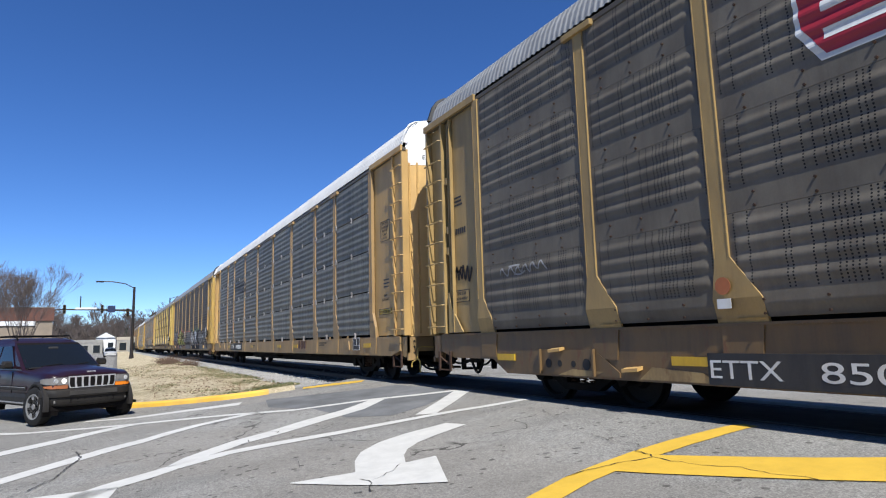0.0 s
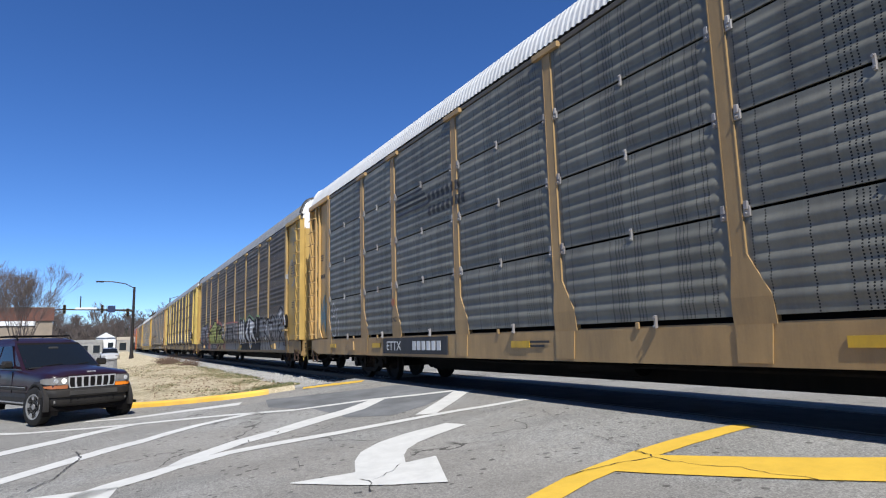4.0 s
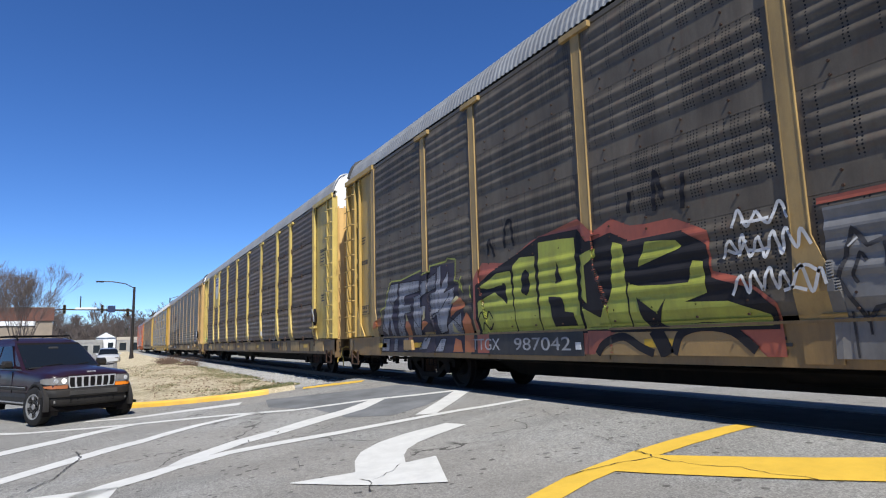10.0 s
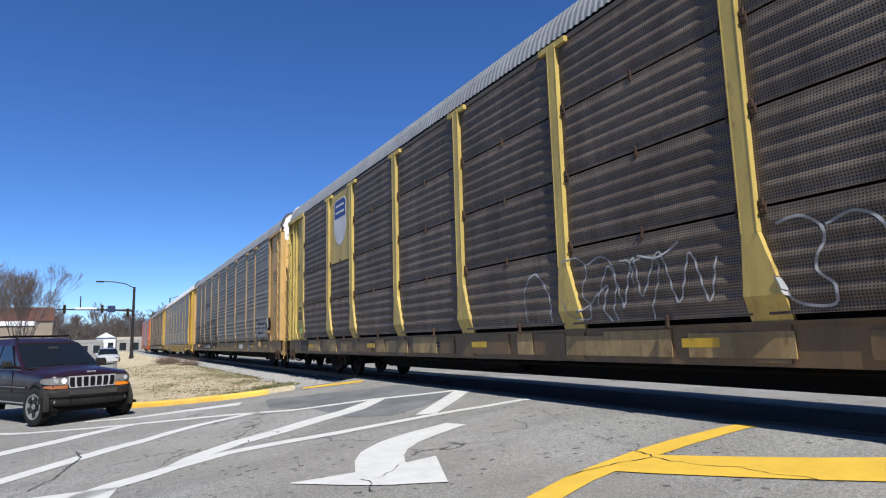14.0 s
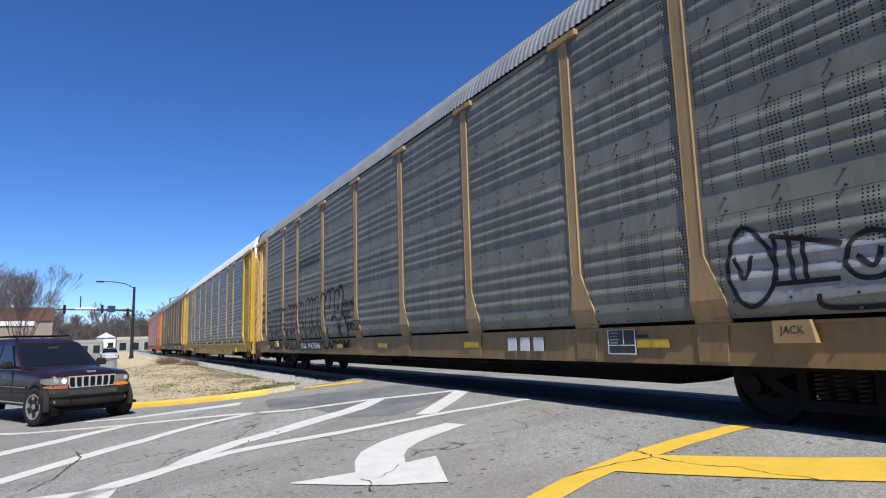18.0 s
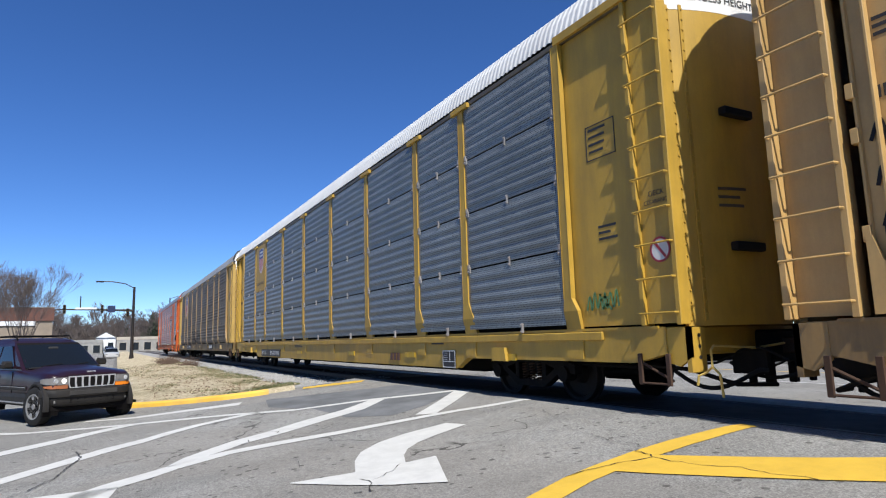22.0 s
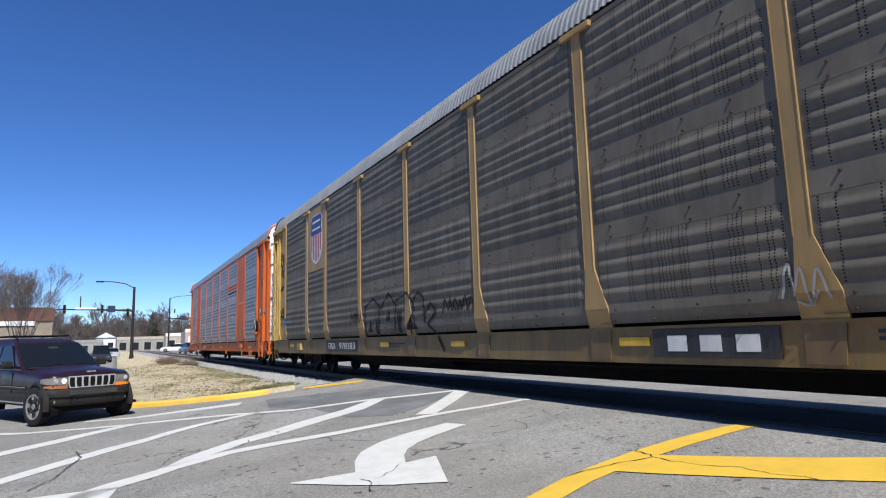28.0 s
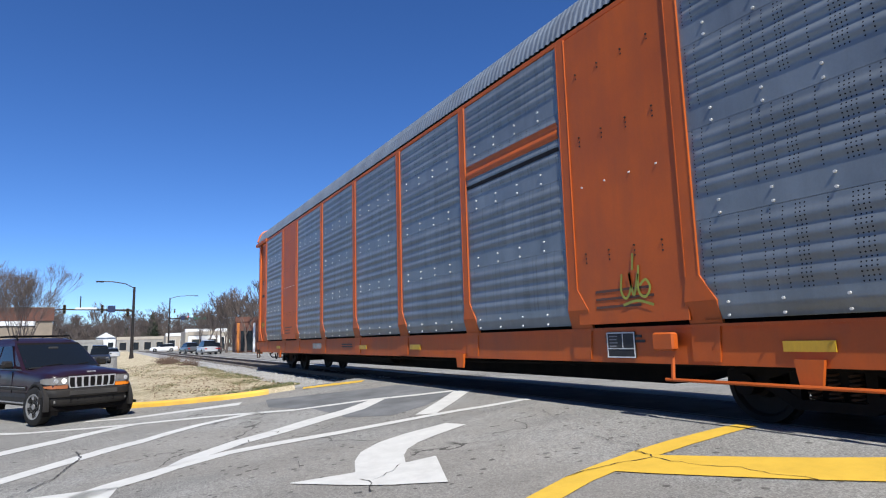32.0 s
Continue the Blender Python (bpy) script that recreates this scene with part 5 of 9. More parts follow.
# second car
number_board(B, -7.75, -4.7, 0.70, 1.04, BLACK_PAINT, WHITE_MARK, (("ETTX", 0.07, 0.32),))
mark_bars(B, -6.2, -4.9, 0.87, 0.18, 6, WHITE_MARK, sill_y(B) - 0.027)
mark_bars(B, 5.32, 6.25, 0.92, 0.24, 3, BROWN_MARK)
reflectors(B, (-8.2, -11.4, -2.4, 2.6, 4.9, 11.5))
placard(B, 10.76, 0.92)
for i, z in enumerate((4.05, 3.93, 3.81, 3.69)):
    spray(B, SB, [[(-6.9, z), (-5.6 + 0.1 * i, z)]], 0.05, BLACK_PAINT, 2, "badge_bar", True)
for z, n in ((3.80, 7), (3.52, 8)):
    for i in range(n):
        spray(B, SB, [[(-5.3 + 0.19 * i, z + 0.09), (-5.3 + 0.19 * i, z - 0.09)]], 0.11, BLACK_PAINT, 2, "stencil_bar", True)
spray(B, SB, [[(-11.45, 1.2), (-11.5, 1.6), (-11.3, 1.72), (-11.45, 1.9), (-11.3, 2.05), (-11.18, 1.9), (-11.28, 1.72), (-11.1, 1.6), (-11.15, 1.2), (-11.3, 1.15), (-11.45, 1.2)], [(-11.12, 1.7), (-11.0, 1.9), (-10.9, 1.85)], [(-11.1, 1.6), (-10.95, 1.65), (-10.88, 1.4), (-10.92, 1.15)]], 0.02, SPRAY_WHITE, 3)
scribble(B, SB, -12.85, -12.2, 1.3, 2.4, 3, 13, SPRAY_BLUE, 0.05)
part("orange_disc", G().cyl((-7.12, FACE - 0.028, 1.82), (-7.12, FACE - 0.033, 1.82), 0.085, 18), SPRAY_ORANGE, B, "orange painted disc")
lettering("END", 0.16, BLACK_PAINT, B, Matrix.Translation((-7.08, FACE - 0.025, 1.44)) @ SIDE_TURN)
lettering("FT640", 0.13, BLACK_PAINT, B, Matrix.Translation((11.82, FACE - 0.0255, 1.42)) @ SIDE_TURN)
part("warning_label", G().box(12.13, 12.85, FACE + 0.068, FACE + 0.076, 1.58, 1.72), YELLOW_MARK, B, "yellow warning label")
outline_box(B, 12.13, 12.85, 1.58, 1.72, FACE + 0.067, BLACK_PAINT)
lettering("THIS CAR EXCESS HEIGHT", 0.07, BLACK_PAINT, B, Matrix.Translation((12.49, FACE + 0.0645, 1.65)) @ SIDE_TURN, fit=(0.64, 0.06))
for i, row in enumerate(("DECK", "CLEARANCE")):
    lettering(row, 0.075, BLACK_PAINT, B, Matrix.Translation((12.5, FACE + 0.072, 2.02 - 0.09 * i)) @ SIDE_TURN)
for x in (-9.73, -8.13, -3.0, 0.0, 3.0, 8.6, 10.1):
    part("panel_stop", G().chamfer(x - 0.03, x + 0.03, FACE - 0.012, FACE + 0.012, 1.045, 1.125, 0.006), TAN, B)
# third car: painted pieces
number_board(C, -7.42, -4.5, 0.715, 1.05, BLACK_PAINT, SPRAY_PALE, (("TTGX", 0.02, 0.31), ("987042", 0.45, 0.91)))
part("white_tag", G().box(-4.66, -4.55, sill_y(C) - 0.03, sill_y(C) - 0.025, 0.80, 0.90), WHITE_MARK, C)
reflectors(C, (-11.4, -9.6, -3.2, 3.0, 5.4, 9.6))
# silver letters on a dark field edged in lime, with licks of orange
SPRAY_LAVENDER = surface("lavender_grey_spray_paint", (0.26, 0.26, 0.282), 0.6, 0, 20, 0.35, (0.08, 0.07, 0.08), 0.5, holes=(0.042, 0.036, 0.0095, 0.42, 0), bump=0)
fill(C, SC, [(-11.45, 0.73), (-11.3, 1.3), (-11.1, 1.74), (-10.75, 2.26), (-9.25, 2.34), (-8.84, 2.3), (-8.83, 2.4), (-7.82, 2.38), (-7.87, 2.01), (-7.72, 1.91), (-7.71, 1.67), (-7.55, 1.5), (-7.66, 0.73)], SPRAY_PURPLE, 1)
spray(C, SC, [[(-11.32, 1.5), (-11.35, 1.67), (-11.1, 1.74), (-10.85, 2.25), (-10.72, 2.29), (-10.22, 2.27), (-9.25, 2.38)], [(-9.24, 2.28), (-8.85, 2.32), (-8.85, 2.42), (-8.18, 2.43), (-8.1, 2.48), (-7.81, 2.43), (-7.84, 2.04), (-7.7, 2.02), (-7.66, 1.89)], [(-7.6, 2.1), (-7.66, 2.0), (-7.55, 1.8)], [(-7.3, 1.9), (-7.33, 1.75), (-7.27, 1.68)]], 0.03, SPRAY_LIME, 3, sharp=True)
for poly in ([(-11.28, 1.21), (-11.1, 1.7), (-10.76, 2.22), (-10.35, 2.22), (-10.41, 1.87), (-10.6, 1.81), (-10.69, 1.5), (-10.57, 1.07), (-10.82, 1.09), (-10.82, 1.47), (-11.02, 1.08)],
             [(-10.29, 2.21), (-9.31, 2.19), (-9.31, 1.96), (-10.02, 1.91), (-10.04, 1.72), (-9.71, 1.73), (-9.73, 1.55), (-10.03, 1.55), (-10.1, 1.06), (-10.44, 1.07), (-10.34, 1.6)],
             [(-9.25, 2.13), (-8.94, 2.17), (-8.59, 2.26), (-8.6, 1.97), (-8.92, 1.91), (-9.28, 1.82), (-9.27, 1.65), (-8.99, 1.66), (-9.01, 1.49), (-9.24, 1.44), (-9.33, 1.07), (-9.64, 1.08), (-9.57, 1.86), (-9.27, 1.89)],
             [(-8.52, 2.37), (-8.38, 2.38), (-8.39, 1.94), (-8.09, 2.26), (-8.08, 1.98), (-8.24, 1.85), (-7.85, 1.93), (-7.9, 1.72), (-8.15, 1.36), (-8.23, 1.13), (-8.51, 1.08), (-8.59, 1.46), (-8.81, 1.35), (-8.79, 1.09), (-8.84, 1.87), (-8.59, 1.9)],
             [(-8.16, 1.24), (-7.91, 1.35), (-7.64, 1.46), (-7.65, 1.04), (-8.25, 1.06)],
             [(-11.45, 0.75), (-11.3, 1.03), (-10.95, 1.03), (-11.0, 0.75)], [(-10.75, 0.75), (-10.7, 1.03), (-10.5, 1.03), (-10.55, 0.75)], [(-10.2, 0.75), (-10.2, 1.03), (-9.98, 1.03), (-10.0, 0.75)], [(-9.5, 0.78), (-9.2, 1.03), (-8.9, 1.03), (-9.1, 0.80)], [(-8.8, 0.75), (-8.5, 1.0), (-8.3, 1.0), (-8.45, 0.75)]):
    fill(C, SC, poly, SPRAY_LAVENDER, 3)
    spray(C, SC, [poly + poly[:1]], 0.014, SPRAY_BLACK, 4, sharp=True)
# fine cracked lines over the letters
spray(C, SC, [[(-10.85, 1.98), (-10.7, 1.75), (-10.4, 1.55), (-10.2, 1.3)], [(-9.75, 1.6), (-9.6, 1.4), (-9.35, 1.22)], [(-9.4, 1.98), (-9.2, 1.86)], [(-8.75, 1.45), (-8.5, 1.5), (-8.2, 1.68), (-8.05, 1.82)], [(-8.1, 1.4), (-7.85, 1.3), (-7.7, 1.2)], [(-9.3, 1.15), (-9.15, 0.95), (-8.95, 1.1)], [(-11.2, 1.4), (-11.05, 1.2)]], 0.016, SPRAY_BLACK, 5, sharp=True)
for poly in ([(-8.0, 1.47), (-7.91, 1.66), (-7.64, 1.72), (-7.49, 1.61), (-7.51, 1.53), (-7.8, 1.48), (-8.04, 1.38)], [(-10.02, 1.27), (-9.95, 1.42), (-9.75, 1.29), (-9.8, 0.74), (-9.9, 0.84)], [(-9.29, 1.17), (-9.11, 1.36), (-8.85, 1.32)], [(-11.8, 1.25), (-11.75, 1.42), (-11.33, 1.51), (-11.34, 1.34)], [(-7.62, 0.75), (-7.6, 1.3), (-7.45, 1.45), (-7.3, 1.3), (-7.3, 0.75)], [(-8.05, 0.75), (-7.95, 1.0), (-7.75, 0.95), (-7.7, 0.75)]):
    fill(C, SC, poly, SPRAY_ORANGE, 5)
for poly in ([(-9.98, 1.38), (-9.93, 1.55), (-9.86, 1.38)], [(-8.0, 1.62), (-7.8, 1.76), (-7.66, 1.72), (-7.85, 1.64)], [(-8.0, 1.1), (-7.95, 1.3), (-7.85, 1.12), (-7.7, 1.08)], [(-9.15, 1.36), (-9.05, 1.6), (-9.02, 1.4)]):
    fill(C, SC, poly, SPRAY_CREAM, 6)
# lime letters with black shadows and a red halo
fill(C, SC, [(-7.2, 0.74), (-7.16, 2.0), (-6.91, 2.25), (-6.16, 2.16), (-5.48, 2.42), (-4.42, 2.55), (-4.15, 2.33), (-3.81, 2.44), (-3.46, 2.28), (-2.82, 2.26), (-2.4, 2.05), (-2.38, 1.62), (-2.05, 1.52), (-1.72, 1.25), (-1.7, 0.74)], SPRAY_RED, 1)
fill(C, SC, [(-7.1, 1.04), (-7.1, 1.88), (-6.5, 2.1), (-5.86, 2.27), (-5.3, 2.44), (-4.46, 2.42), (-4.25, 2.2), (-3.84, 2.27), (-3.5, 2.1), (-2.76, 2.12), (-2.42, 1.9), (-2.4, 1.55), (-1.95, 1.4), (-1.74, 1.2), (-1.74, 1.0)], SPRAY_BLACK, 3)
for poly in ([(-7.0, 1.06), (-7.02, 1.6), (-6.5, 1.72), (-6.15, 1.5), (-6.2, 1.84), (-6.7, 1.78), (-6.98, 1.84), (-6.45, 2.02), (-6.05, 2.02), (-5.98, 1.3), (-6.0, 1.06)],
             [(-5.96, 1.06), (-5.98, 2.1), (-5.8, 2.2), (-5.42, 2.18), (-5.36, 1.06)], [(-5.34, 1.06), (-5.32, 2.36), (-4.52, 2.32), (-4.46, 1.06)],
             [(-4.42, 1.06), (-4.4, 1.36), (-4.1, 1.2), (-3.86, 1.5), (-3.8, 2.14), (-3.62, 2.08), (-3.6, 1.06)], [(-4.42, 1.5), (-4.4, 2.06), (-4.12, 2.1), (-4.1, 2.0), (-4.32, 1.9), (-4.3, 1.4)],
             [(-3.58, 1.06), (-3.58, 1.6), (-3.36, 1.54), (-2.69, 1.52), (-2.62, 1.76), (-2.48, 1.74), (-2.47, 1.4), (-2.85, 1.3), (-2.24, 1.3), (-1.8, 1.14), (-1.8, 1.04), (-3.0, 1.04)],
             [(-3.4, 1.78), (-3.25, 2.06), (-2.82, 2.02), (-2.74, 1.92), (-3.1, 1.84)]):
    fill(C, SC, poly, SPRAY_LIME, 5)
for poly in ([(-5.76, 1.66), (-5.74, 1.95), (-5.64, 2.0), (-5.55, 1.92), (-5.55, 1.66), (-5.65, 1.6)], [(-4.95, 1.72), (-4.9, 2.03), (-4.8, 1.74)], [(-5.11, 1.55), (-4.8, 1.52), (-4.78, 1.32), (-4.6, 1.3), (-4.57, 1.12), (-5.05, 1.12)],
             [(-3.46, 1.42), (-3.17, 1.22), (-3.02, 1.39), (-3.16, 1.1), (-3.02, 1.06), (-3.3, 1.06), (-3.4, 1.15)]):
    fill(C, SC, poly, SPRAY_BLACK, 7)
fill(C, SC, [(-4.3, 0.74), (-3.9, 1.02), (-2.2, 1.02), (-1.9, 0.74)], TAN_OLD, 2)
spray(C, SC, [[(-4.23, 0.74), (-4.09, 0.88), (-3.77, 0.96), (-3.49, 0.83), (-3.3, 0.76)], [(-3.01, 0.76), (-2.89, 0.98), (-2.6, 1.05), (-2.26, 1.0), (-2.0, 0.8)]], 0.1, SPRAY_BLACK, 4)
spray(C, SC, [[(-3.26, 1.04), (-3.15, 0.85), (-3.1, 0.74)]], 0.2, SPRAY_BLACK, 4)
spray(C, SC, [[(-7.0, 1.3), (-6.9, 1.42), (-6.8, 1.3), (-6.72, 1.42), (-6.6, 1.3)], [(-6.95, 1.12), (-6.85, 1.24), (-6.75, 1.12), (-6.6, 1.22)]], 0.025, SPRAY_BLACK, 7)
spray(C, SC, [[(-6.7, 2.35), (-6.65, 2.6), (-6.5, 2.3)], [(-6.2, 2.4), (-6.15, 2.75), (-6.0, 2.8), (-5.95, 2.4)], [(-3.5, 2.45), (-3.45, 2.7)], [(-3.1, 2.4), (-3.05, 2.85), (-2.95, 2.5)], [(-2.7, 2.35), (-2.65, 2.75)]], 0.06, SPRAY_BLACK, 2)
spray(C, SC, shapes(-2.15, -1.2, 1.32, 1.6, 4, 41) + shapes(-2.2, -1.3, 1.68, 1.95, 4, 42) + shapes(-2.1, -1.5, 2.0, 2.2, 2, 44), 0.032, SPRAY_WHITE, 7)
fill(C, SC, [(-1.25, 0.73), (-1.2, 2.05), (1.3, 2.05), (2.5, 2.0), (2.6, 1.0), (2.4, 0.73)], SPRAY_SILVER, 1)
spray(C, SC, [[(-1.25, 2.12), (0.8, 2.12), (2.5, 2.06)], [(2.5, 2.05), (2.55, 1.1)]], 0.06, SPRAY_RED, 2)
piece(C, SC, -1.1, 2.4, 1.05, 1.95, 9, 43, (SPRAY_SILVER, SPRAY_GREY, SPRAY_SILVER, SPRAY_SILVER), 0.03, SPRAY_GREY)
spray(C, SC, [[(-0.6, 1.2), (-0.6, 1.7)], [(0.9, 1.0), (0.95, 1.6)], [(2.2, 1.1), (2.25, 1.9), (2.0, 1.95)]], 0.035, SPRAY_WHITE, 4)
spray(C, SC, [[(0.2, 2.2), (0.3, 2.75), (0.5, 2.3)], [(1.2, 2.3), (1.3, 2.8)], [(-0.6, 2.25), (-0.5, 2.6)]], 0.06, SPRAY_BLACK, 2)
spray(C, SC, [[(2.6, 2.95), (2.75, 2.6), (2.85, 2.15)]], 0.08, GREY_MARK, 1)
# angular black and white piece
hall = [(2.85, 1.0), (2.85, 2.05), (3.05, 2.2), (3.9, 2.1), (4.0, 2.2), (4.5, 1.95), (5.2, 2.25), (6.5, 1.95), (6.8, 2.15), (7.4, 2.1), (7.6, 1.0), (7.4, 0.73), (3.2, 0.73)]
spray(C, SC, [[(2.83, 1.0), (2.83, 2.08), (3.04, 2.23), (3.4, 2.19)], [(3.7, 2.17), (3.9, 2.13), (4.0, 2.24), (4.45, 2.0)], [(4.6, 2.03), (5.2, 2.29), (5.7, 2.18), (6.4, 2.0)], [(6.5, 1.98), (6.8, 2.19), (7.2, 2.17), (7.45, 2.1)], [(3.0, 0.76), (3.2, 0.74)]], 0.07, SPRAY_GREEN, 1, sharp=True)
fill(C, SC, hall, SPRAY_BLACK, 2)
for poly in ([(2.95, 1.02), (2.92, 2.0), (3.15, 2.08), (3.2, 1.6), (3.4, 1.58), (3.42, 2.05), (3.7, 2.02), (3.72, 1.02), (3.5, 1.02), (3.45, 1.35), (3.2, 1.38), (3.2, 1.02)],
             [(3.78, 1.02), (3.95, 2.12), (4.15, 2.1), (4.45, 1.02), (4.25, 1.02), (4.2, 1.25), (4.0, 1.25), (3.98, 1.02)],
             [(4.5, 1.5), (5.2, 2.16), (5.35, 2.1), (4.95, 1.55), (5.6, 0.8), (5.4, 0.78)],
             [(5.45, 2.1), (5.55, 1.1), (5.75, 0.9), (5.75, 1.45), (6.45, 1.05), (6.6, 0.95), (6.55, 1.2), (6.05, 1.6), (6.5, 1.72), (6.5, 1.88)],
             [(6.85, 1.35), (6.95, 2.05), (7.1, 2.05), (7.05, 1.5)]):
    fill(C, SC, poly, SPRAY_WHITE, 4)
spray(C, SC, [[(7.0, 1.15), (7.05, 1.2), (7.1, 1.15)]], 0.14, SPRAY_WHITE, 4)
# silver block with black outline
fill(C, SC, [(7.5, 0.74), (7.48, 1.95), (7.6, 2.08), (8.2, 2.08), (8.7, 1.9), (9.2, 1.95), (9.6, 1.88), (9.9, 2.08), (10.4, 2.0), (10.9, 2.3), (11.45, 2.35), (11.7, 2.0), (11.7, 0.74)], SPRAY_SILVER, 2)
fill(C, SC, [(7.3, 0.74), (7.1, 1.95), (7.45, 1.5), (7.8, 1.2), (7.6, 0.74)], SPRAY_BLACK, 1)
spray(C, SC, [[(7.5, 1.7), (7.58, 2.05), (8.15, 2.04), (8.23, 1.62), (8.3, 1.86), (8.65, 1.8), (8.56, 1.49), (8.43, 1.47)], [(8.71, 1.88), (9.18, 1.95), (9.26, 1.82), (9.48, 1.79), (9.91, 1.78), (9.96, 1.58), (10.06, 1.42)], [(9.18, 1.95), (9.23, 1.66)]], 0.085, SPRAY_BLACK, 4, sharp=True)
spray(C, SC, [[(8.35, 1.43), (8.69, 1.37), (8.96, 1.28), (9.16, 1.1), (9.38, 0.86), (9.48, 0.76)], [(8.32, 1.32), (8.59, 1.23), (8.82, 1.04), (9.05, 0.76)], [(7.6, 1.5), (7.8, 1.3), (7.85, 0.95), (7.9, 0.76)], [(8.34, 1.28), (8.39, 0.95), (8.47, 0.76)], [(9.38, 1.5), (9.58, 1.24), (9.68, 1.06)], [(9.63, 1.43), (9.79, 1.23), (9.94, 1.04)],
                [(9.58, 1.82), (9.7, 1.99), (9.9, 2.06), (10.15, 1.95), (10.3, 1.75)], [(10.4, 1.1), (10.35, 1.7), (10.7, 2.1), (11.1, 2.3), (11.5, 2.1), (11.2, 1.7), (10.8, 1.6), (11.1, 1.3), (11.5, 0.9)], [(10.6, 1.2), (10.7, 1.5), (11.0, 1.9), (11.25, 1.95)], [(10.7, 0.8), (10.9, 1.2), (11.5, 1.5)]], 0.075, SPRAY_BLACK, 4)
for poly in ([(8.72, 1.6), (8.8, 1.72), (8.95, 1.66), (8.85, 1.45)], [(9.55, 1.6), (9.7, 1.7), (9.8, 1.55), (9.65, 1.5)], [(8.4, 1.2), (8.6, 1.28), (8.75, 1.2), (8.5, 1.12)], [(10.9, 2.0), (11.2, 2.2), (11.3, 2.1), (11.0, 1.9)]):
    fill(C, SC, poly, SPRAY_WHITE, 5)
spray(C, SC, [[(11.96, 3.08), (11.92, 3.42), (12.1, 3.69), (12.44, 3.89), (12.59, 3.6), (12.53, 3.28)], [(12.49, 4.4), (12.62, 4.48), (12.68, 4.55)], [(12.43, 2.96), (12.69, 3.1), (12.81, 3.2)]], 0.075, GREY_MARK, 1)
# fourth car
shield(D, -8.08, 4.30, 0.95, 1.25, FACE - 0.004, 0)
reflectors(D, (-11.0, -6.0, -1.0, 3.5, 7.0, 10.8))
mark_bars(D, 6.1, 7.2, 0.90, 0.22, 3, BLACK_PAINT)
spray(D, SD, [[(4.51, 1.99), (4.76, 2.02), (4.95, 1.84), (4.84, 1.55), (4.99, 1.36), (4.95, 1.2), (4.63, 1.25), (4.49, 1.49)], [(4.96, 1.91), (5.22, 1.98), (5.42, 1.85), (5.47, 1.57), (5.42, 1.3), (5.48, 1.15)], [(5.55, 1.89), (5.72, 1.85), (5.76, 1.59)], [(5.77, 1.84), (5.96, 1.89), (6.15, 1.81), (6.14, 1.58), (6.05, 1.33), (6.05, 1.15)], [(6.15, 1.81), (6.5, 1.87), (6.68, 1.79), (6.7, 1.63), (6.53, 1.44), (6.71, 1.2), (6.68, 1.12), (6.34, 1.14), (6.34, 1.31)], [(0.49, 1.2), (0.45, 1.66), (0.73, 1.9), (1.03, 1.56), (1.07, 1.18)], [(1.65, 1.28), (1.88, 1.39), (2.21, 1.6), (2.14, 1.32), (2.27, 1.15)]], 0.028, GREY_MARK, 1)
spray(D, SD, [[(1.41, 1.99), (1.66, 2.02), (1.85, 1.84), (1.74, 1.55), (1.89, 1.36), (1.85, 1.2), (1.53, 1.25), (1.39, 1.49)], [(1.86, 1.91), (2.12, 1.98), (2.32, 1.85), (2.37, 1.57), (2.32, 1.3), (2.38, 1.15)], [(2.45, 1.89), (2.62, 1.85), (2.66, 1.59)], [(2.67, 1.84), (2.86, 1.89), (3.05, 1.81), (3.04, 1.58), (2.95, 1.33), (2.95, 1.15)]], 0.022, GREY_MARK, 1)
scribble(D, SD, 2.0, 3.9, 1.3, 1.95, 3, 64, GREY_MARK, 0.025)
# mixed patches of old, rusty and dark paint along the sill
PATCH_DARK = surface("dark_grimy_sill_paint", (0.045, 0.045, 0.042), 0.8, 0, 20, 0.4, (0.12, 0.06, 0.03), 0.5, bump=0.1)
PATCH_BROWN = surface("brown_overpaint", (0.16, 0.105, 0.055), 0.7, 0, 20, 0.3, dirty=0.3, bump=0)
PATCH_TAN = surface("worn_cream_tan_sill_paint", (0.40, 0.28, 0.12), 0.7, 0, 20, 0.4, (0.10, 0.05, 0.025), 0.7, bump=0.1, rust=0.7)
rp = random.Random(9)
x = -12.2
while x < 11.8:
    w = rp.uniform(0.35, 1.3)
    m = rp.choice((PATCH_TAN, PATCH_TAN, PATCH_DARK, RUSTY_TAN))
    part("sill_patch", G().box(x, x + w, sill_y(D) - 0.020, sill_y(D) - 0.004, 0.725, rp.choice((1.03, 1.04, 0.98))), m, D)
    x += w + rp.uniform(0.0, 0.7)
spray(D, SD, [[(-12.76, 1.72), (-12.58, 1.65), (-12.65, 1.72)], [(-12.65, 1.66), (-12.67, 1.55), (-12.76, 1.39)], [(-12.75, 1.59), (-12.57, 1.59)], [(-12.57, 1.41), (-12.48, 1.68), (-12.43, 1.52), (-12.55, 1.5)], [(-12.43, 1.6), (-12.39, 1.47), (-12.28, 1.62), (-12.24, 1.5)], [(-12.34, 1.7), (-12.34, 1.57)], [(-12.22, 1.6), (-12.13, 1.64), (-12.22, 1.35), (-12.18, 1.31)], [(-12.69, 1.49), (-12.48, 1.5), (-12.62, 1.45), (-12.24, 1.45)]], 0.03, SPRAY_GREEN, 3)
part("brown_patch", G().box(-12.64, -12.08, FACE + 0.068, FACE + 0.076, 1.74, 2.02), PATCH_BROWN, D, "brown overpainted patch")
part("yellow_patch", G().box(-12.55, -12.17, FACE + 0.070, FACE + 0.076, 1.27, 1.47), YELLOW_MARK, D)
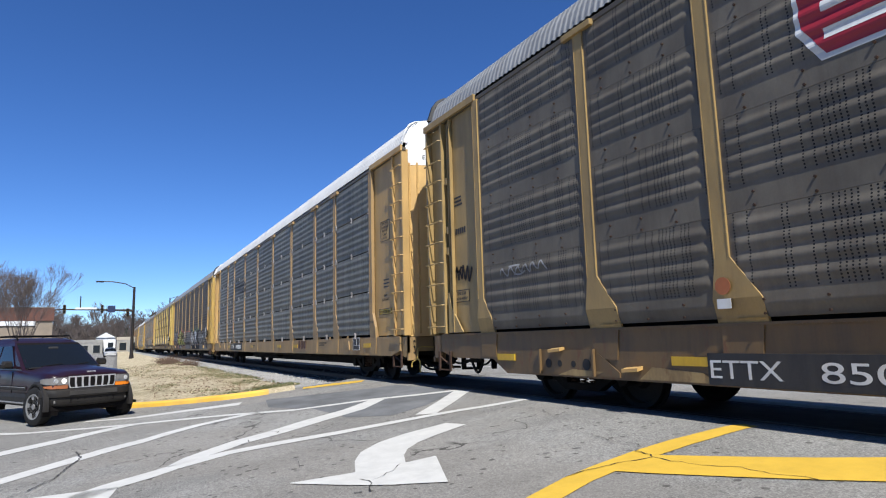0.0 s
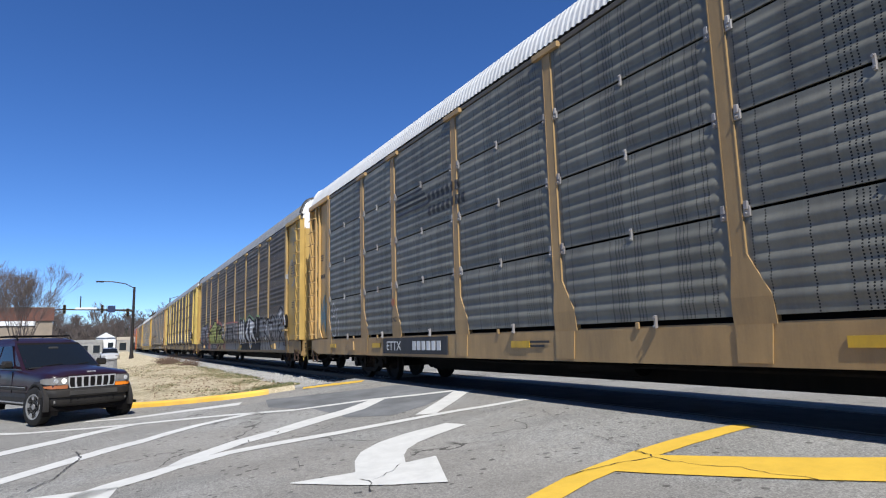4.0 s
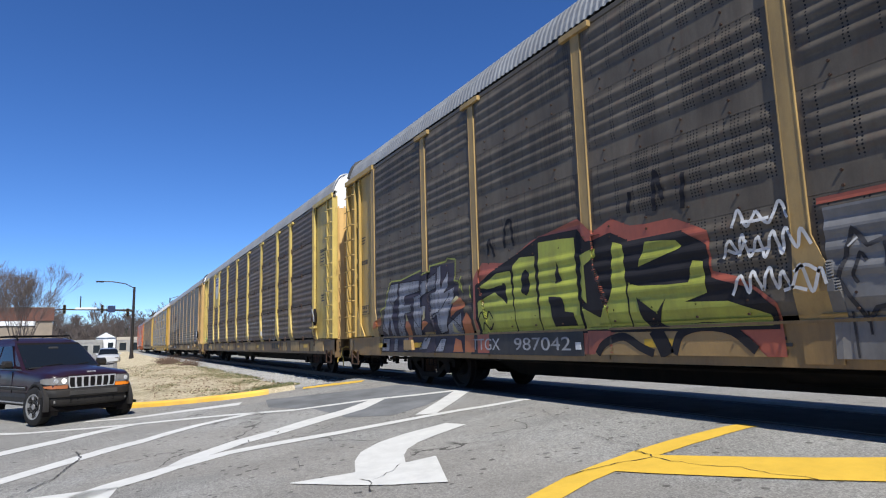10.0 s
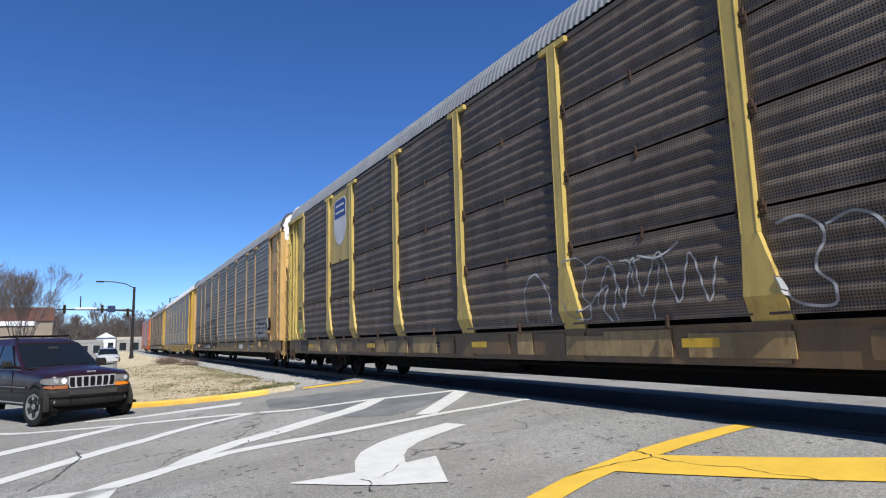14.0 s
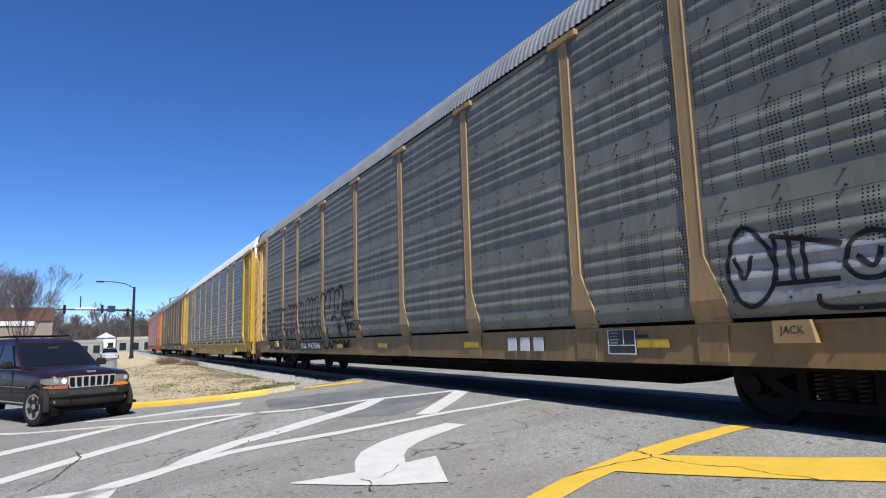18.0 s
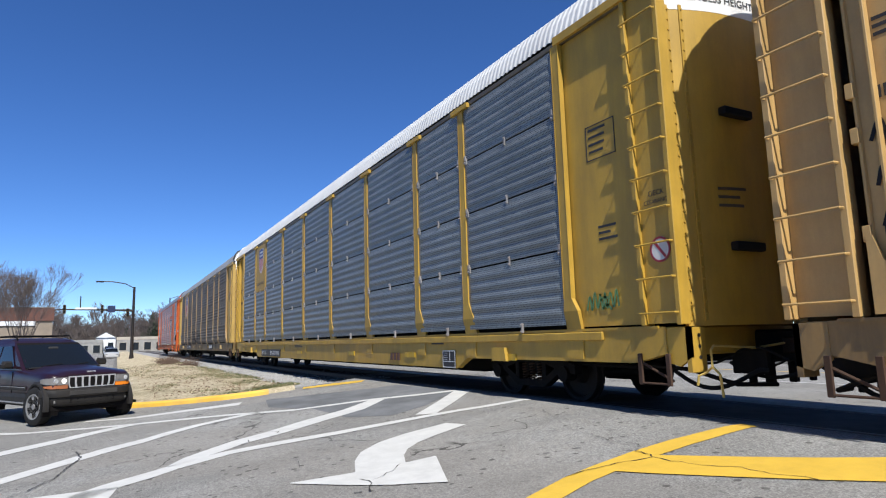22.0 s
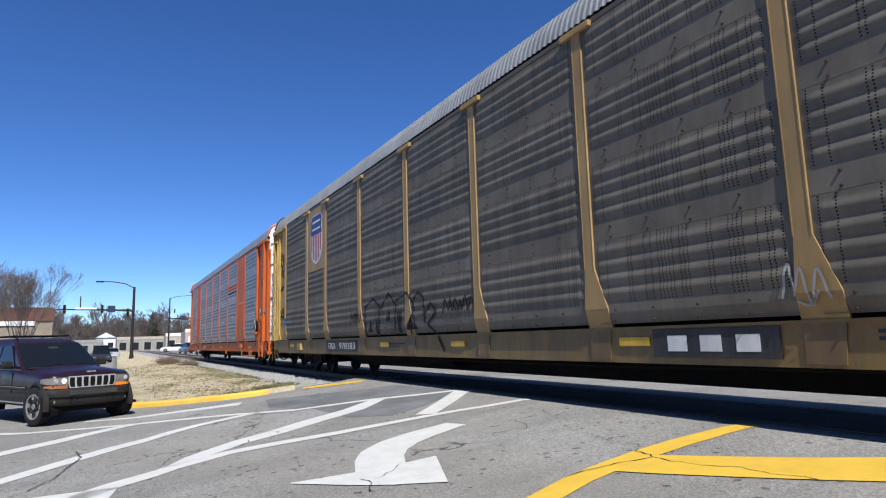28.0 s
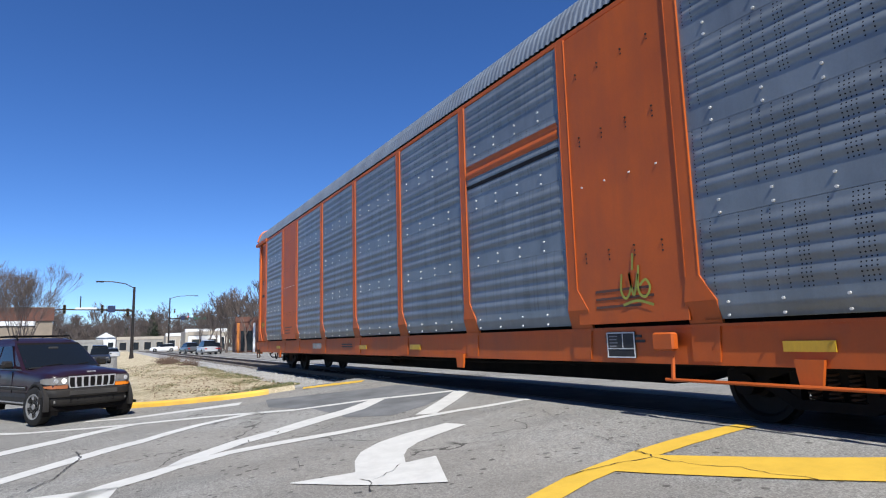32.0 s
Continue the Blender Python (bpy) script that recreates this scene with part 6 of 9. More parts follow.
lettering("8671", 0.13, BLACK_PAINT, D, Matrix.Translation((-12.3, FACE + 0.072, 2.12)) @ SIDE_TURN)
mark_bars(D, -12.6, -12.46, 2.12, 0.11, 2, BLACK_PAINT, FACE + 0.072)
spray(D, SD, [[(-12.03, 1.45), (-12.0, 1.3), (-11.95, 1.42)], [(-11.92, 1.3), (-11.9, 1.43), (-11.86, 1.34), (-11.82, 1.43), (-11.8, 1.3)], [(-12.05, 1.24), (-11.9, 1.2), (-11.76, 1.28)]], 0.025, SPRAY_GREEN, 3)
# fifth car
number_board(E, -6.9, -4.4, 0.74, 1.04, BLACK_PAINT, WHITE_MARK, (("TTGX", 0.06, 0.31), ("942586", 0.41, 0.92)))
reflectors(E, (-11.5, -2.8, 0.2, 4.2, 8.3, 11.2))
for i in range(9):
    spray(E, SE, [[(-6.7 + 0.25 * i, 3.68), (-6.7 + 0.25 * i, 3.42 if i else 3.25)]], 0.13, BLACK_PAINT, 2, "stencil_bar", True)


def bubble(dx, tall):
    """Fat letter outlines with a hooked foot, as they run along the car; tall stretches their tops."""
    lines = [[(-9.29, 2.22), (-9.21, 2.27), (-9.06, 2.22), (-9.03, 2.12), (-9.07, 1.88), (-9.07, 1.67), (-9.14, 1.64)],
             [(-9.01, 2.14), (-8.88, 2.22), (-8.7, 2.19), (-8.65, 2.05), (-8.72, 1.86), (-8.74, 1.69), (-8.62, 1.58), (-8.64, 1.5), (-8.81, 1.52)],
             [(-8.64, 1.5), (-8.5, 1.34), (-8.41, 1.12), (-8.41, 0.96), (-8.58, 0.83), (-8.74, 0.84), (-8.86, 0.97), (-9.03, 1.26), (-9.02, 1.49)],
             [(-8.24, 0.95), (-8.28, 1.11), (-8.33, 1.43), (-8.34, 1.81), (-8.35, 2.14), (-8.27, 2.27), (-8.12, 2.31), (-7.98, 2.24), (-7.94, 1.99), (-7.94, 1.73)]]
    more = [[(-7.93, 2.19), (-7.81, 2.28), (-7.68, 2.29), (-7.61, 2.2), (-7.64, 1.93), (-7.7, 1.72), (-7.58, 1.61), (-7.61, 1.56), (-7.77, 1.58)],
            [(-7.61, 2.2), (-7.51, 2.25), (-7.41, 2.25), (-7.38, 2.13), (-7.4, 1.96)],
            [(-7.61, 1.56), (-7.43, 1.43), (-7.34, 1.26), (-7.34, 1.05), (-7.39, 0.85), (-7.56, 0.78), (-7.7, 0.78), (-7.83, 0.9), (-7.87, 1.12), (-7.91, 1.4), (-7.92, 1.55)],
            [(-8.24, 1.0), (-8.26, 0.91), (-8.14, 0.79), (-7.98, 0.78), (-7.84, 0.88)], [(-7.37, 2.2), (-7.24, 2.29), (-7.11, 2.3), (-7.03, 2.23), (-7.04, 2.05), (-7.06, 1.79), (-7.0, 1.65), (-7.04, 1.56), (-7.22, 1.56)],
            [(-7.22, 1.56), (-7.07, 1.52), (-6.95, 1.4), (-6.93, 1.1), (-7.0, 0.83), (-7.2, 0.82), (-7.34, 1.03)]]
    return [[(x + dx, z if z < 1.5 else 1.5 + (z - 1.5) * tall) for x, z in line] for line in lines + more]


for dx, tall in ((-2.3, 0.95), (0.0, 1.0), (2.36, 1.08)):
    spray(E, SE, bubble(dx, tall), 0.062, SPRAY_BLACK, 2)
    spray(E, SE, [[(-7.98 + dx, 1.64), (-7.92 + dx, 1.56), (-7.84 + dx, 1.67)], [(-8.9 + dx, 1.62), (-8.84 + dx, 1.7), (-8.78 + dx, 1.6)], [(-7.8 + dx, 1.42), (-7.76 + dx, 1.28), (-7.7 + dx, 1.42), (-7.64 + dx, 1.28), (-7.58 + dx, 1.4)]], 0.04, SPRAY_BLACK, 3)
spray(E, SE, [[(-4.4, 2.1), (-4.28, 2.35), (-4.1, 2.4), (-3.98, 2.2), (-4.02, 1.85), (-3.92, 1.7)], [(-3.95, 2.2), (-3.8, 2.42), (-3.6, 2.42), (-3.5, 2.2), (-3.55, 1.9)], [(-4.45, 1.6), (-4.2, 1.2), (-4.25, 0.9), (-4.0, 0.8), (-3.75, 0.95), (-3.8, 1.4)], [(-3.75, 0.95), (-3.5, 0.83), (-3.3, 1.0)]], 0.07, SPRAY_BLACK, 2)
spray(E, SE, [[(-3.11, 2.33), (-3.12, 1.97), (-3.05, 1.81), (-3.11, 1.7), (-3.36, 1.7)], [(-3.5, 2.4), (-3.32, 2.5), (-3.17, 2.43), (-3.07, 2.35), (-2.95, 2.42), (-2.81, 2.39), (-2.76, 2.2), (-2.81, 1.9)], [(-2.89, 1.92), (-2.81, 1.88), (-2.67, 1.92)],
              [(-3.41, 1.58), (-3.17, 1.68), (-2.96, 1.63), (-2.81, 1.41), (-2.79, 1.13), (-2.92, 0.97), (-3.24, 0.98), (-3.47, 1.04)]], 0.06, SPRAY_BLACK, 2)
spray(E, SE, [[(-2.75, 2.29), (-2.7, 2.47), (-2.53, 2.47), (-2.4, 2.33), (-2.41, 2.06), (-2.48, 1.88), (-2.39, 1.75), (-2.59, 1.74)], [(-2.59, 1.74), (-2.36, 1.7), (-2.17, 1.52), (-2.06, 1.3), (-2.06, 1.05), (-2.16, 0.88), (-2.35, 0.9), (-2.52, 1.07), (-2.65, 1.29), (-2.67, 1.62)],
              [(-2.78, 1.02), (-2.57, 0.9), (-2.36, 0.86), (-2.06, 1.0)]], 0.09, SPRAY_BLACK, 2)
STROKES = {"C": [(1, 0.9, 0.5, 1, 0, 0.6, 0.1, 0.1, 0.6, 0, 1, 0.15)], "H": [(0, 1, 0, 0), (1, 1, 0.95, 0), (0, 0.5, 1, 0.5)], "A": [(0, 0, 0.45, 1, 0.6, 1, 1, 0), (0.15, 0.4, 0.9, 0.4)],
           "S": [(1, 0.9, 0.4, 1, 0.05, 0.75, 0.9, 0.4, 0.7, 0.05, 0, 0.1)], "I": [(0.5, 1, 0.5, 0)], "N": [(0, 0, 0.05, 1, 0.9, 0.05, 1, 1)], "G": [(1, 0.85, 0.5, 1, 0, 0.5, 0.4, 0, 1, 0.15, 1, 0.5, 0.55, 0.5)],
           "T": [(0, 1, 1, 0.95), (0.5, 1, 0.5, 0)], "E": [(0.95, 1, 0, 0.95, 0.05, 0, 1, 0.05), (0, 0.5, 0.8, 0.5)], "L": [(0, 1, 0.05, 0, 1, 0.05)], "M": [(0, 0, 0.1, 1, 0.5, 0.4, 0.9, 1, 1, 0)],
           "O": [(0.5, 1, 0, 0.5, 0.5, 0, 1, 0.5, 0.5, 1)], "R": [(0, 0, 0.05, 1, 0.9, 0.8, 0.1, 0.5, 1, 0)], "2": [(0, 0.8, 0.5, 1, 0.9, 0.7, 0, 0.05, 1, 0)]}


def sprayed_words(car, spec, text, x0, x1, z0, z1, material, width=0.03, layer=3):
    """Hand-sprayed capitals between x0 and x1, each letter a few strokes."""
    step = (x1 - x0) / len(text)
    for i, ch in enumerate(text):
        spray(car, spec, [[(x0 + step * (i + 0.8 * q[j]), z0 + (z1 - z0) * q[j + 1]) for j in range(0, len(q), 2)] for q in STROKES.get(ch, ())], width, material, layer, sharp=True)


sprayed_words(E, SE, "CHASING", -2.34, -1.56, 1.88, 2.12, SPRAY_BLACK)
sprayed_words(E, SE, "STEEL", -2.25, -1.74, 1.60, 1.81, SPRAY_BLACK)
sprayed_words(E, SE, "MONSTER2", -2.07, -1.10, 1.27, 1.52, SPRAY_BLACK)
for z, sd in ((2.6, 78), (2.25, 79), (1.9, 80), (1.5, 81)):
    scribble(E, SE, -12.85, -12.15, z - 0.1, z + 0.12, 4, sd, SPRAY_BLACK, 0.035)
fill(E, SE, [(9.42, 1.5), (9.5, 1.85), (9.7, 1.98), (9.95, 1.85), (10.8, 1.7), (11.2, 1.75), (11.2, 1.3), (10.3, 1.25), (9.8, 1.22), (9.5, 1.3)], SPRAY_PALE, 1)
spray(E, SE, [[(9.41, 1.6), (9.5, 1.9), (9.62, 2.0), (9.76, 1.92), (9.9, 1.7), (9.92, 1.5), (9.8, 1.3), (9.62, 1.22), (9.48, 1.35), (9.41, 1.6)], [(9.5, 1.72), (9.6, 1.5), (9.7, 1.72)], [(9.94, 1.9), (9.93, 1.45)], [(10.07, 1.9), (10.1, 1.42)], [(10.2, 1.85), (10.22, 1.42)],
                [(10.55, 1.55), (10.65, 1.75), (10.85, 1.78), (10.98, 1.6), (10.85, 1.42), (10.65, 1.42), (10.55, 1.55)], [(9.9, 1.42), (10.5, 1.42)], [(9.9, 1.88), (10.55, 1.72)], [(10.65, 1.6), (10.78, 1.5), (10.85, 1.65)], [(10.3, 1.3), (10.35, 1.18), (10.9, 1.18), (10.95, 1.32)]], 0.045, SPRAY_BLACK, 3)
mark_bars(E, 5.34, 6.35, 0.88, 0.2, 3, WHITE_MARK)
placard(E, 7.81, 0.90)
# sixth car
shield(F, -7.93, 4.45, 0.74, 1.0, FACE - 0.004)
lettering("BUILDING AMERICA", 0.165, BLACK_PAINT, F, Matrix.Translation((-8.03, FACE - 0.004, 3.5)) @ SIDE_TURN)
number_board(F, -7.75, -4.6, 0.50, 0.76, BLACK_PAINT, WHITE_MARK, (("ETTX", 0.04, 0.27), ("851078", 0.50, 0.93)))
mark_bars(F, 5.6, 6.15, 0.64, 0.16, 3, BROWN_MARK)
reflectors(F, (-9.0, -2.0, 3.0, 6.6, 10.2), 0.68)
placard(F, 8.3, 0.62)
part("sill_ledge", G().chamfer(-12.4, 12.4, FACE + 0.012, FACE + 0.07, 0.92, 1.03, 0.01), YELLOW, F, "yellow folded sill ledge")
part("round_sign", G().cyl((13.42, FACE + 0.045, 1.95), (13.42, FACE + 0.04, 1.95), 0.15, 24), WHITE_MARK, F, "round white prohibition sign with red ring")
part("round_sign_ring", G().lathe([(0.15, 0), (0.15, -0.006), (0.125, -0.006), (0.125, 0)], (13.42, FACE + 0.044, 1.95), 24), RED_BADGE, F)
part("sign_bar", G().add([(13.33, FACE + 0.0375, 2.03), (13.355, FACE + 0.0375, 2.055), (13.51, FACE + 0.0375, 1.87), (13.485, FACE + 0.0375, 1.845)], [(0, 1, 2, 3)]), RED_BADGE, F)
scribble(F, SF, 12.1, 12.7, 1.3, 1.55, 4, 85, SPRAY_GREEN, 0.03)
lettering("DECK", 0.09, BLACK_PAINT, F, Matrix.Translation((13.42, FACE + 0.043, 2.62)) @ SIDE_TURN)
lettering("CLEARANCE", 0.07, BLACK_PAINT, F, Matrix.Translation((13.42, FACE + 0.043, 2.52)) @ SIDE_TURN)
# seventh car
shield(GG, -7.98, 4.15, 1.14, 1.5, FACE - 0.004)
number_board(GG, -7.1, -4.6, 0.72, 1.03, BLACK_PAINT, WHITE_MARK, (("TTGX", 0.06, 0.32), ("978383", 0.45, 0.95)))
number_board(GG, 5.2, 6.75, 0.72, 1.03, BLACK_PAINT, WHITE_MARK)
reflectors(GG, (-11.0, -2.8, 0.6, 4.9, 9.8), 0.9)
spray(GG, SG, [[(-3.85, 1.1), (-3.85, 1.8), (-3.35, 1.98), (-2.95, 1.8), (-3.0, 1.2)], [(-2.9, 1.7), (-2.4, 2.05), (-2.0, 1.75), (-2.1, 1.2)], [(-2.0, 1.85), (-1.4, 1.98), (-1.1, 1.7), (-1.3, 1.1)], [(-1.1, 1.8), (-0.93, 1.95), (-0.65, 1.85), (-0.6, 1.3)],
                [(-0.6, 1.5), (-0.32, 1.7), (-0.1, 1.5), (-0.5, 1.3), (-0.2, 1.1), (0.1, 0.75)]], 0.06, SPRAY_BLACK, 2, sharp=True)
for poly in ([(-3.7, 1.2), (-3.5, 1.5), (-3.4, 1.2)], [(-3.2, 1.1), (-3.15, 1.6), (-3.0, 1.1)], [(-2.6, 1.4), (-2.4, 1.7), (-2.3, 1.45)], [(-1.9, 1.15), (-1.95, 1.6), (-1.7, 1.6), (-1.75, 1.15)], [(-1.5, 1.2), (-1.2, 1.5), (-0.95, 1.2)]):
    fill(GG, SG, poly, SPRAY_BLACK, 2)
scribble(GG, SG, 0.2, 1.3, 1.45, 1.75, 4, 91, SPRAY_BLACK, 0.04)
scribble(GG, SG, -4.9, -4.1, 1.4, 1.75, 3, 92, SPRAY_BLACK, 0.035)
spray(GG, SG, [[(-12.75, 4.39), (-12.64, 4.32), (-12.57, 4.18), (-12.63, 4.09), (-12.73, 4.08), (-12.76, 4.27)], [(-12.72, 4.13), (-12.72, 3.89), (-12.78, 3.75)], [(-12.75, 3.9), (-12.62, 3.87), (-12.53, 3.68), (-12.51, 3.52)], [(-12.65, 3.6), (-12.41, 3.96), (-12.5, 4.24), (-12.39, 4.24), (-12.31, 4.12), (-12.36, 3.99), (-12.25, 3.99), (-12.34, 3.87), (-12.2, 3.76), (-12.4, 3.61), (-12.6, 3.43)], [(-12.37, 3.57), (-12.19, 3.66), (-12.21, 3.43), (-12.29, 3.4), (-12.3, 3.54), (-12.4, 3.3), (-12.55, 3.07), (-12.72, 2.9)], [(-12.72, 2.9), (-12.46, 3.04), (-12.22, 3.05), (-12.21, 3.18)], [(-12.21, 4.07), (-12.13, 4.17), (-12.1, 4.28)], [(-12.88, 4.22), (-12.83, 4.16)], [(-12.89, 4.15), (-12.84, 4.1)]], 0.06, SPRAY_BLACK, 3)
spray(GG, SG, [[(-12.98, 2.07), (-12.84, 2.07), (-12.72, 2.15)], [(-12.79, 2.15), (-12.78, 1.92)], [(-12.7, 1.91), (-12.63, 2.12), (-12.6, 1.92)], [(-12.57, 1.92), (-12.54, 2.18), (-12.45, 2.21), (-12.47, 2.09), (-12.53, 2.07), (-12.43, 1.9)], [(-12.38, 1.86), (-12.34, 2.22), (-12.28, 2.26), (-12.33, 2.06), (-12.21, 2.15)], [(-12.32, 2.06), (-12.25, 1.85)], [(-12.15, 2.11), (-12.19, 1.91)], [(-12.8, 1.87), (-12.67, 1.95), (-12.38, 1.94), (-12.14, 1.89)]], 0.05, SPRAY_BLACK, 3)
fill(GG, SG, [(-12.0, 1.62), (-11.95, 1.86), (-11.87, 1.78), (-11.76, 1.9), (-11.6, 1.85), (-11.54, 1.7), (-11.63, 1.57), (-11.7, 1.66), (-11.85, 1.54)], SPRAY_AZURE, 3)
fill(GG, SG, [(-11.5, 1.6), (-11.45, 1.78), (-11.2, 1.7), (-11.15, 1.6)], SPRAY_AZURE, 2)
scribble(GG, SG, 6.85, 7.3, 1.2, 1.6, 2, 95, GREY_MARK, 0.025, 5)
# last car
for i, (z0, z1) in enumerate(((3.78, 4.02), (3.60, 3.66))):
    fill(H, SH, [(4.38, z0), (6.95, z0), (6.95, z1), (4.38, z1)], ORANGE if i == 0 else SPRAY_BLACK, 1, "stripe_mark")
for y0, y1, out, skin_m, note in ((-1.44, -1.07, 0.012, WHITE_PAINT, "tall white door leaf"), (-1.07, -1.0, 0.06, STEEL_BLUE, "grey steel door edge strip"), (-1.0, -0.93, 0.012, WHITE_PAINT, "white folding door leaf"), (-0.93, -0.89, 0.05, STEEL_BLUE, "grey steel door edge strip")):
    top = 5.38 if y0 < -1.2 else 5.62
    g = G().grid([[(door_x(yy) + out, yy, z) for z in (1.10, 2.0, 3.0, 4.0, top)] for yy in [y0 + (y1 - y0) * q / 6 for q in range(7)]])
    for yy in (y0, y1):
        g.grid([[(door_x(yy) + q, yy, z) for z in (1.10, top)] for q in (-0.01, out)])
    part("door_leaf", g, skin_m, H, note, True)
for z in (1.35, 2.75, 4.15, 5.0):
    part("leaf_hinge", G().chamfer(door_x(-1.42), door_x(-1.42) + 0.05, -1.47, -1.3, z, z + 0.09, 0.006), BRIGHT_STEEL, H)
hb = G()
for z in [1.3 + 0.4 * q for q in range(10)]:
    hb.cyl((door_x(-0.91) + 0.05, -0.91, z), (door_x(-0.91) + 0.065, -0.91, z), 0.016, 6)
part("leaf_bolts", hb, BRIGHT_STEEL, H)
for xx in (12.62, 13.22):
    part("ladder_rail", G().chamfer(xx - 0.03, xx + 0.03, FACE - 0.06, FACE - 0.0, 0.46, 2.1, 0.006), ORANGE, H)
for q in range(5):
    part("rung", G().tube([(12.62, FACE - 0.05, 0.52 + 0.38 * q), (13.22, FACE - 0.05, 0.52 + 0.38 * q)], 0.014, 6), ORANGE, H)
part("corner_flange", G().chamfer(13.24, 13.30, FACE - 0.05, FACE + 0.20, 1.06, 5.25, 0.008), ORANGE, H)
part("corner_angle", G().chamfer(13.40, 13.46, FACE + 0.20, FACE + 0.30, 1.06, 5.4, 0.008), ORANGE, H)
part("lock_box", G().chamfer(13.28, 13.36, FACE - 0.02, FACE + 0.08, 2.25, 2.42, 0.01), BRIGHT_STEEL, H)
for bay in (1, 7):
    a, b = EDGES[bay] + 0.085, EDGES[bay + 1] - 0.085
    for z, drop in ((2.05, 3), (2.95, 1), (3.65, 3), (4.55, 2)):
        for k in range(4):
            x = a + (b - a) * (0.12 + 0.24 * k)
            head = G().cyl((x, FACE - 0.001, z), (x, FACE - 0.016, z), 0.013, 6)
            part("bolt_head", head, WHITE_MARK if drop == 1 else RUST_IRON, H)
            for q in range(1, drop):
                part("bolt_hole", G().cyl((x, FACE - 0.001, z - 0.06 * q), (x, FACE - 0.004, z - 0.06 * q), 0.013, 6), SEAL, H)
    text_block(H, a + 0.35, b - 0.4, 1.55, 3, BROWN_MARK, FACE - 0.002, 0.1, bay)
placard(H, 7.87, 0.86)
reflectors(H, (10.2, -9.8, -1.0, 2.0, 12.4), 0.84)
lettering("TRI", 0.40, WHITE_MARK, H, Matrix.Translation((12.9, FACE + 0.071, 2.95)) @ SIDE_TURN)
part("round_label", G().cyl((12.2, FACE + 0.076, 2.35), (12.2, FACE + 0.069, 2.35), 0.09, 20), WHITE_MARK, H, "round white inspection label")
lettering("OK", 0.08, BLACK_PAINT, H, Matrix.Translation((12.2, FACE + 0.067, 2.37)) @ SIDE_TURN)
part("warning_label", G().box(12.08, 12.5, FACE + 0.068, FACE + 0.076, 1.95, 2.15), YELLOW_MARK, H, "yellow warning label")
outline_box(H, 12.08, 12.5, 1.95, 2.15, FACE + 0.067, BLACK_PAINT)
lettering("THIS CAR", 0.06, BLACK_PAINT, H, Matrix.Translation((12.29, FACE + 0.0645, 2.09)) @ SIDE_TURN)
lettering("EXCESS HEIGHT", 0.045, BLACK_PAINT, H, Matrix.Translation((12.29, FACE + 0.0645, 2.02)) @ SIDE_TURN)
text_block(H, 12.05, 12.55, 4.3, 5, BLACK_PAINT, FACE + 0.072, 0.12, 5)
mark_bars(H, -5.3, -4.4, 0.88, 0.16, 8, GREY_MARK)
spray(H, SH, [[(8.02, 1.72), (8.0, 1.5), (8.08, 1.42), (8.16, 1.55), (8.14, 1.72)], [(8.14, 1.72), (8.2, 1.45), (8.28, 1.7)], [(8.3, 1.8), (8.28, 1.5), (8.38, 1.42), (8.46, 1.52), (8.4, 1.62), (8.3, 1.56)], [(8.02, 1.34), (8.25, 1.38), (8.5, 1.32)], [(8.2, 1.75), (8.22, 1.95)]], 0.032, SPRAY_LIME, 3)
part("side_bracket", G().chamfer(8.5, 8.8, FACE - 0.10, FACE - 0.0, 0.80, 1.0, 0.02), ORANGE, H)
for x in (-9.5, 3.9, 10.2):
    part("pull_lug", G().prism([(x - 0.14, 0.72), (x + 0.14, 0.72), (x + 0.1, 0.48), (x - 0.1, 0.48)], "y", FACE + 0.02, FACE + 0.06), ORANGE, H)
part("sill_rod", G().tube([(8.6, FACE - 0.02, 0.48), (11.8, FACE - 0.02, 0.48)], 0.02, 6), ORANGE, H)
for x in (8.7, 10.9):
    part("rod_hanger", G().tube([(x, FACE - 0.02, 0.48), (x, FACE, 0.74)], 0.022, 6), ORANGE, H)
def jack_pad(car, x, z, paint):
    """Folded plate that stands out from the sill over the truck."""
    y = sill_y(car)
    g = G().loft([[(x - 0.20, q, z - 0.10), (x + 0.20, q, z - 0.10), (x + 0.16, q, z + 0.11), (x - 0.20, q, z + 0.11)] for q in (y + 0.01, FACE - 0.02)])
    part("jack_pad", g, paint, car, "folded steel jacking pad")


for car, paint, z in ((B, TAN, 0.88), (C, TAN_OLD, 0.88), (E, TAN, 0.97), (F, YELLOW, 0.72), (GG, YELLOW_OLD, 0.86)):
    for x in (-9.9, 10.04):
        jack_pad(car, x, z, paint)
lettering("JACK", 0.1, BLACK_PAINT, E, Matrix.Translation((10.03, FACE - 0.0215, 0.99)) @ SIDE_TURN)
# drilled bolster plate and rusted braces on the first car
y = sill_y(A)
plate = part("bolster_plate", G().prism([(-10.6, 0.55), (-10.28, 0.80), (-9.15, 0.80), (-8.72, 0.52), (-8.72, 0.46), (-10.6, 0.46)], "y", y - 0.02, y + 0.01), RUSTY_TAN, A, "rusty drilled bolster plate")
for x, r in ((-10.11, 0.065), (-9.86, 0.045), (-9.57, 0.045), (-9.31, 0.075)):
    part("plate_hole", G().cyl((x, y - 0.022, 0.61), (x, y - 0.026, 0.61), r, 18), SEAL, plate)
for x in (-10.30, -9.17):
    part("plate_rib", G().box(x, x + 0.03, y - 0.06, y - 0.018, 0.46, 0.81), RUSTY_TAN, plate)
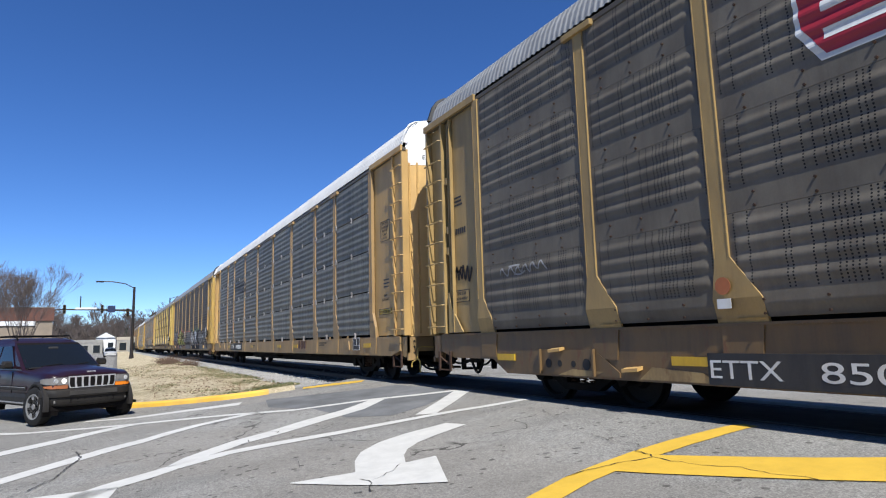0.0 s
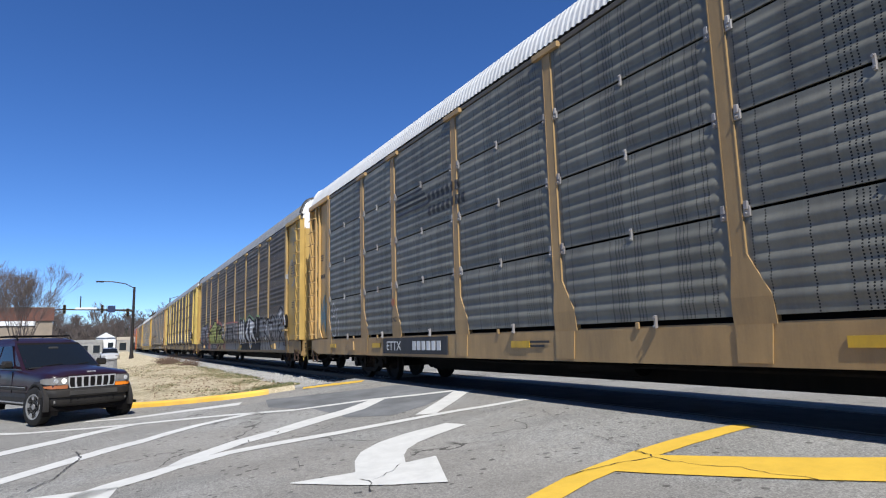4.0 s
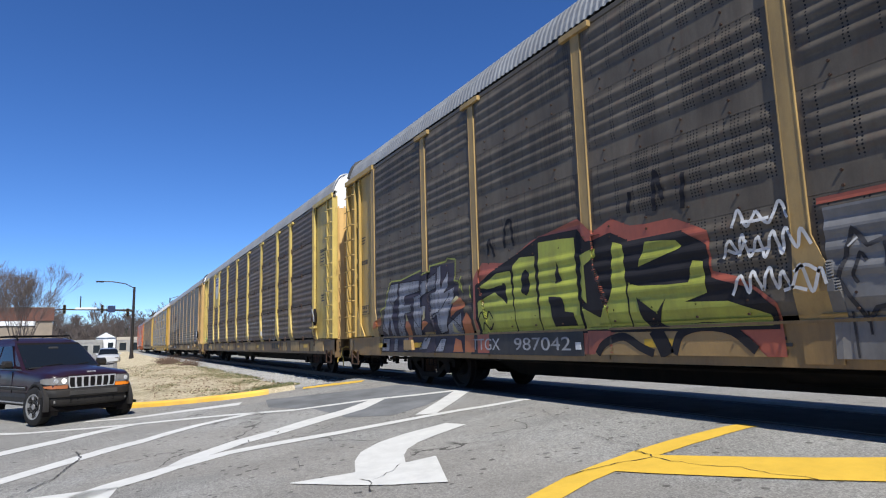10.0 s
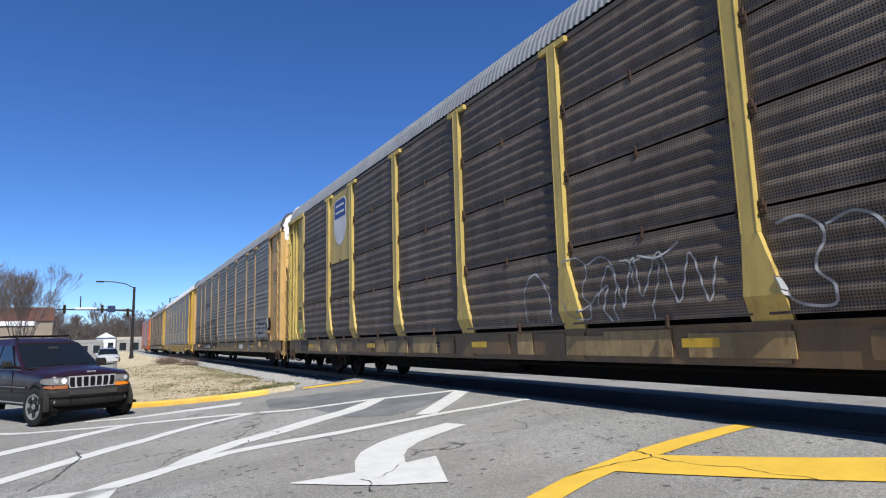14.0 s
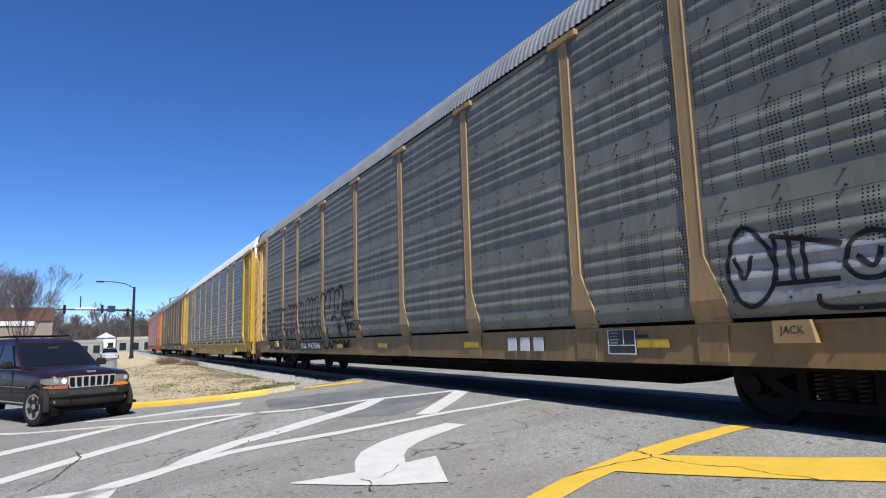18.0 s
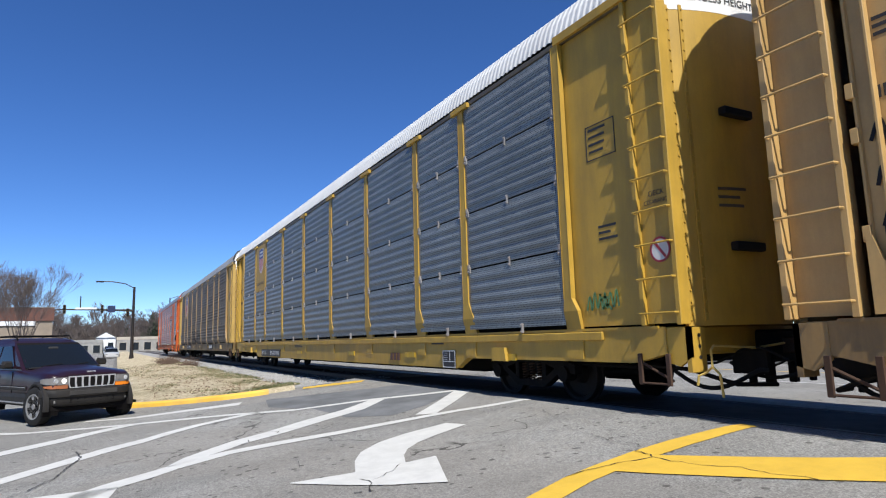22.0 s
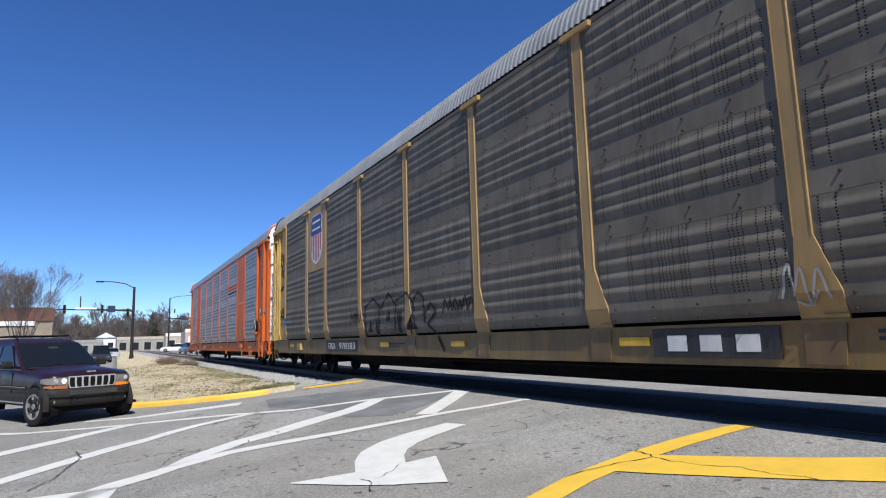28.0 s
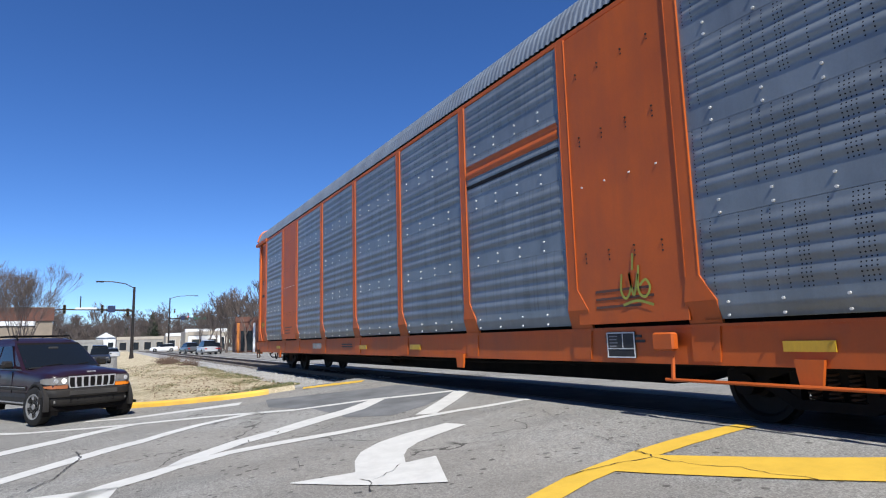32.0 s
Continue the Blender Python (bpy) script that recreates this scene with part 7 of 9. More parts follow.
for x in (-9.9, -8.48):
    part("tie_lug", G().loft([[(x - 0.13, q, z), (x + 0.13, q, z + 0.02), (x + 0.13, q, z + 0.06), (x - 0.13, q, z + 0.04)] for q, z in ((y, 0.78 if x < -9 else 0.55), (FACE - 0.03, 0.76 if x < -9 else 0.53))]), TAN_SUNLIT, A)
part("worn_patch", G().prism([(-9.9, 0.455), (-9.2, 0.455), (-9.0, 0.52), (-9.6, 0.54)], "y", y - 0.024, y - 0.0205), PATCH_TAN, A)
part("worn_patch", G().prism([(-8.4, 0.455), (-7.3, 0.455), (-7.5, 0.56), (-8.2, 0.60)], "y", y - 0.012, y - 0.003), PATCH_TAN, A)
# ---- track, verge and kerbs ----
BALLAST = surface("ballast_stone", (0.40, 0.39, 0.37), 0.9, 0, 25, 0.3, (0.10, 0.085, 0.07), 0.4, streak=False, random=0.5, bump=0.4)


def turf():
    m, n, l, p = nodes_of("dry_turf")
    co = n.new("ShaderNodeTexCoord").outputs["Object"]
    fine, mid, broad = tex(n, l, co, 38, 7, 0.75), tex(n, l, co, 7, 7, 0.75), tex(n, l, co, 0.7, 5, 0.6)
    col = blend(n, l, ramp(n, l, mid, 0.34, 0.54), (0.25, 0.20, 0.125), (0.76, 0.66, 0.48))
    col = blend(n, l, ramp(n, l, fine, 0.42, 0.62), (0.36, 0.30, 0.195), col)
    green = calc(n, l, "MULTIPLY", ramp(n, l, broad, 0.5, 0.62), ramp(n, l, tex(n, l, co, 14, 6, 0.7), 0.45, 0.6))
    col = blend(n, l, calc(n, l, "MULTIPLY", green, 0.7), col, (0.13, 0.135, 0.06))
    bare = ramp(n, l, tex(n, l, co, 1.6, 6, 0.7), 0.58, 0.66)
    col = blend(n, l, calc(n, l, "MULTIPLY", bare, 0.6), col, (0.25, 0.17, 0.11))
    l.new(col, p.inputs["Base Color"])
    p.inputs["Roughness"].default_value = 0.95
    p.inputs["Specular IOR Level"].default_value = 0.1
    b = n.new("ShaderNodeBump")
    b.inputs["Strength"].default_value, b.inputs["Distance"].default_value = 0.9, 0.05
    l.new(calc(n, l, "ADD", fine, mid), b.inputs["Height"])
    l.new(b.outputs[0], p.inputs["Normal"])
    return m


GRASS_SOIL = turf()
TIMBER = surface("old_tie_timber", (0.085, 0.07, 0.058), 0.9, 0, 30, 0.35, (0.16, 0.14, 0.12), 0.4, bump=0.5)
CONCRETE = surface("old_concrete", (0.34, 0.33, 0.31), 0.85, 0, 30, 0.2, (0.16, 0.15, 0.14), 0.4, streak=False, bump=0.3)
KERB_OLD = surface("dirty_concrete_kerb", (0.17, 0.16, 0.145), 0.9, 0, 30, 0.25, (0.08, 0.075, 0.06), 0.5, streak=False, bump=0.3)
KERB_YELLOW = surface("yellow_kerb_paint", (0.70, 0.42, 0.05), 0.7, 0, 40, 0.2, (0.22, 0.2, 0.17), 0.35, streak=False, bump=0.2)


def rail(y):
    """One flat-bottomed rail."""
    prof = [(-0.07, -0.155), (0.07, -0.155), (0.07, -0.145), (0.012, -0.12), (0.010, -0.045), (0.036, -0.03), (0.036, -0.004), (0.03, 0.0), (-0.03, 0.0), (-0.036, -0.004), (-0.036, -0.03), (-0.010, -0.045), (-0.012, -0.12), (-0.07, -0.145)]
    g = G().prism([(y + a, b) for a, b in prof], "x", -900, 250)
    return tagged(part("rail", g, RAIL_STEEL, None, "rusty steel rail with a worn running head"), category="rail", group="rails of the track")


for s in (-1, 1):
    rail(TRACK_Y + s * 0.755)

CROSSING = -15.3  # the paved crossing begins here
# open track bed west of the crossing
bed = G()
prof = [(3.6, -0.36), (4.3, -0.32), (5.2, -0.19), (5.8, -0.16), (8.5, -0.16), (9.1, -0.20), (9.6, -0.16)]
bed.grid([[(x, y, z) for y, z in prof] for x in (-900, -300, -120, -80, -60, -45, -35, -28, -22, -18, CROSSING - 0.03)])
setting("track_bed", bed, BALLAST, "grey crushed stone track bed", category="ballast")
rnd = random.Random(4)
for i in range(110):
    x = CROSSING - 0.4 - 0.53 * i
    tie = G().chamfer(-0.11, 0.11, -1.3, 1.3, -0.12, 0.04, 0.012)
    if i == 0:
        TIE = tie.mesh("tie")
        TIE.materials.append(TIMBER)
    tagged(part("tie", TIE, None, None, "weathered timber railway tie in ballast", at=pose(x, TRACK_Y + rnd.uniform(-0.05, 0.05), -0.165, 0, 0, rnd.uniform(-1, 1))), category="railway tie", group="ties of the track")


def stones(name, count, place, size, material, label, category):
    g = G()
    for _ in range(count):
        x, y, z = place()
        r = size * rnd.uniform(0.5, 1.3)
        a = rnd.uniform(0, 6.28)
        c, s = math.cos(a) * r, math.sin(a) * r
        h = r * rnd.uniform(0.6, 1.1)
        base = [(x + c, y + s, z), (x - s, y + c, z), (x - c * 0.9, y - s, z), (x + s, y - c * 0.8, z)]
        k = rnd.uniform(0.35, 0.7)
        top = [(x + (q[0] - x) * k + rnd.uniform(-0.2, 0.2) * r, y + (q[1] - y) * k, z + h * rnd.uniform(0.8, 1.1)) for q in base]
        g.loft([base, top])
    return tagged(part(name, g, material, None, label), kind="stuff", category=category)


def bed_place():
    x = CROSSING - 55 * rnd.random() ** 1.7
    y = rnd.uniform(3.8, 9.0)
    return x, y, float(np.interp(y, [p[0] for p in prof], [p[1] for p in prof])) - 0.012


stones("ballast", 15000, bed_place, 0.045, BALLAST, "loose grey crushed stone ballast round the ties", "ballast")

# worn panels fill the crossing between the rails, coloured near-black for the train's shade
CROSSING_SHADE = surface("train_shade_black", (0.05, 0.048, 0.045), 0.85, 0, 40, 0.35, (0.14, 0.13, 0.12), 0.4, streak=False, bump=0.3, gloss=0.1)
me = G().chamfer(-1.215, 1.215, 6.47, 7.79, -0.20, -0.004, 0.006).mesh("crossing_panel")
me.materials.append(CROSSING_SHADE)
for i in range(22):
    tagged(part("crossing_panel", me, None, None, "worn panel between the rails, coloured near-black for the train's shade", at=pose(CROSSING + 1.22 + 2.44 * i, 0, 0)), category="crossing panel", group="panels of the crossing")

# timber edging between stone and turf
for k in range(3):
    tagged(part("edge_timber", G().chamfer(-1.25, 1.25, -0.11, 0.11, -0.42, -0.17, 0.02), TIMBER, None, "grey weathered edging timber beside the ballast",
                at=pose(CROSSING - 1.4 - 2.6 * k, 4.0 + 0.08 * k, 0, 0, 0, 2)), category="timber", group="edging timbers")

# grass island between the lane and the track
lane_edge = [(-900, 5.0), (-300, 2.3), (-118, 1.2), (-72.7, 0.75), (-40.75, 0.45), (-23, 0.14), (-18.3, 0.1), (-17.4, 0.25), (-16.9, 0.62)]


def nose_x(y):
    """Where the island's rounded end meets its kerb."""
    return float(np.interp(y, (0.2, 0.72, 1.28, 1.84, 2.4, 2.98, 3.95), (-17.1, -16.62, -15.98, -15.6, -15.23, -15.0, -14.95)))


isl = G()
rows = []
for x, y in lane_edge:
    hi = 3.95
    rows.append([(x, y + (hi - y) * u, gz(y + (hi - y) * u) + 0.12 * (1 - u) + 0.05 + 0.05 * math.sin(3.1 * u)) for u in (0, 0.12, 0.3, 0.5, 0.7, 0.88, 1.0)])
rows.append([(nose_x(q[1]), q[1], gz(q[1]) + 0.10) for q in rows[-1]])
rows.append([(q[0] + 0.12, q[1], gz(q[1]) - 0.06) for q in rows[-1]])
isl.grid(rows)
setting("verge", isl, GRASS_SOIL, "dry tan winter turf on the traffic island", True, "grass")


def kerb_run(pts, name="kerb", height=0.11, material=KERB_YELLOW, label="yellow painted concrete kerb"):
    rings = []
    for i, (x, y) in enumerate(pts):
        d = Vector((*pts[min(i + 1, len(pts) - 1)], 0)) - Vector((*pts[max(i - 1, 0)], 0))
        nrm = Vector((-d.y, d.x, 0)).normalized()
        z = gz(y)
        sec = [(-0.11, -0.05), (-0.11, height - 0.02), (-0.085, height), (0.09, height), (0.13, height - 0.04), (0.15, -0.05)]
        rings.append([(x + nrm.x * a, y + nrm.y * a, z + b) for a, b in sec])
    return setting(name, G().loft(rings), material, label, category="kerb")


kerb_run([(-14.93, 3.32), (-14.96, 2.98), (-15.19, 2.4), (-15.55, 1.84), (-15.93, 1.28), (-16.55, 0.72), (-17.05, 0.22), (-17.5, 0.0), (-18.3, -0.08), (-20.5, -0.05)])
kerb_run([(-20.5, -0.05), (-23, 0.02), (-40.75, 0.33), (-72.7, 0.63), (-118, 1.08), (-300, 2.1)], "kerb_1", 0.13, KERB_OLD, "bare concrete kerb along the lane")
stripe([(-14.92, 4.15), (-14.7, 4.8), (-14.3, 5.45)], [0.4, 0.5, 0.4], YELLOW_LINE, label="yellow painted edge of the crossing panel")


def grass(count, blade, green, label):
    """Short winter turf; the green kind keeps to the kerb, the shoulder and a few patches."""
    g = G()
    for _ in range(count):
        x = -14.9 - 30 * rnd.random() ** 1.9
        y = rnd.uniform(0.3, 4.1)
        if x > nose_x(y) - 0.12 or (x < -17.2 and y < 0.4):
            continue
        dens = noise.noise((x * 0.45, y * 0.9, 0.3)) + 0.5 * noise.noise((x * 1.7, y * 2.1, 5.0))
        near = max(0.0, 1.0 - (nose_x(y) - x) / 1.8)
        if green:
            dens += 0.9 * near + 0.35 * max(0.0, y - 2.9) - 0.15
        if dens < rnd.uniform(-0.1, 0.7):
            continue
        u = max(0.0, min(1.0, (y - 0.25) / 3.7))
        z = gz(y) + 0.155 - 0.10 * u + 0.05 * math.sin(3.1 * u)
        if near > 0.5:
            z = gz(y) + 0.10
        for _ in range(3):
            a, h = rnd.uniform(0, 6.28), rnd.uniform(0.02, 0.055)
            w = 0.009
            dx, dy = math.cos(a), math.sin(a)
            bx, by = x + rnd.uniform(-0.05, 0.05), y + rnd.uniform(-0.05, 0.05)
            g.add([(bx - dy * w, by + dx * w, z - 0.01), (bx + dy * w, by - dx * w, z - 0.01), (bx + dx * h * 0.6, by + dy * h * 0.6, z + h)], [(0, 1, 2)])
    return tagged(part("grass", g, blade, None, label), kind="stuff", category="grass")


grass(16000, surface("straw_blades", (0.40, 0.33, 0.21), 0.9, 0, 20, 0.4, (0.55, 0.46, 0.31), 0.8, streak=False, bump=0), False, "short dry straw winter grass")
grass(22000, surface("green_blades", (0.085, 0.11, 0.035), 0.9, 0, 20, 0.4, (0.30, 0.26, 0.13), 0.6, streak=False, bump=0), True, "short green grass and weeds by the kerb")


def litter(count):
    g = G()
    for _ in range(count):
        x = -15.6 - 26 * rnd.random() ** 1.5
        y = rnd.uniform(0.9, 4.2)
        if x > nose_x(y) - 0.15:
            continue
        u = (y - 0.25) / 3.7
        z, a, r = gz(y) + 0.16 - 0.12 * u + 0.05 * math.sin(3.1 * u), rnd.uniform(0, 6.28), rnd.uniform(0.012, 0.035)
        c, s = math.cos(a) * r, math.sin(a) * r
        g.add([(x + c, y + s, z + 0.02), (x - s * 0.6, y + c * 0.6, z + 0.045), (x - c, y - s, z + 0.025), (x + s * 0.6, y - c * 0.6, z + 0.015)], [(0, 1, 2, 3)])
    return tagged(part("leaf_litter", g, surface("brown_leaf_litter", (0.16, 0.09, 0.05), 0.9, 0, 20, 0.5, (0.35, 0.26, 0.15), 0.6, streak=False, bump=0), None, "dead brown leaves and bits of straw on the verge"), kind="stuff", category="leaves")


litter(1400)


def shrub(x, y, z, r):
    """Low leafless weeds of many thin stems."""
    g = G()
    for _ in range(260):
        a, e = rnd.uniform(0, 6.28), rnd.uniform(0.3, 1.4)
        d = Vector((math.cos(a) * math.cos(e), math.sin(a) * math.cos(e), math.sin(e)))
        b = Vector((x + rnd.uniform(-r, r), y + rnd.uniform(-r, r) * 0.5, z))
        ln = rnd.uniform(0.25, 0.7)
        g.tube([b, b + d * ln * 0.5 + Vector((0, 0, 0.05)), b + d * ln + Vector((rnd.uniform(-0.1, 0.1), rnd.uniform(-0.1, 0.1), 0))], [0.008, 0.006, 0.003], 3)
    return tagged(part("shrub", g, surface("dry_stems", (0.14, 0.09, 0.06), 0.9, 0, 20, 0.4, dirty=0.3, bump=0), None, "low brown leafless shrub on the verge"), category="shrub", group="weeds on the verge")


for q in ((-44, 3.4, -0.2, 1.2), (-47, 3.7, -0.2, 1.2), (-41, 3.1, -0.2, 0.8), (-37, 3.9, -0.2, 0.8)):
    shrub(*q)

# far side of the road behind the track
stripe([(-120, 14.6), (-60, 14.3), (-30, 14.0), (40, 13.6)], 0.13, WHITE_LINE, label="white painted lane edge line")
stripe([(-120, 17.9), (-30, 17.3), (40, 17.0)], 0.12, YELLOW_LINE, label="yellow painted centre line")
kerb_run([(-120, 21.6), (-30, 21.0), (40, 20.6)], "kerb_2", 0.14, CONCRETE, "concrete kerb of the far pavement")
setting("pavement", G().grid([[(x, y, gz(y) + 0.135) for x in (-160, -60, 0, 60)] for y in (21.2, 24.5)]), CONCRETE, "pale concrete pavement", category="pavement")


# ---- poles and signals ----
POLE = surface("dark_bronze_pole", (0.03, 0.024, 0.02), 0.5, 0.4, 20, 0.2, dirty=0.1)
SIGNAL = surface("signal_yellow_brown", (0.20, 0.12, 0.03), 0.6, 0, 20, 0.2, dirty=0.2)
SIGN_BLUE = surface("sign_dark_blue", (0.015, 0.025, 0.07), 0.5, 0, 20, 0.1, dirty=0)
SIGN_GREEN = surface("sign_green", (0.0, 0.17, 0.09), 0.5, 0, 20, 0.1, dirty=0)
SIGN_WHITE = surface("sign_white", (0.75, 0.75, 0.75), 0.5, 0, 20, 0.1, dirty=0.1)
RED_LIGHT = glow("red_signal_lens", (1.0, 0.03, 0.04), 3.0)
DARK_LENS = glass("dark_signal_lens", (0.02, 0.02, 0.02), 0.3)


def signal_head(parent, p, face, lit=None):
    """Three-lens signal head hung at p, its lenses facing +x (face = 1) or -x."""
    x, y, z = p
    g = G().chamfer(x - 0.1, x + 0.1, y - 0.13, y + 0.13, z - 0.42, z + 0.42, 0.025)
    h = part("signal_head", g, SIGNAL, parent, "three-lens traffic signal head")
    for k in range(3):
        zz = z + 0.27 - 0.27 * k
        part("lens", G().cyl((x + face * 0.1, y, zz), (x + face * 0.12, y, zz), 0.10, 14), RED_LIGHT if lit == k else DARK_LENS, h)
        part("visor", G().grid([[(x + face * (0.1 + u), y + 0.11 * math.cos(a), zz + 0.11 * math.sin(a)) for a in [math.pi * j / 8 for j in range(9)]] for u in (0, 0.2)]), SIGNAL, h)


def signal_pole(x, y, height, arm, arm_z, lamp, label):
    base = gz(y)
    t = thing("signal_pole", label, "traffic signal", "signal poles", pose(x, y, base))
    part("pole", G().tube([(0, 0, 0), (0, 0, height * 0.5), (0, 0, height)], [0.17, 0.14, 0.11], 12), POLE, t, smooth=True)
    part("base", G().cyl((0, 0, 0), (0, 0, 0.5), 0.25, 14, 0.2), POLE, t)
    part("mast_arm", G().tube([(0, 0, arm_z - 0.1), (0, arm * 0.5, arm_z), (0, arm, arm_z + 0.02)], [0.12, 0.09, 0.06], 10), POLE, t, smooth=True)
    s = 1 if lamp > 0 else -1
    part("lamp_arm", G().tube([(0, 0, height - 0.1), (0, lamp * 0.3, height + 0.32), (0, lamp * 0.7, height + 0.5), (0, lamp, height + 0.52)], 0.05, 8), POLE, t, smooth=True)
    part("lamp_head", G().chamfer(-0.14, 0.14, *sorted((lamp, lamp + s * 0.7)), height + 0.42, height + 0.56, 0.03), POLE, t)
    return t


t = signal_pole(-68.9, 1.94, 7.25, -6.6, 5.0, -2.7, "dark signal pole with mast arm and street lamp on the verge")
for yy, lit in ((-0.5, None), (-2.75, None), (-5.9, None)):
    signal_head(t, (0, yy, 4.7 if yy > -1 else 5.05), 1, lit)
part("sign", G().chamfer(0.1, 0.13, -2.27, -1.6, 4.72, 5.38, 0.01), SIGN_BLUE, t, "square dark blue sign")
part("sign", G().chamfer(0.12, 0.15, -5.0, -3.2, 5.02, 5.2, 0.01), SIGN_WHITE, t, "white street name sign back")
part("sensor", G().cyl((0, -4.6, 5.0), (0, -4.6, 6.3), 0.05, 8), POLE, t)

t = signal_pole(-131, 10.0, 10.4, 8.6, 6.5, 4.4, "dark signal pole with mast arm and street lamp beyond the track")
signal_head(t, (0, 0.9, 7.9), 1)
signal_head(t, (0.05, 3.4, 6.5), 1, 0)
signal_head(t, (0.05, 8.0, 6.5), 1, 0)
part("sign", G().chamfer(0.1, 0.13, 2.1, 2.8, 6.1, 6.9, 0.01), SIGN_BLUE, t)
part("sign", G().chamfer(0.1, 0.13, 4.5, 6.9, 6.2, 6.65, 0.01), SIGN_GREEN, t, "green street name sign")


# ---- vehicles ----
CLADDING = surface("grey_plastic_cladding", (0.020, 0.0185, 0.0175), 0.6, 0, 60, 0.2, dirty=0.25, gloss=0.25)
CLADDING_PALE = surface("faded_grey_plastic", (0.05, 0.048, 0.046), 0.6, 0, 60, 0.2, dirty=0.2, gloss=0.3)
CHROME = surface("chrome_trim", (0.75, 0.75, 0.76), 0.3, 0.6, 20, 0.05, dirty=0.05)
AUTO_GLASS = glass("tinted_auto_glass", (0.008, 0.010, 0.012), 0.02)
# glow on one bulb stands in for the sun's glint on the lamp
HEADLAMP_GLINT = glow("headlamp_sun_glint", (1.0, 0.97, 0.9), 2.5)
LAMP_GLASS = glass("clear_lamp_glass", (0.17, 0.165, 0.16), 0.08)
AMBER_DULL = glass("dull_amber_lamp", (0.30, 0.11, 0.05), 0.2)
AMBER = glass("amber_lamp", (0.7, 0.20, 0.02), 0.15)
RED_LAMP = glass("red_tail_lamp", (0.35, 0.01, 0.01), 0.15)
ALLOY = surface("alloy_rim", (0.36, 0.35, 0.34), 0.4, 0.5, 20, 0.15, dirty=0.3, streak=False)


def car_paint(name, color, coat=0.9):
    return surface(name, color, 0.35, 0.0, 60, 0.08, (0.1, 0.09, 0.08), 0.12, bump=0, coat=coat)


def wheel(parent, x, y, r, out):
    g = G().lathe([(r * 0.62, -out * 0.10), (r * 0.94, -out * 0.11), (r, -out * 0.085), (r, out * 0.085), (r * 0.94, out * 0.11), (r * 0.66, out * 0.115), (r * 0.62, out * 0.09)], (0, 0, 0), 28)
    w = part("tyre", g, RUBBER, parent, "black rubber tyre", True, pose(x, y, r))
    rim = G().lathe([(r * 0.64, out * 0.09), (r * 0.64, out * 0.105), (r * 0.56, out * 0.10), (r * 0.54, out * 0.03), (r * 0.1, out * 0.03)], (0, 0, 0), 28)
    part("rim", rim, BLACK_IRON, w, smooth=True)
    sp = G()
    for k in range(5):
        a = 2 * math.pi * k / 5 + 0.3
        c, s = math.cos(a), math.sin(a)
        ring = []
        for q, wd in ((0.08, 0.06), (0.35, 0.05), (0.6, 0.08)):
            ring.append([(r * q * c - wd * s, out * 0.075, r * q * s + wd * c), (r * q * c + wd * s, out * 0.075, r * q * s - wd * c),
                         (r * q * c + wd * s, out * 0.1, r * q * s - wd * c), (r * q * c - wd * s, out * 0.1, r * q * s + wd * c)])
        sp.loft(ring)
    sp.cyl((0, out * 0.07, 0), (0, out * 0.108, 0), 0.08, 14)
    part("spokes", sp, ALLOY, w)


def body_ring(x, w, zb, zs, zt, crown=0.03):
    half = [(w * 0.94, zb), (w, zb + 0.10), (w, (zb + zs) / 2), (w * 0.985, zs - 0.04), (w * 0.95, zs), (w * 0.75, zt), (w * 0.3, zt + crown)]
    return [(x, -a, b) for a, b in half] + [(x, a, b) for a, b in reversed(half)]


def cabin_ring(z, x0, x1, w, r=0.12):
    """Rounded plan outline of the cabin at height z."""
    return [(x1, -w + r, z), (x1 + 0.0, w - r, z), (x1 - r * 0.7, w - 0.02, z), ((x0 + x1) / 2, w, z), (x0 + r * 0.7, w - 0.02, z), (x0, w - r, z), (x0, -w + r, z), (x0 + r * 0.7, -w + 0.02, z), ((x0 + x1) / 2, -w, z), (x1 - r * 0.7, -w + 0.02, z)]


def side_ring(x, w, zb, belt, top, crown, tuck=0.0):
    """Cross section of the body: rocker, swelling flank, belt crease and a crowned deck."""
    half = [(w * 0.90 - tuck, zb), (w * 0.965, zb + 0.07), (w, zb + 0.24), (w, belt - 0.20), (w * 0.992, belt - 0.09), (w * 0.965, belt - 0.02), (w * 0.925, belt + 0.01),
            (w * 0.80, top - 0.012), (w * 0.62, top + crown * 0.35), (w * 0.5, top + crown * 0.85), (w * 0.25, top + crown)]
    return [(x, -p, q) for p, q in half] + [(x, p, q) for p, q in reversed(half)]


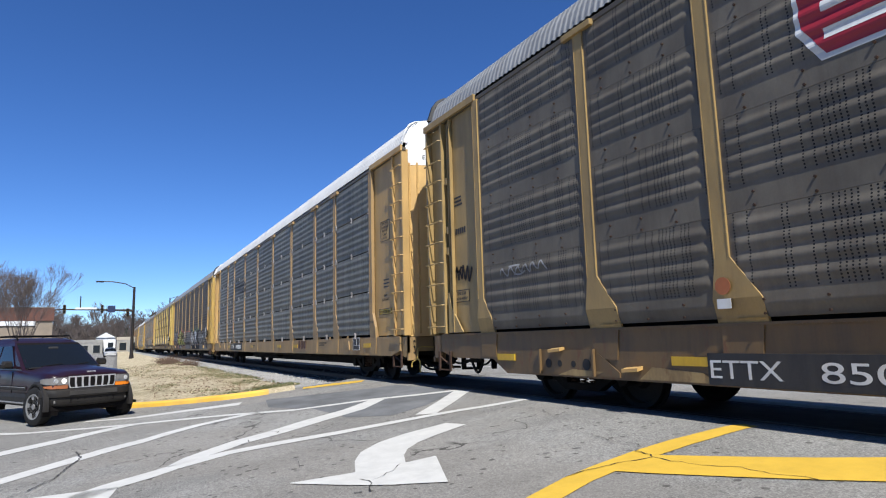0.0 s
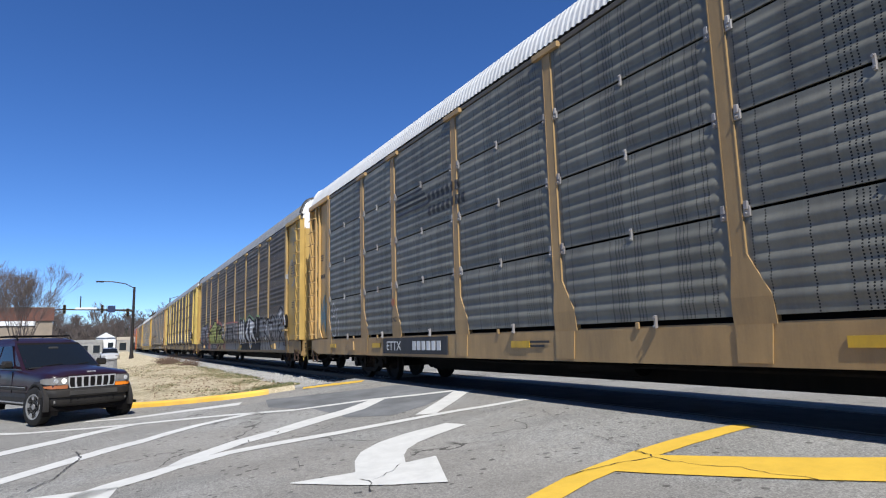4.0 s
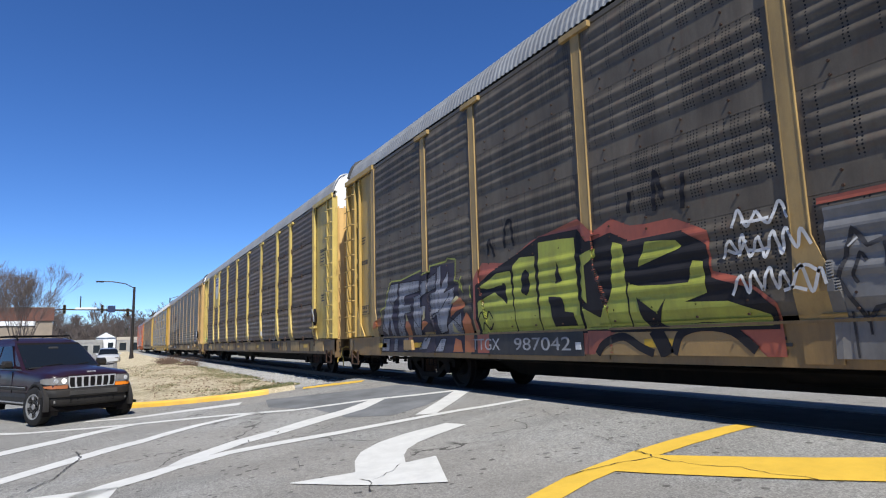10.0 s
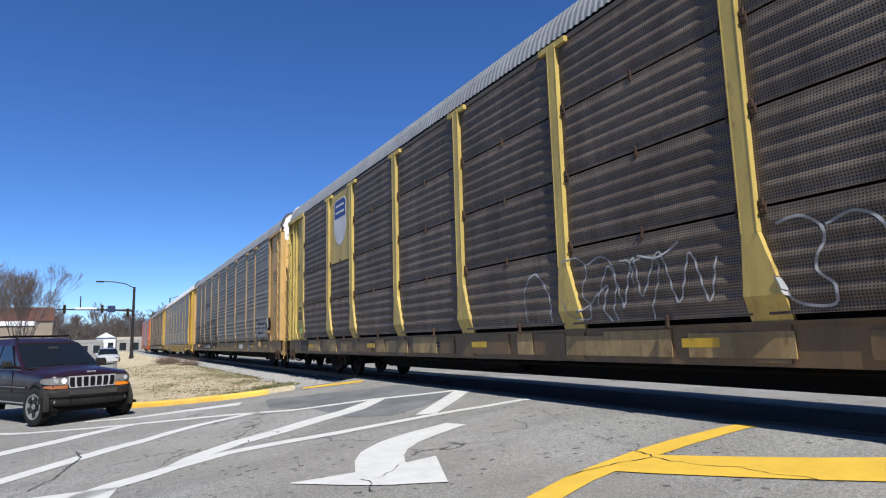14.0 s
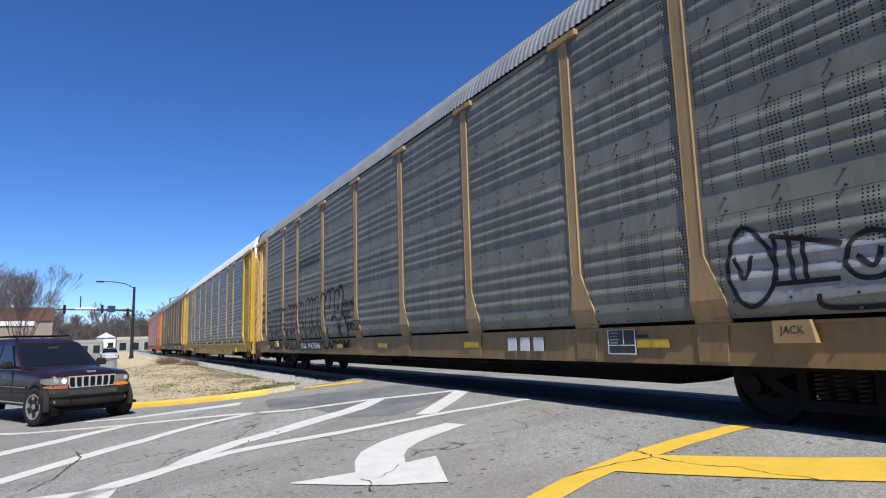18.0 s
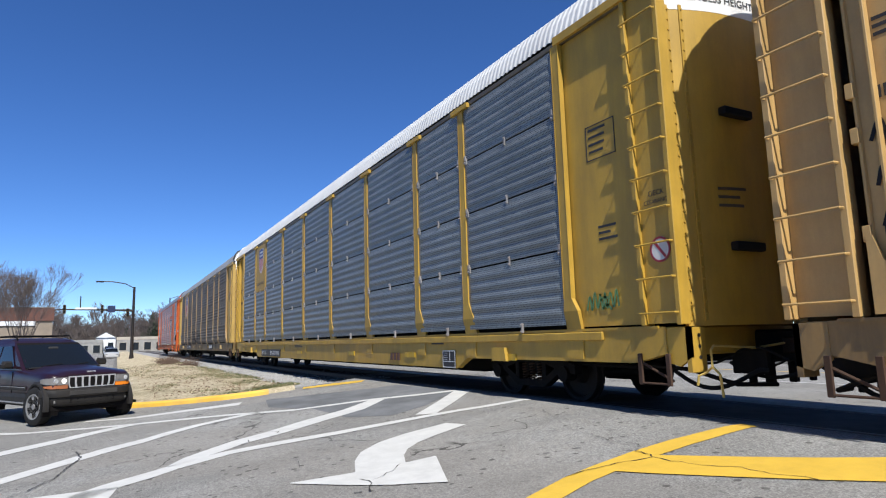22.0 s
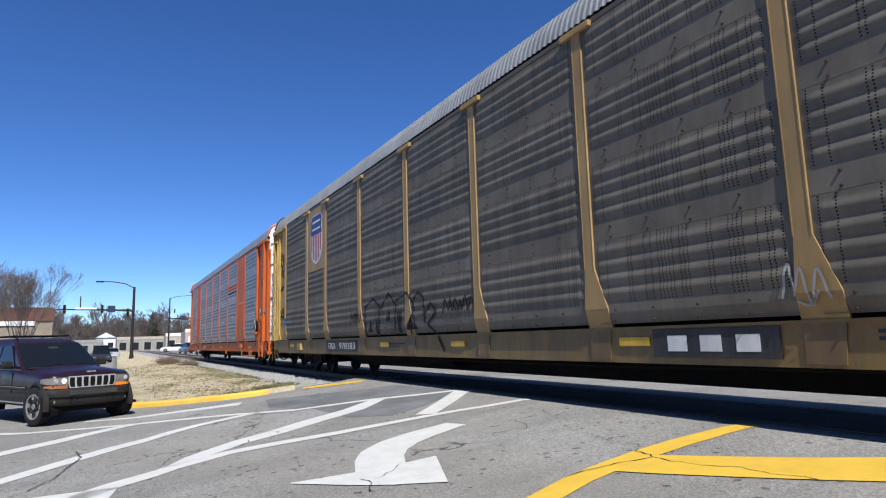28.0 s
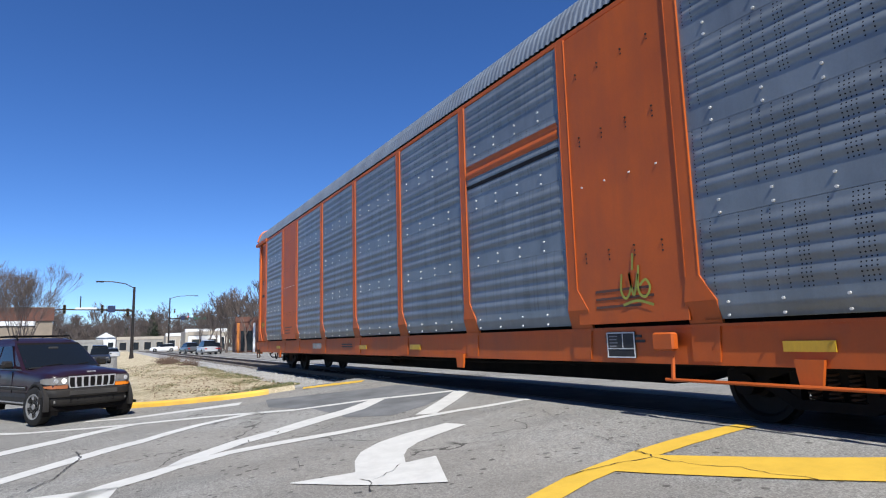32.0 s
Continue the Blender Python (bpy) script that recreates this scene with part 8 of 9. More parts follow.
def road_wheel(parent, x, y, r, out, turn=0.0):
    """Tyre with a shouldered tread, dished rim, five twin spokes and a hub cap; turn: steering angle."""
    m = pose(x, y, r, 0, 0, turn)
    w = part("tyre", G().lathe([(r * 0.66, -out * 0.10), (r * 0.90, -out * 0.125), (r * 0.985, -out * 0.105), (r, -out * 0.07), (r, out * 0.07), (r * 0.985, out * 0.105), (r * 0.90, out * 0.125), (r * 0.68, out * 0.118), (r * 0.66, out * 0.10)], (0, 0, 0), 36), RUBBER, parent, "black rubber tyre", True, m)
    part("rim", G().lathe([(r * 0.67, out * 0.10), (r * 0.67, out * 0.118), (r * 0.62, out * 0.112), (r * 0.60, out * 0.03), (r * 0.12, out * 0.02)], (0, 0, 0), 32), BLACK_IRON, w, smooth=True)
    part("rim_lip", G().lathe([(r * 0.60, out * 0.09), (r * 0.60, out * 0.117), (r * 0.67, out * 0.120), (r * 0.68, out * 0.10)], (0, 0, 0), 32), ALLOY, w, smooth=True)
    for k in range(5):
        c, q = math.cos(2 * math.pi * k / 5 + 0.5), math.sin(2 * math.pi * k / 5 + 0.5)
        rings = []
        for f, wd, dep in ((0.06, 0.055, 0.085), (0.28, 0.045, 0.098), (0.48, 0.055, 0.102), (0.63, 0.085, 0.108)):
            rings.append([(r * f * c - wd * q * e, out * d, r * f * q + wd * c * e) for e, d in ((-1, dep - 0.03), (1, dep - 0.03), (0.75, dep), (-0.75, dep))])
        part("spoke", G().loft(rings), ALLOY, w)
    part("hub_cap", G().cyl((0, out * 0.07, 0), (0, out * 0.112, 0), 0.06, 16, 0.05), ALLOY, w, smooth=True)


def suv(at):
    """Dark plum four-door sport utility vehicle; its front axle lies near the origin, nose to +x."""
    t = thing("suv", "dark plum sport utility vehicle with grey lower cladding", "car", "", at)
    plum = surface("plum_car_paint", (0.015, 0.0045, 0.011), 0.35, 0.0, 60, 0.08, (0.1, 0.09, 0.08), 0.1, bump=0, coat=0.12, gloss=0.3)
    rows = ((0.80, 0.72, 0.60, 0.90, 0.915, 0.015), (0.785, 0.79, 0.56, 0.93, 0.955, 0.02), (0.72, 0.855, 0.52, 0.96, 0.985, 0.03), (0.58, 0.895, 0.48, 0.985, 1.01, 0.04), (0.33, 0.91, 0.46, 1.00, 1.035, 0.045), (0.0, 0.915, 0.44, 1.015, 1.055, 0.05),
            (-0.35, 0.912, 0.42, 1.03, 1.075, 0.05), (-0.66, 0.915, 0.40, 1.045, 1.09, 0.04), (-1.2, 0.92, 0.40, 1.055, 1.09, 0.01), (-2.0, 0.92, 0.40, 1.06, 1.09, 0.01), (-2.8, 0.915, 0.42, 1.065, 1.09, 0.01), (-3.4, 0.905, 0.46, 1.065, 1.09, 0.01), (-3.68, 0.87, 0.54, 1.06, 1.08, 0.01), (-3.74, 0.80, 0.60, 1.03, 1.05, 0.01))
    part("body", G().loft([side_ring(*q) for q in rows]), plum, t, smooth=True)
    part("cabin", G().loft([cabin_ring(1.05, -3.72, -0.50, 0.875), cabin_ring(1.22, -3.70, -0.76, 0.85), cabin_ring(1.44, -3.62, -1.12, 0.795), cabin_ring(1.60, -3.5, -1.38, 0.73), cabin_ring(1.68, -3.40, -1.58, 0.68), cabin_ring(1.725, -3.2, -1.85, 0.58), cabin_ring(1.74, -2.9, -2.2, 0.4)]), plum, t, smooth=True)

    def screen(lo, hi, out):
        rows = []
        for i in range(7):
            u = lo + (hi - lo) * i / 6
            z = 1.07 + 0.53 * u
            x = -0.52 - 0.86 * u
            hw = 0.80 - 0.105 * u
            rows.append([(x + 0.055 + out - 0.075 * (abs(v) ** 2.6), v * hw, z) for v in (-1, -0.8, -0.5, 0, 0.5, 0.8, 1)])
        return G().grid(rows)

    part("screen_surround", screen(-0.02, 1.04, 0.0), DARK_VOID, t, smooth=True)
    part("windscreen", screen(0.05, 0.97, 0.012), AUTO_GLASS, t, smooth=True)
    part("dash_shade", G().chamfer(-0.62, -0.54, -0.62, 0.62, 1.075, 1.10, 0.008), DARK_VOID, t)
    for y0 in (-0.52, 0.06):
        part("wiper", G().tube([(-0.47, y0, 1.115), (-0.50, y0 + 0.22, 1.135), (-0.55, y0 + 0.48, 1.16)], 0.011, 5), DARK_VOID, t)
    part("wiper_cowl", G().chamfer(-0.56, -0.40, -0.76, 0.76, 1.07, 1.105, 0.012), CLADDING, t)
    for s in (-1, 1):
        for a, b, c, d in ((-0.98, -1.90, -1.44, -1.90), (-1.97, -2.85, -1.97, -2.80), (-2.93, -3.60, -2.88, -3.42)):
            g = G().add([(a, s * 0.872, 1.12), (b, s * 0.872, 1.12), (d, s * 0.772, 1.56), (c, s * 0.772, 1.56)], [(0, 1, 2, 3)])
            g.add([(a, s * 0.80, 1.12), (b, s * 0.80, 1.12), (d, s * 0.70, 1.56), (c, s * 0.70, 1.56)], [(0, 1, 2, 3), (-4, -3, 1, 0), (-2, -1, 3, 2)])
            part("side_window", g, AUTO_GLASS, t)
        part("window_trim", G().tube([(-0.9, s * 0.882, 1.105), (-3.6, s * 0.882, 1.105)], 0.012, 5), DARK_VOID, t)
        for x in (-0.92, -1.935, -2.9):
            part("door_seam", G().box(x - 0.006, x + 0.006, *sorted((s * 0.905, s * 0.924)), 0.50, 1.02), DARK_VOID, t)
        for x in (-1.72, -2.68):
            part("door_handle", G().chamfer(x - 0.09, x + 0.09, *sorted((s * 0.915, s * 0.945)), 0.90, 0.945, 0.01), plum, t)
        part("sill_cladding", G().prism([(s * 0.84, 0.34), (s * 0.925, 0.38), (s * 0.94, 0.52), (s * 0.925, 0.60), (s * 0.84, 0.60)], "x", -1.95, -0.14), CLADDING, t, "grey ribbed lower cladding")
        part("rear_cladding", G().prism([(s * 0.84, 0.40), (s * 0.93, 0.42), (s * 0.935, 0.60), (s * 0.84, 0.60)], "x", -3.70, -2.86), CLADDING, t)
        part("sill_strip", G().chamfer(-1.95, -0.14, *sorted((s * 0.925, s * 0.946)), 0.395, 0.425, 0.006), ALLOY, t)
        part("door_strip", G().chamfer(-2.85, -0.16, *sorted((s * 0.915, s * 0.938)), 0.66, 0.74, 0.01), CLADDING, t)
        part("strip_line", G().box(-2.84, -0.17, *sorted((s * 0.936, s * 0.9395)), 0.715, 0.727), ALLOY, t)
        for ax in (0.33, -2.40):
            arc = [math.pi * (j / 16 * 1.12 - 0.06) for j in range(17)]
            g = G().loft([[(ax + q * math.cos(e), s * y, 0.37 + q * math.sin(e)) for q, y in ((0.41, 0.84), (0.41, 0.935), (0.445, 0.945), (0.475, 0.925), (0.475, 0.84))] for e in arc])
            part("wheel_arch", g, CLADDING, t, "grey wheel arch flare", True)
            part("wheel_well", G().prism([(ax + 0.415 * math.cos(e), 0.37 + 0.415 * math.sin(e)) for e in [math.pi * (j / 14 * 1.3 - 0.15) for j in range(15)]], "y", *sorted((s * 0.62, s * 0.928))), DARK_VOID, t)
            road_wheel(t, ax, s * 0.855, 0.365, s, 9 if ax > 0 else 0)
        m = part("mirror", G().loft([[(x, s * y, z) for y, z in ((0.95, 1.09), (1.14, 1.10), (1.16, 1.17), (1.12, 1.25), (0.96, 1.25), (0.93, 1.17))] for x in (-0.98, -0.90)] + [[(-0.84, s * y, z) for y, z in ((0.98, 1.12), (1.10, 1.13), (1.12, 1.17), (1.09, 1.22), (0.98, 1.22), (0.96, 1.17))]]), CLADDING, t, smooth=True)
        part("mirror_arm", G().box(-0.99, -0.9, *sorted((s * 0.86, s * 0.96)), 1.09, 1.14), plum, m)
        part("roof_rail", G().tube([(-1.62, s * 0.60, 1.70), (-1.72, s * 0.60, 1.785), (-3.2, s * 0.60, 1.785), (-3.35, s * 0.60, 1.70)], 0.02, 6), DARK_VOID, t)
        # lamp cluster: clear lens over two bulbs, amber strip below and round the corner
        def wrap(z0, z1, deep):
            """Block that follows the nose from the grille out round the corner."""
            return G().loft([[(x - deep, s * y, z0 + d), (x, s * y, z0 + d), (x - 0.008, s * y, z1 - d), (x - deep, s * y, z1 - d)] for x, y, d in ((0.822, 0.50, 0.0), (0.820, 0.66, 0.0), (0.808, 0.74, 0.002), (0.775, 0.82, 0.006), (0.72, 0.872, 0.012), (0.63, 0.905, 0.02), (0.56, 0.915, 0.03))])
        lamp = part("headlamp", wrap(0.775, 0.918, 0.08), LAMP_GLASS, t, "clear wrapped headlamp", True)
        part("bulb", G().cyl((0.812, s * 0.585, 0.848), (0.832, s * 0.585, 0.848), 0.045, 18, 0.04), HEADLAMP_GLINT if s < 0 else LAMP_GLASS, lamp)
        part("side_bulb", G().cyl((0.79, s * 0.735, 0.848), (0.816, s * 0.732, 0.848), 0.046, 14, 0.04), CHROME, lamp)
        part("indicator", wrap(0.70, 0.773, 0.10), AMBER if s > 0 else AMBER_DULL, t, "amber turn lamp below the headlamp", True)
    for x in (-2.0, -2.9):
        part("rack_bar", G().tube([(x, -0.6, 1.785), (x, 0.6, 1.785)], 0.02, 6), DARK_VOID, t)
    # bumper wraps round the nose
    rings = []
    for i in range(17):
        v = -1 + i / 8
        x = 0.925 - 0.05 * v * v - 0.27 * abs(v) ** 7
        y = 0.96 * v
        rings.append([(x - 0.30, y * 0.98, 0.685), (x - 0.05, y, 0.69), (x - 0.012, y, 0.665), (x, y, 0.60), (x - 0.005, y, 0.545), (x - 0.045, y, 0.525), (x - 0.04, y, 0.44), (x - 0.075, y * 0.985, 0.38), (x - 0.16, y * 0.96, 0.35), (x - 0.32, y * 0.95, 0.35)])
    bumper = part("bumper", G().loft(rings), CLADDING, t, "grey moulded front bumper", True)
    part("bumper_pad", G().chamfer(0.905, 0.928, -0.50, 0.50, 0.565, 0.655, 0.008), CLADDING_PALE, bumper, "paler centre pad")
    for k in range(7):
        y = -0.42 + 0.14 * k
        part("air_intake", G().chamfer(0.85, 0.882 - 0.05 * (y / 0.93) ** 2, y - 0.052, y + 0.052, 0.425, 0.505, 0.008), DARK_VOID, bumper)
    for s in (-1, 1):
        part("fog_lamp", G().chamfer(0.76, 0.812, *sorted((s * 0.60, s * 0.76)), 0.42, 0.485, 0.012), LAMP_GLASS, bumper)
    part("skid", G().chamfer(0.35, 0.74, -0.72, 0.72, 0.25, 0.37, 0.03), DARK_VOID, t)
    part("axle", G().cyl((0.33, -0.7, 0.33), (0.33, 0.7, 0.33), 0.05, 8), DARK_VOID, t)
    # grille: seven upright slots, each in its bright frame
    part("grille_panel", G().prism([(-0.46, 0.70), (0.46, 0.70), (0.49, 0.935), (-0.49, 0.935)], "x", 0.72, 0.808), plum, t)
    for k in range(7):
        u = (k - 3) / 3.0
        lo, hi = 0.405 * u, 0.425 * u
        fr = part("grille_surround", G().prism([(lo - 0.062, 0.703), (lo + 0.062, 0.703), (hi + 0.070, 0.80), (hi + 0.068, 0.932), (hi - 0.068, 0.932), (hi - 0.070, 0.80)], "x", 0.80, 0.828), CHROME, t)
        part("grille_slot", G().prism([(lo - 0.043, 0.722), (lo + 0.043, 0.722), (hi + 0.051, 0.80), (hi + 0.048, 0.912), (hi - 0.048, 0.912), (hi - 0.051, 0.80)], "x", 0.82, 0.834), DARK_VOID, fr)
    part("badge", G().chamfer(0.70, 0.76, -0.09, 0.09, 0.998, 1.018, 0.004), CHROME, t)
    part("inside_mirror", G().chamfer(-1.17, -1.14, -0.11, 0.11, 1.46, 1.53, 0.008), CLADDING_PALE, t)
    return t


suv(pose(-15.35, -0.62, -0.475, 0, 0, 25) @ Matrix.Diagonal((1, 0.91, 1, 1)))


def sedan(label, color, at, tall=1.45, name="car"):
    """A plain modern car seen far off; front axle over the origin."""
    t = thing(name, label, "car", "street traffic", at)
    pt = car_paint(label.split()[0] + "_far_car_paint", color)
    b = tall - 0.55
    rings = [body_ring(0.85, 0.70, 0.3, 0.62, 0.68), body_ring(0.6, 0.84, 0.22, 0.72, 0.80), body_ring(-0.5, 0.88, 0.2, 0.84, 0.90), body_ring(-2.6, 0.88, 0.2, 0.88, 0.92), body_ring(-3.5, 0.84, 0.25, 0.86, 0.92), body_ring(-3.75, 0.74, 0.4, 0.78, 0.82)]
    part("body", G().loft(rings), pt, t, smooth=True)
    part("cabin", G().loft([cabin_ring(0.86, -3.3, -0.4, 0.80), cabin_ring(0.86 + b * 0.45, -3.1, -0.9, 0.72), cabin_ring(tall - 0.06, -2.85, -1.3, 0.62), cabin_ring(tall, -2.6, -1.6, 0.5)]), AUTO_GLASS, t, smooth=True)
    part("roof", G().loft([cabin_ring(tall - 0.05, -2.88, -1.25, 0.635), cabin_ring(tall + 0.01, -2.6, -1.55, 0.52)]), pt, t, smooth=True)
    for s in (-1, 1):
        for ax in (0, -2.7):
            wheel(t, ax, s * 0.80, 0.33, s)
        part("headlamp", G().chamfer(0.70, 0.86, *sorted((s * 0.45, s * 0.72)), 0.55, 0.66, 0.02), LAMP_GLASS, t)
        part("tail_lamp", G().chamfer(-3.78, -3.6, *sorted((s * 0.48, s * 0.74)), 0.62, 0.76, 0.02), RED_LAMP, t)
        part("mirror", G().chamfer(-0.75, -0.6, *sorted((s * 0.80, s * 0.98)), 0.88, 1.0, 0.02), pt, t)
    return t
# ---- trees ----
BARK = surface("grey_bark", (0.13, 0.105, 0.09), 0.9, 0, 25, 0.35, (0.06, 0.05, 0.045), 0.4, bump=0.4)
TWIG = surface("bare_twigs", (0.115, 0.092, 0.082), 0.9, 0, 20, 0.4, dirty=0.2, bump=0)
TWIG_PALE = surface("pale_bare_twigs", (0.13, 0.105, 0.095), 0.9, 0, 20, 0.4, dirty=0.2, bump=0)
PINE = surface("pine_needles", (0.035, 0.055, 0.028), 0.9, 0, 20, 0.4, dirty=0.2, bump=0)


def bare_tree(seed, height, spread, depth, least=0.02, name="bare_tree", bole=0.36):
    """Leafless tree: a tapered trunk that forks again and again into fine twigs."""
    r = random.Random(seed)
    wood, twigs = G(), G()

    def limb(p, d, length, rad, level):
        pts, rads = [p], [rad]
        q, dd = p, d.copy()
        for i in range(3):
            dd = (dd + Vector((r.uniform(-1, 1), r.uniform(-1, 1), r.uniform(-0.3, 0.6))) * 0.14).normalized()
            q = q + dd * length / 3
            pts.append(q)
            rads.append(max(least, rad * (1 - 0.17 * (i + 1))))
        (wood if level < 2 else twigs).tube(pts, rads, 7 if level == 0 else 5 if level < 2 else 3)
        if level >= depth:
            return
        kids = r.randint(5, 6) if level == 0 else r.randint(3, 5)
        for k in range(kids):
            a = 2 * math.pi * (k + r.random()) / kids
            side = Vector((math.cos(a), math.sin(a), 0))
            tilt = r.uniform(0.25, 0.75) * spread
            nd = (dd + side * tilt + Vector((0, 0, 0.32))).normalized()
            start = pts[r.choice((2, 3, 3))] if level else pts[r.choice((2, 3, 3))]
            limb(start, nd, (length if level else height * 0.36) * r.uniform(0.55, 0.78), rads[-1] * r.uniform(0.5, 0.72), level + 1)

    limb(Vector((0, 0, 0)), Vector((0, 0, 1)), height * bole, height * 0.018, 0)
    t = thing(name, "leafless winter street tree with grey bark", "tree", "bare trees")
    part("trunk", wood, BARK, t, smooth=True)
    part("crown", twigs, TWIG if least > 0.02 else TWIG_PALE, t, "fine bare twigs")
    return t


def pine(seed, height):
    r = random.Random(seed)
    t = thing("pine", "dark green pine standing behind the street", "tree", "pines")
    part("trunk", G().tube([(0, 0, 0), (0, 0, height * 0.6), (0, 0, height)], [0.18, 0.12, 0.03], 7), BARK, t)
    g = G()
    for i in range(700):
        u = r.random() ** 0.8
        z = height * (0.3 + 0.7 * u)
        rad = height * 0.17 * (1 - u) * r.uniform(0.4, 1.15) + 0.1
        a = r.uniform(0, 6.28)
        c = Vector((rad * math.cos(a), rad * math.sin(a), z))
        for _ in range(3):
            d = Vector((r.uniform(-1, 1), r.uniform(-1, 1), r.uniform(-0.5, 0.6))).normalized() * 0.5
            e = Vector((r.uniform(-1, 1), r.uniform(-1, 1), r.uniform(-1, 1))).normalized() * 0.14
            g.add([c - e, c + e, c + d], [(0, 1, 2)])
    part("crown", g, PINE, t, "dark needle clumps")
    return t


near_tree = bare_tree(17, 8.8, 0.95, 5, 0.0062, bole=0.14)
near_tree.matrix_basis = pose(-47, -4.9, -0.5, 0, 0, 40)
copy_thing(near_tree, pose(-45, -6.4, -0.5, 0, 0, 130))
copy_thing(near_tree, pose(-50, -7.9, -0.5, 0, 0, 60))
copy_thing(near_tree, pose(-52, -5.6, -0.5, 0, 0, 250))
kinds = [bare_tree(21, 11, 1.0, 4, 0.028), bare_tree(22, 12.5, 0.85, 4, 0.028), bare_tree(23, 10, 1.2, 4, 0.028)]
rt = random.Random(8)
spots = []
# wood behind the street, row by row
for i in range(64):
    x = -rt.uniform(190, 300)
    b = radians(rt.uniform(-5.5, 13.5))
    spots.append((x, -x * math.tan(b)))
# street trees beyond the track
for x, b in ((-110, 7.4), (-100, 8.2), (-118, 6.9), (-96, 9.0), (-125, 8.8), (-140, 7.8), (-150, 9.6), (-86, 10.6), (-88, 11.8), (-108, 9.6), (-105, 10.4), (-112, 8.6), (-135, 6.4)):
    spots.append((x, -x * math.tan(radians(b))))
for i, (x, y) in enumerate(spots):
    sc = rt.uniform(0.75, 1.15) * (1.2 if x < -180 else 0.95)
    k = kinds[i % 3]
    if i < 3:
        k.matrix_basis = pose(x, y, gz(y))
    else:
        c = copy_thing(k, pose(x, y, gz(y), 0, 0, rt.uniform(0, 360)))
        c.scale = (sc, sc, sc)
pn = pine(5, 12)
pn.matrix_basis = pose(-235, -235 * -math.tan(radians(3.0)), -0.3)
for x, b, s in ((-240, 3.3, 0.9), (-235, 2.6, 0.8), (-250, 3.1, 1.1), (-260, 1.2, 0.7)):
    c = copy_thing(pn, pose(x, -x * math.tan(radians(b)), -0.3, 0, 0, 50))
    c.scale = (s, s, s)


def thicket(name, x, b0, b1, top, count, seed):
    """Far leafless wood: very many thin upright stems and twigs."""
    r = random.Random(seed)
    g = G()
    for _ in range(count):
        xx = x + r.uniform(-25, 25)
        b = radians(r.uniform(b0, b1))
        y = -xx * math.tan(b)
        h = top * r.uniform(0.45, 1.0) * (0.8 + 0.3 * noise.noise((b * 40, 0, seed)))
        lean = Vector((r.uniform(-1, 1), r.uniform(-1, 1), 0)) * h * 0.16
        p = Vector((xx, y, -0.4))
        g.tube([p, p + lean * 0.4 + Vector((0, 0, h * 0.6)), p + lean + Vector((0, 0, h))], [0.16, 0.10, 0.05], 3)
        for _ in range(7):
            z = h * r.uniform(0.4, 0.9)
            d = Vector((r.uniform(-1, 1), r.uniform(-1, 1), r.uniform(0.4, 1.4))).normalized() * h * 0.25
            s = p + lean * (z / h) + Vector((0, 0, z))
            g.tube([s, s + d * 0.5, s + d + Vector((0, 0, h * 0.05))], [0.07, 0.055, 0.04], 3)
    return tagged(part(name, g, TWIG, None, "hazy brown leafless wood beyond the town"), kind="stuff", category="woods")


thicket("woods", -330, -7, 16, 17, 1900, 3)
thicket("woods", -270, -4, 3, 11, 500, 4)


# ---- buildings ----
STORE_TAN = surface("tan_store_wall", (0.27, 0.22, 0.165), 0.9, 0, 20, 0.15, (0.16, 0.13, 0.1), 0.3, bump=0.2)
BRICK = surface("red_brick_far", (0.14, 0.063, 0.046), 0.9, 0, 12, 0.2, (0.12, 0.06, 0.045), 0.3, bump=0.2)
STUCCO = surface("cream_stucco", (0.42, 0.37, 0.30), 0.9, 0, 20, 0.12, (0.3, 0.27, 0.22), 0.3, bump=0.2)
SHED_WALL = surface("pale_grey_shed_wall", (0.30, 0.29, 0.265), 0.85, 0, 20, 0.2, (0.2, 0.19, 0.17), 0.4, bump=0.2)
WALL_WHITE = surface("white_board_wall", (0.74, 0.74, 0.73), 0.8, 0, 20, 0.1, (0.4, 0.4, 0.38), 0.25, bump=0.1)
ROOF_DARK = surface("grey_shingle_roof", (0.10, 0.095, 0.09), 0.9, 0, 15, 0.3, dirty=0.2, bump=0.3)
PANE = glass("dark_window_pane", (0.02, 0.025, 0.03), 0.05)
AWNING = surface("orange_awning", (0.6, 0.2, 0.04), 0.8, 0, 15, 0.15, dirty=0.2)


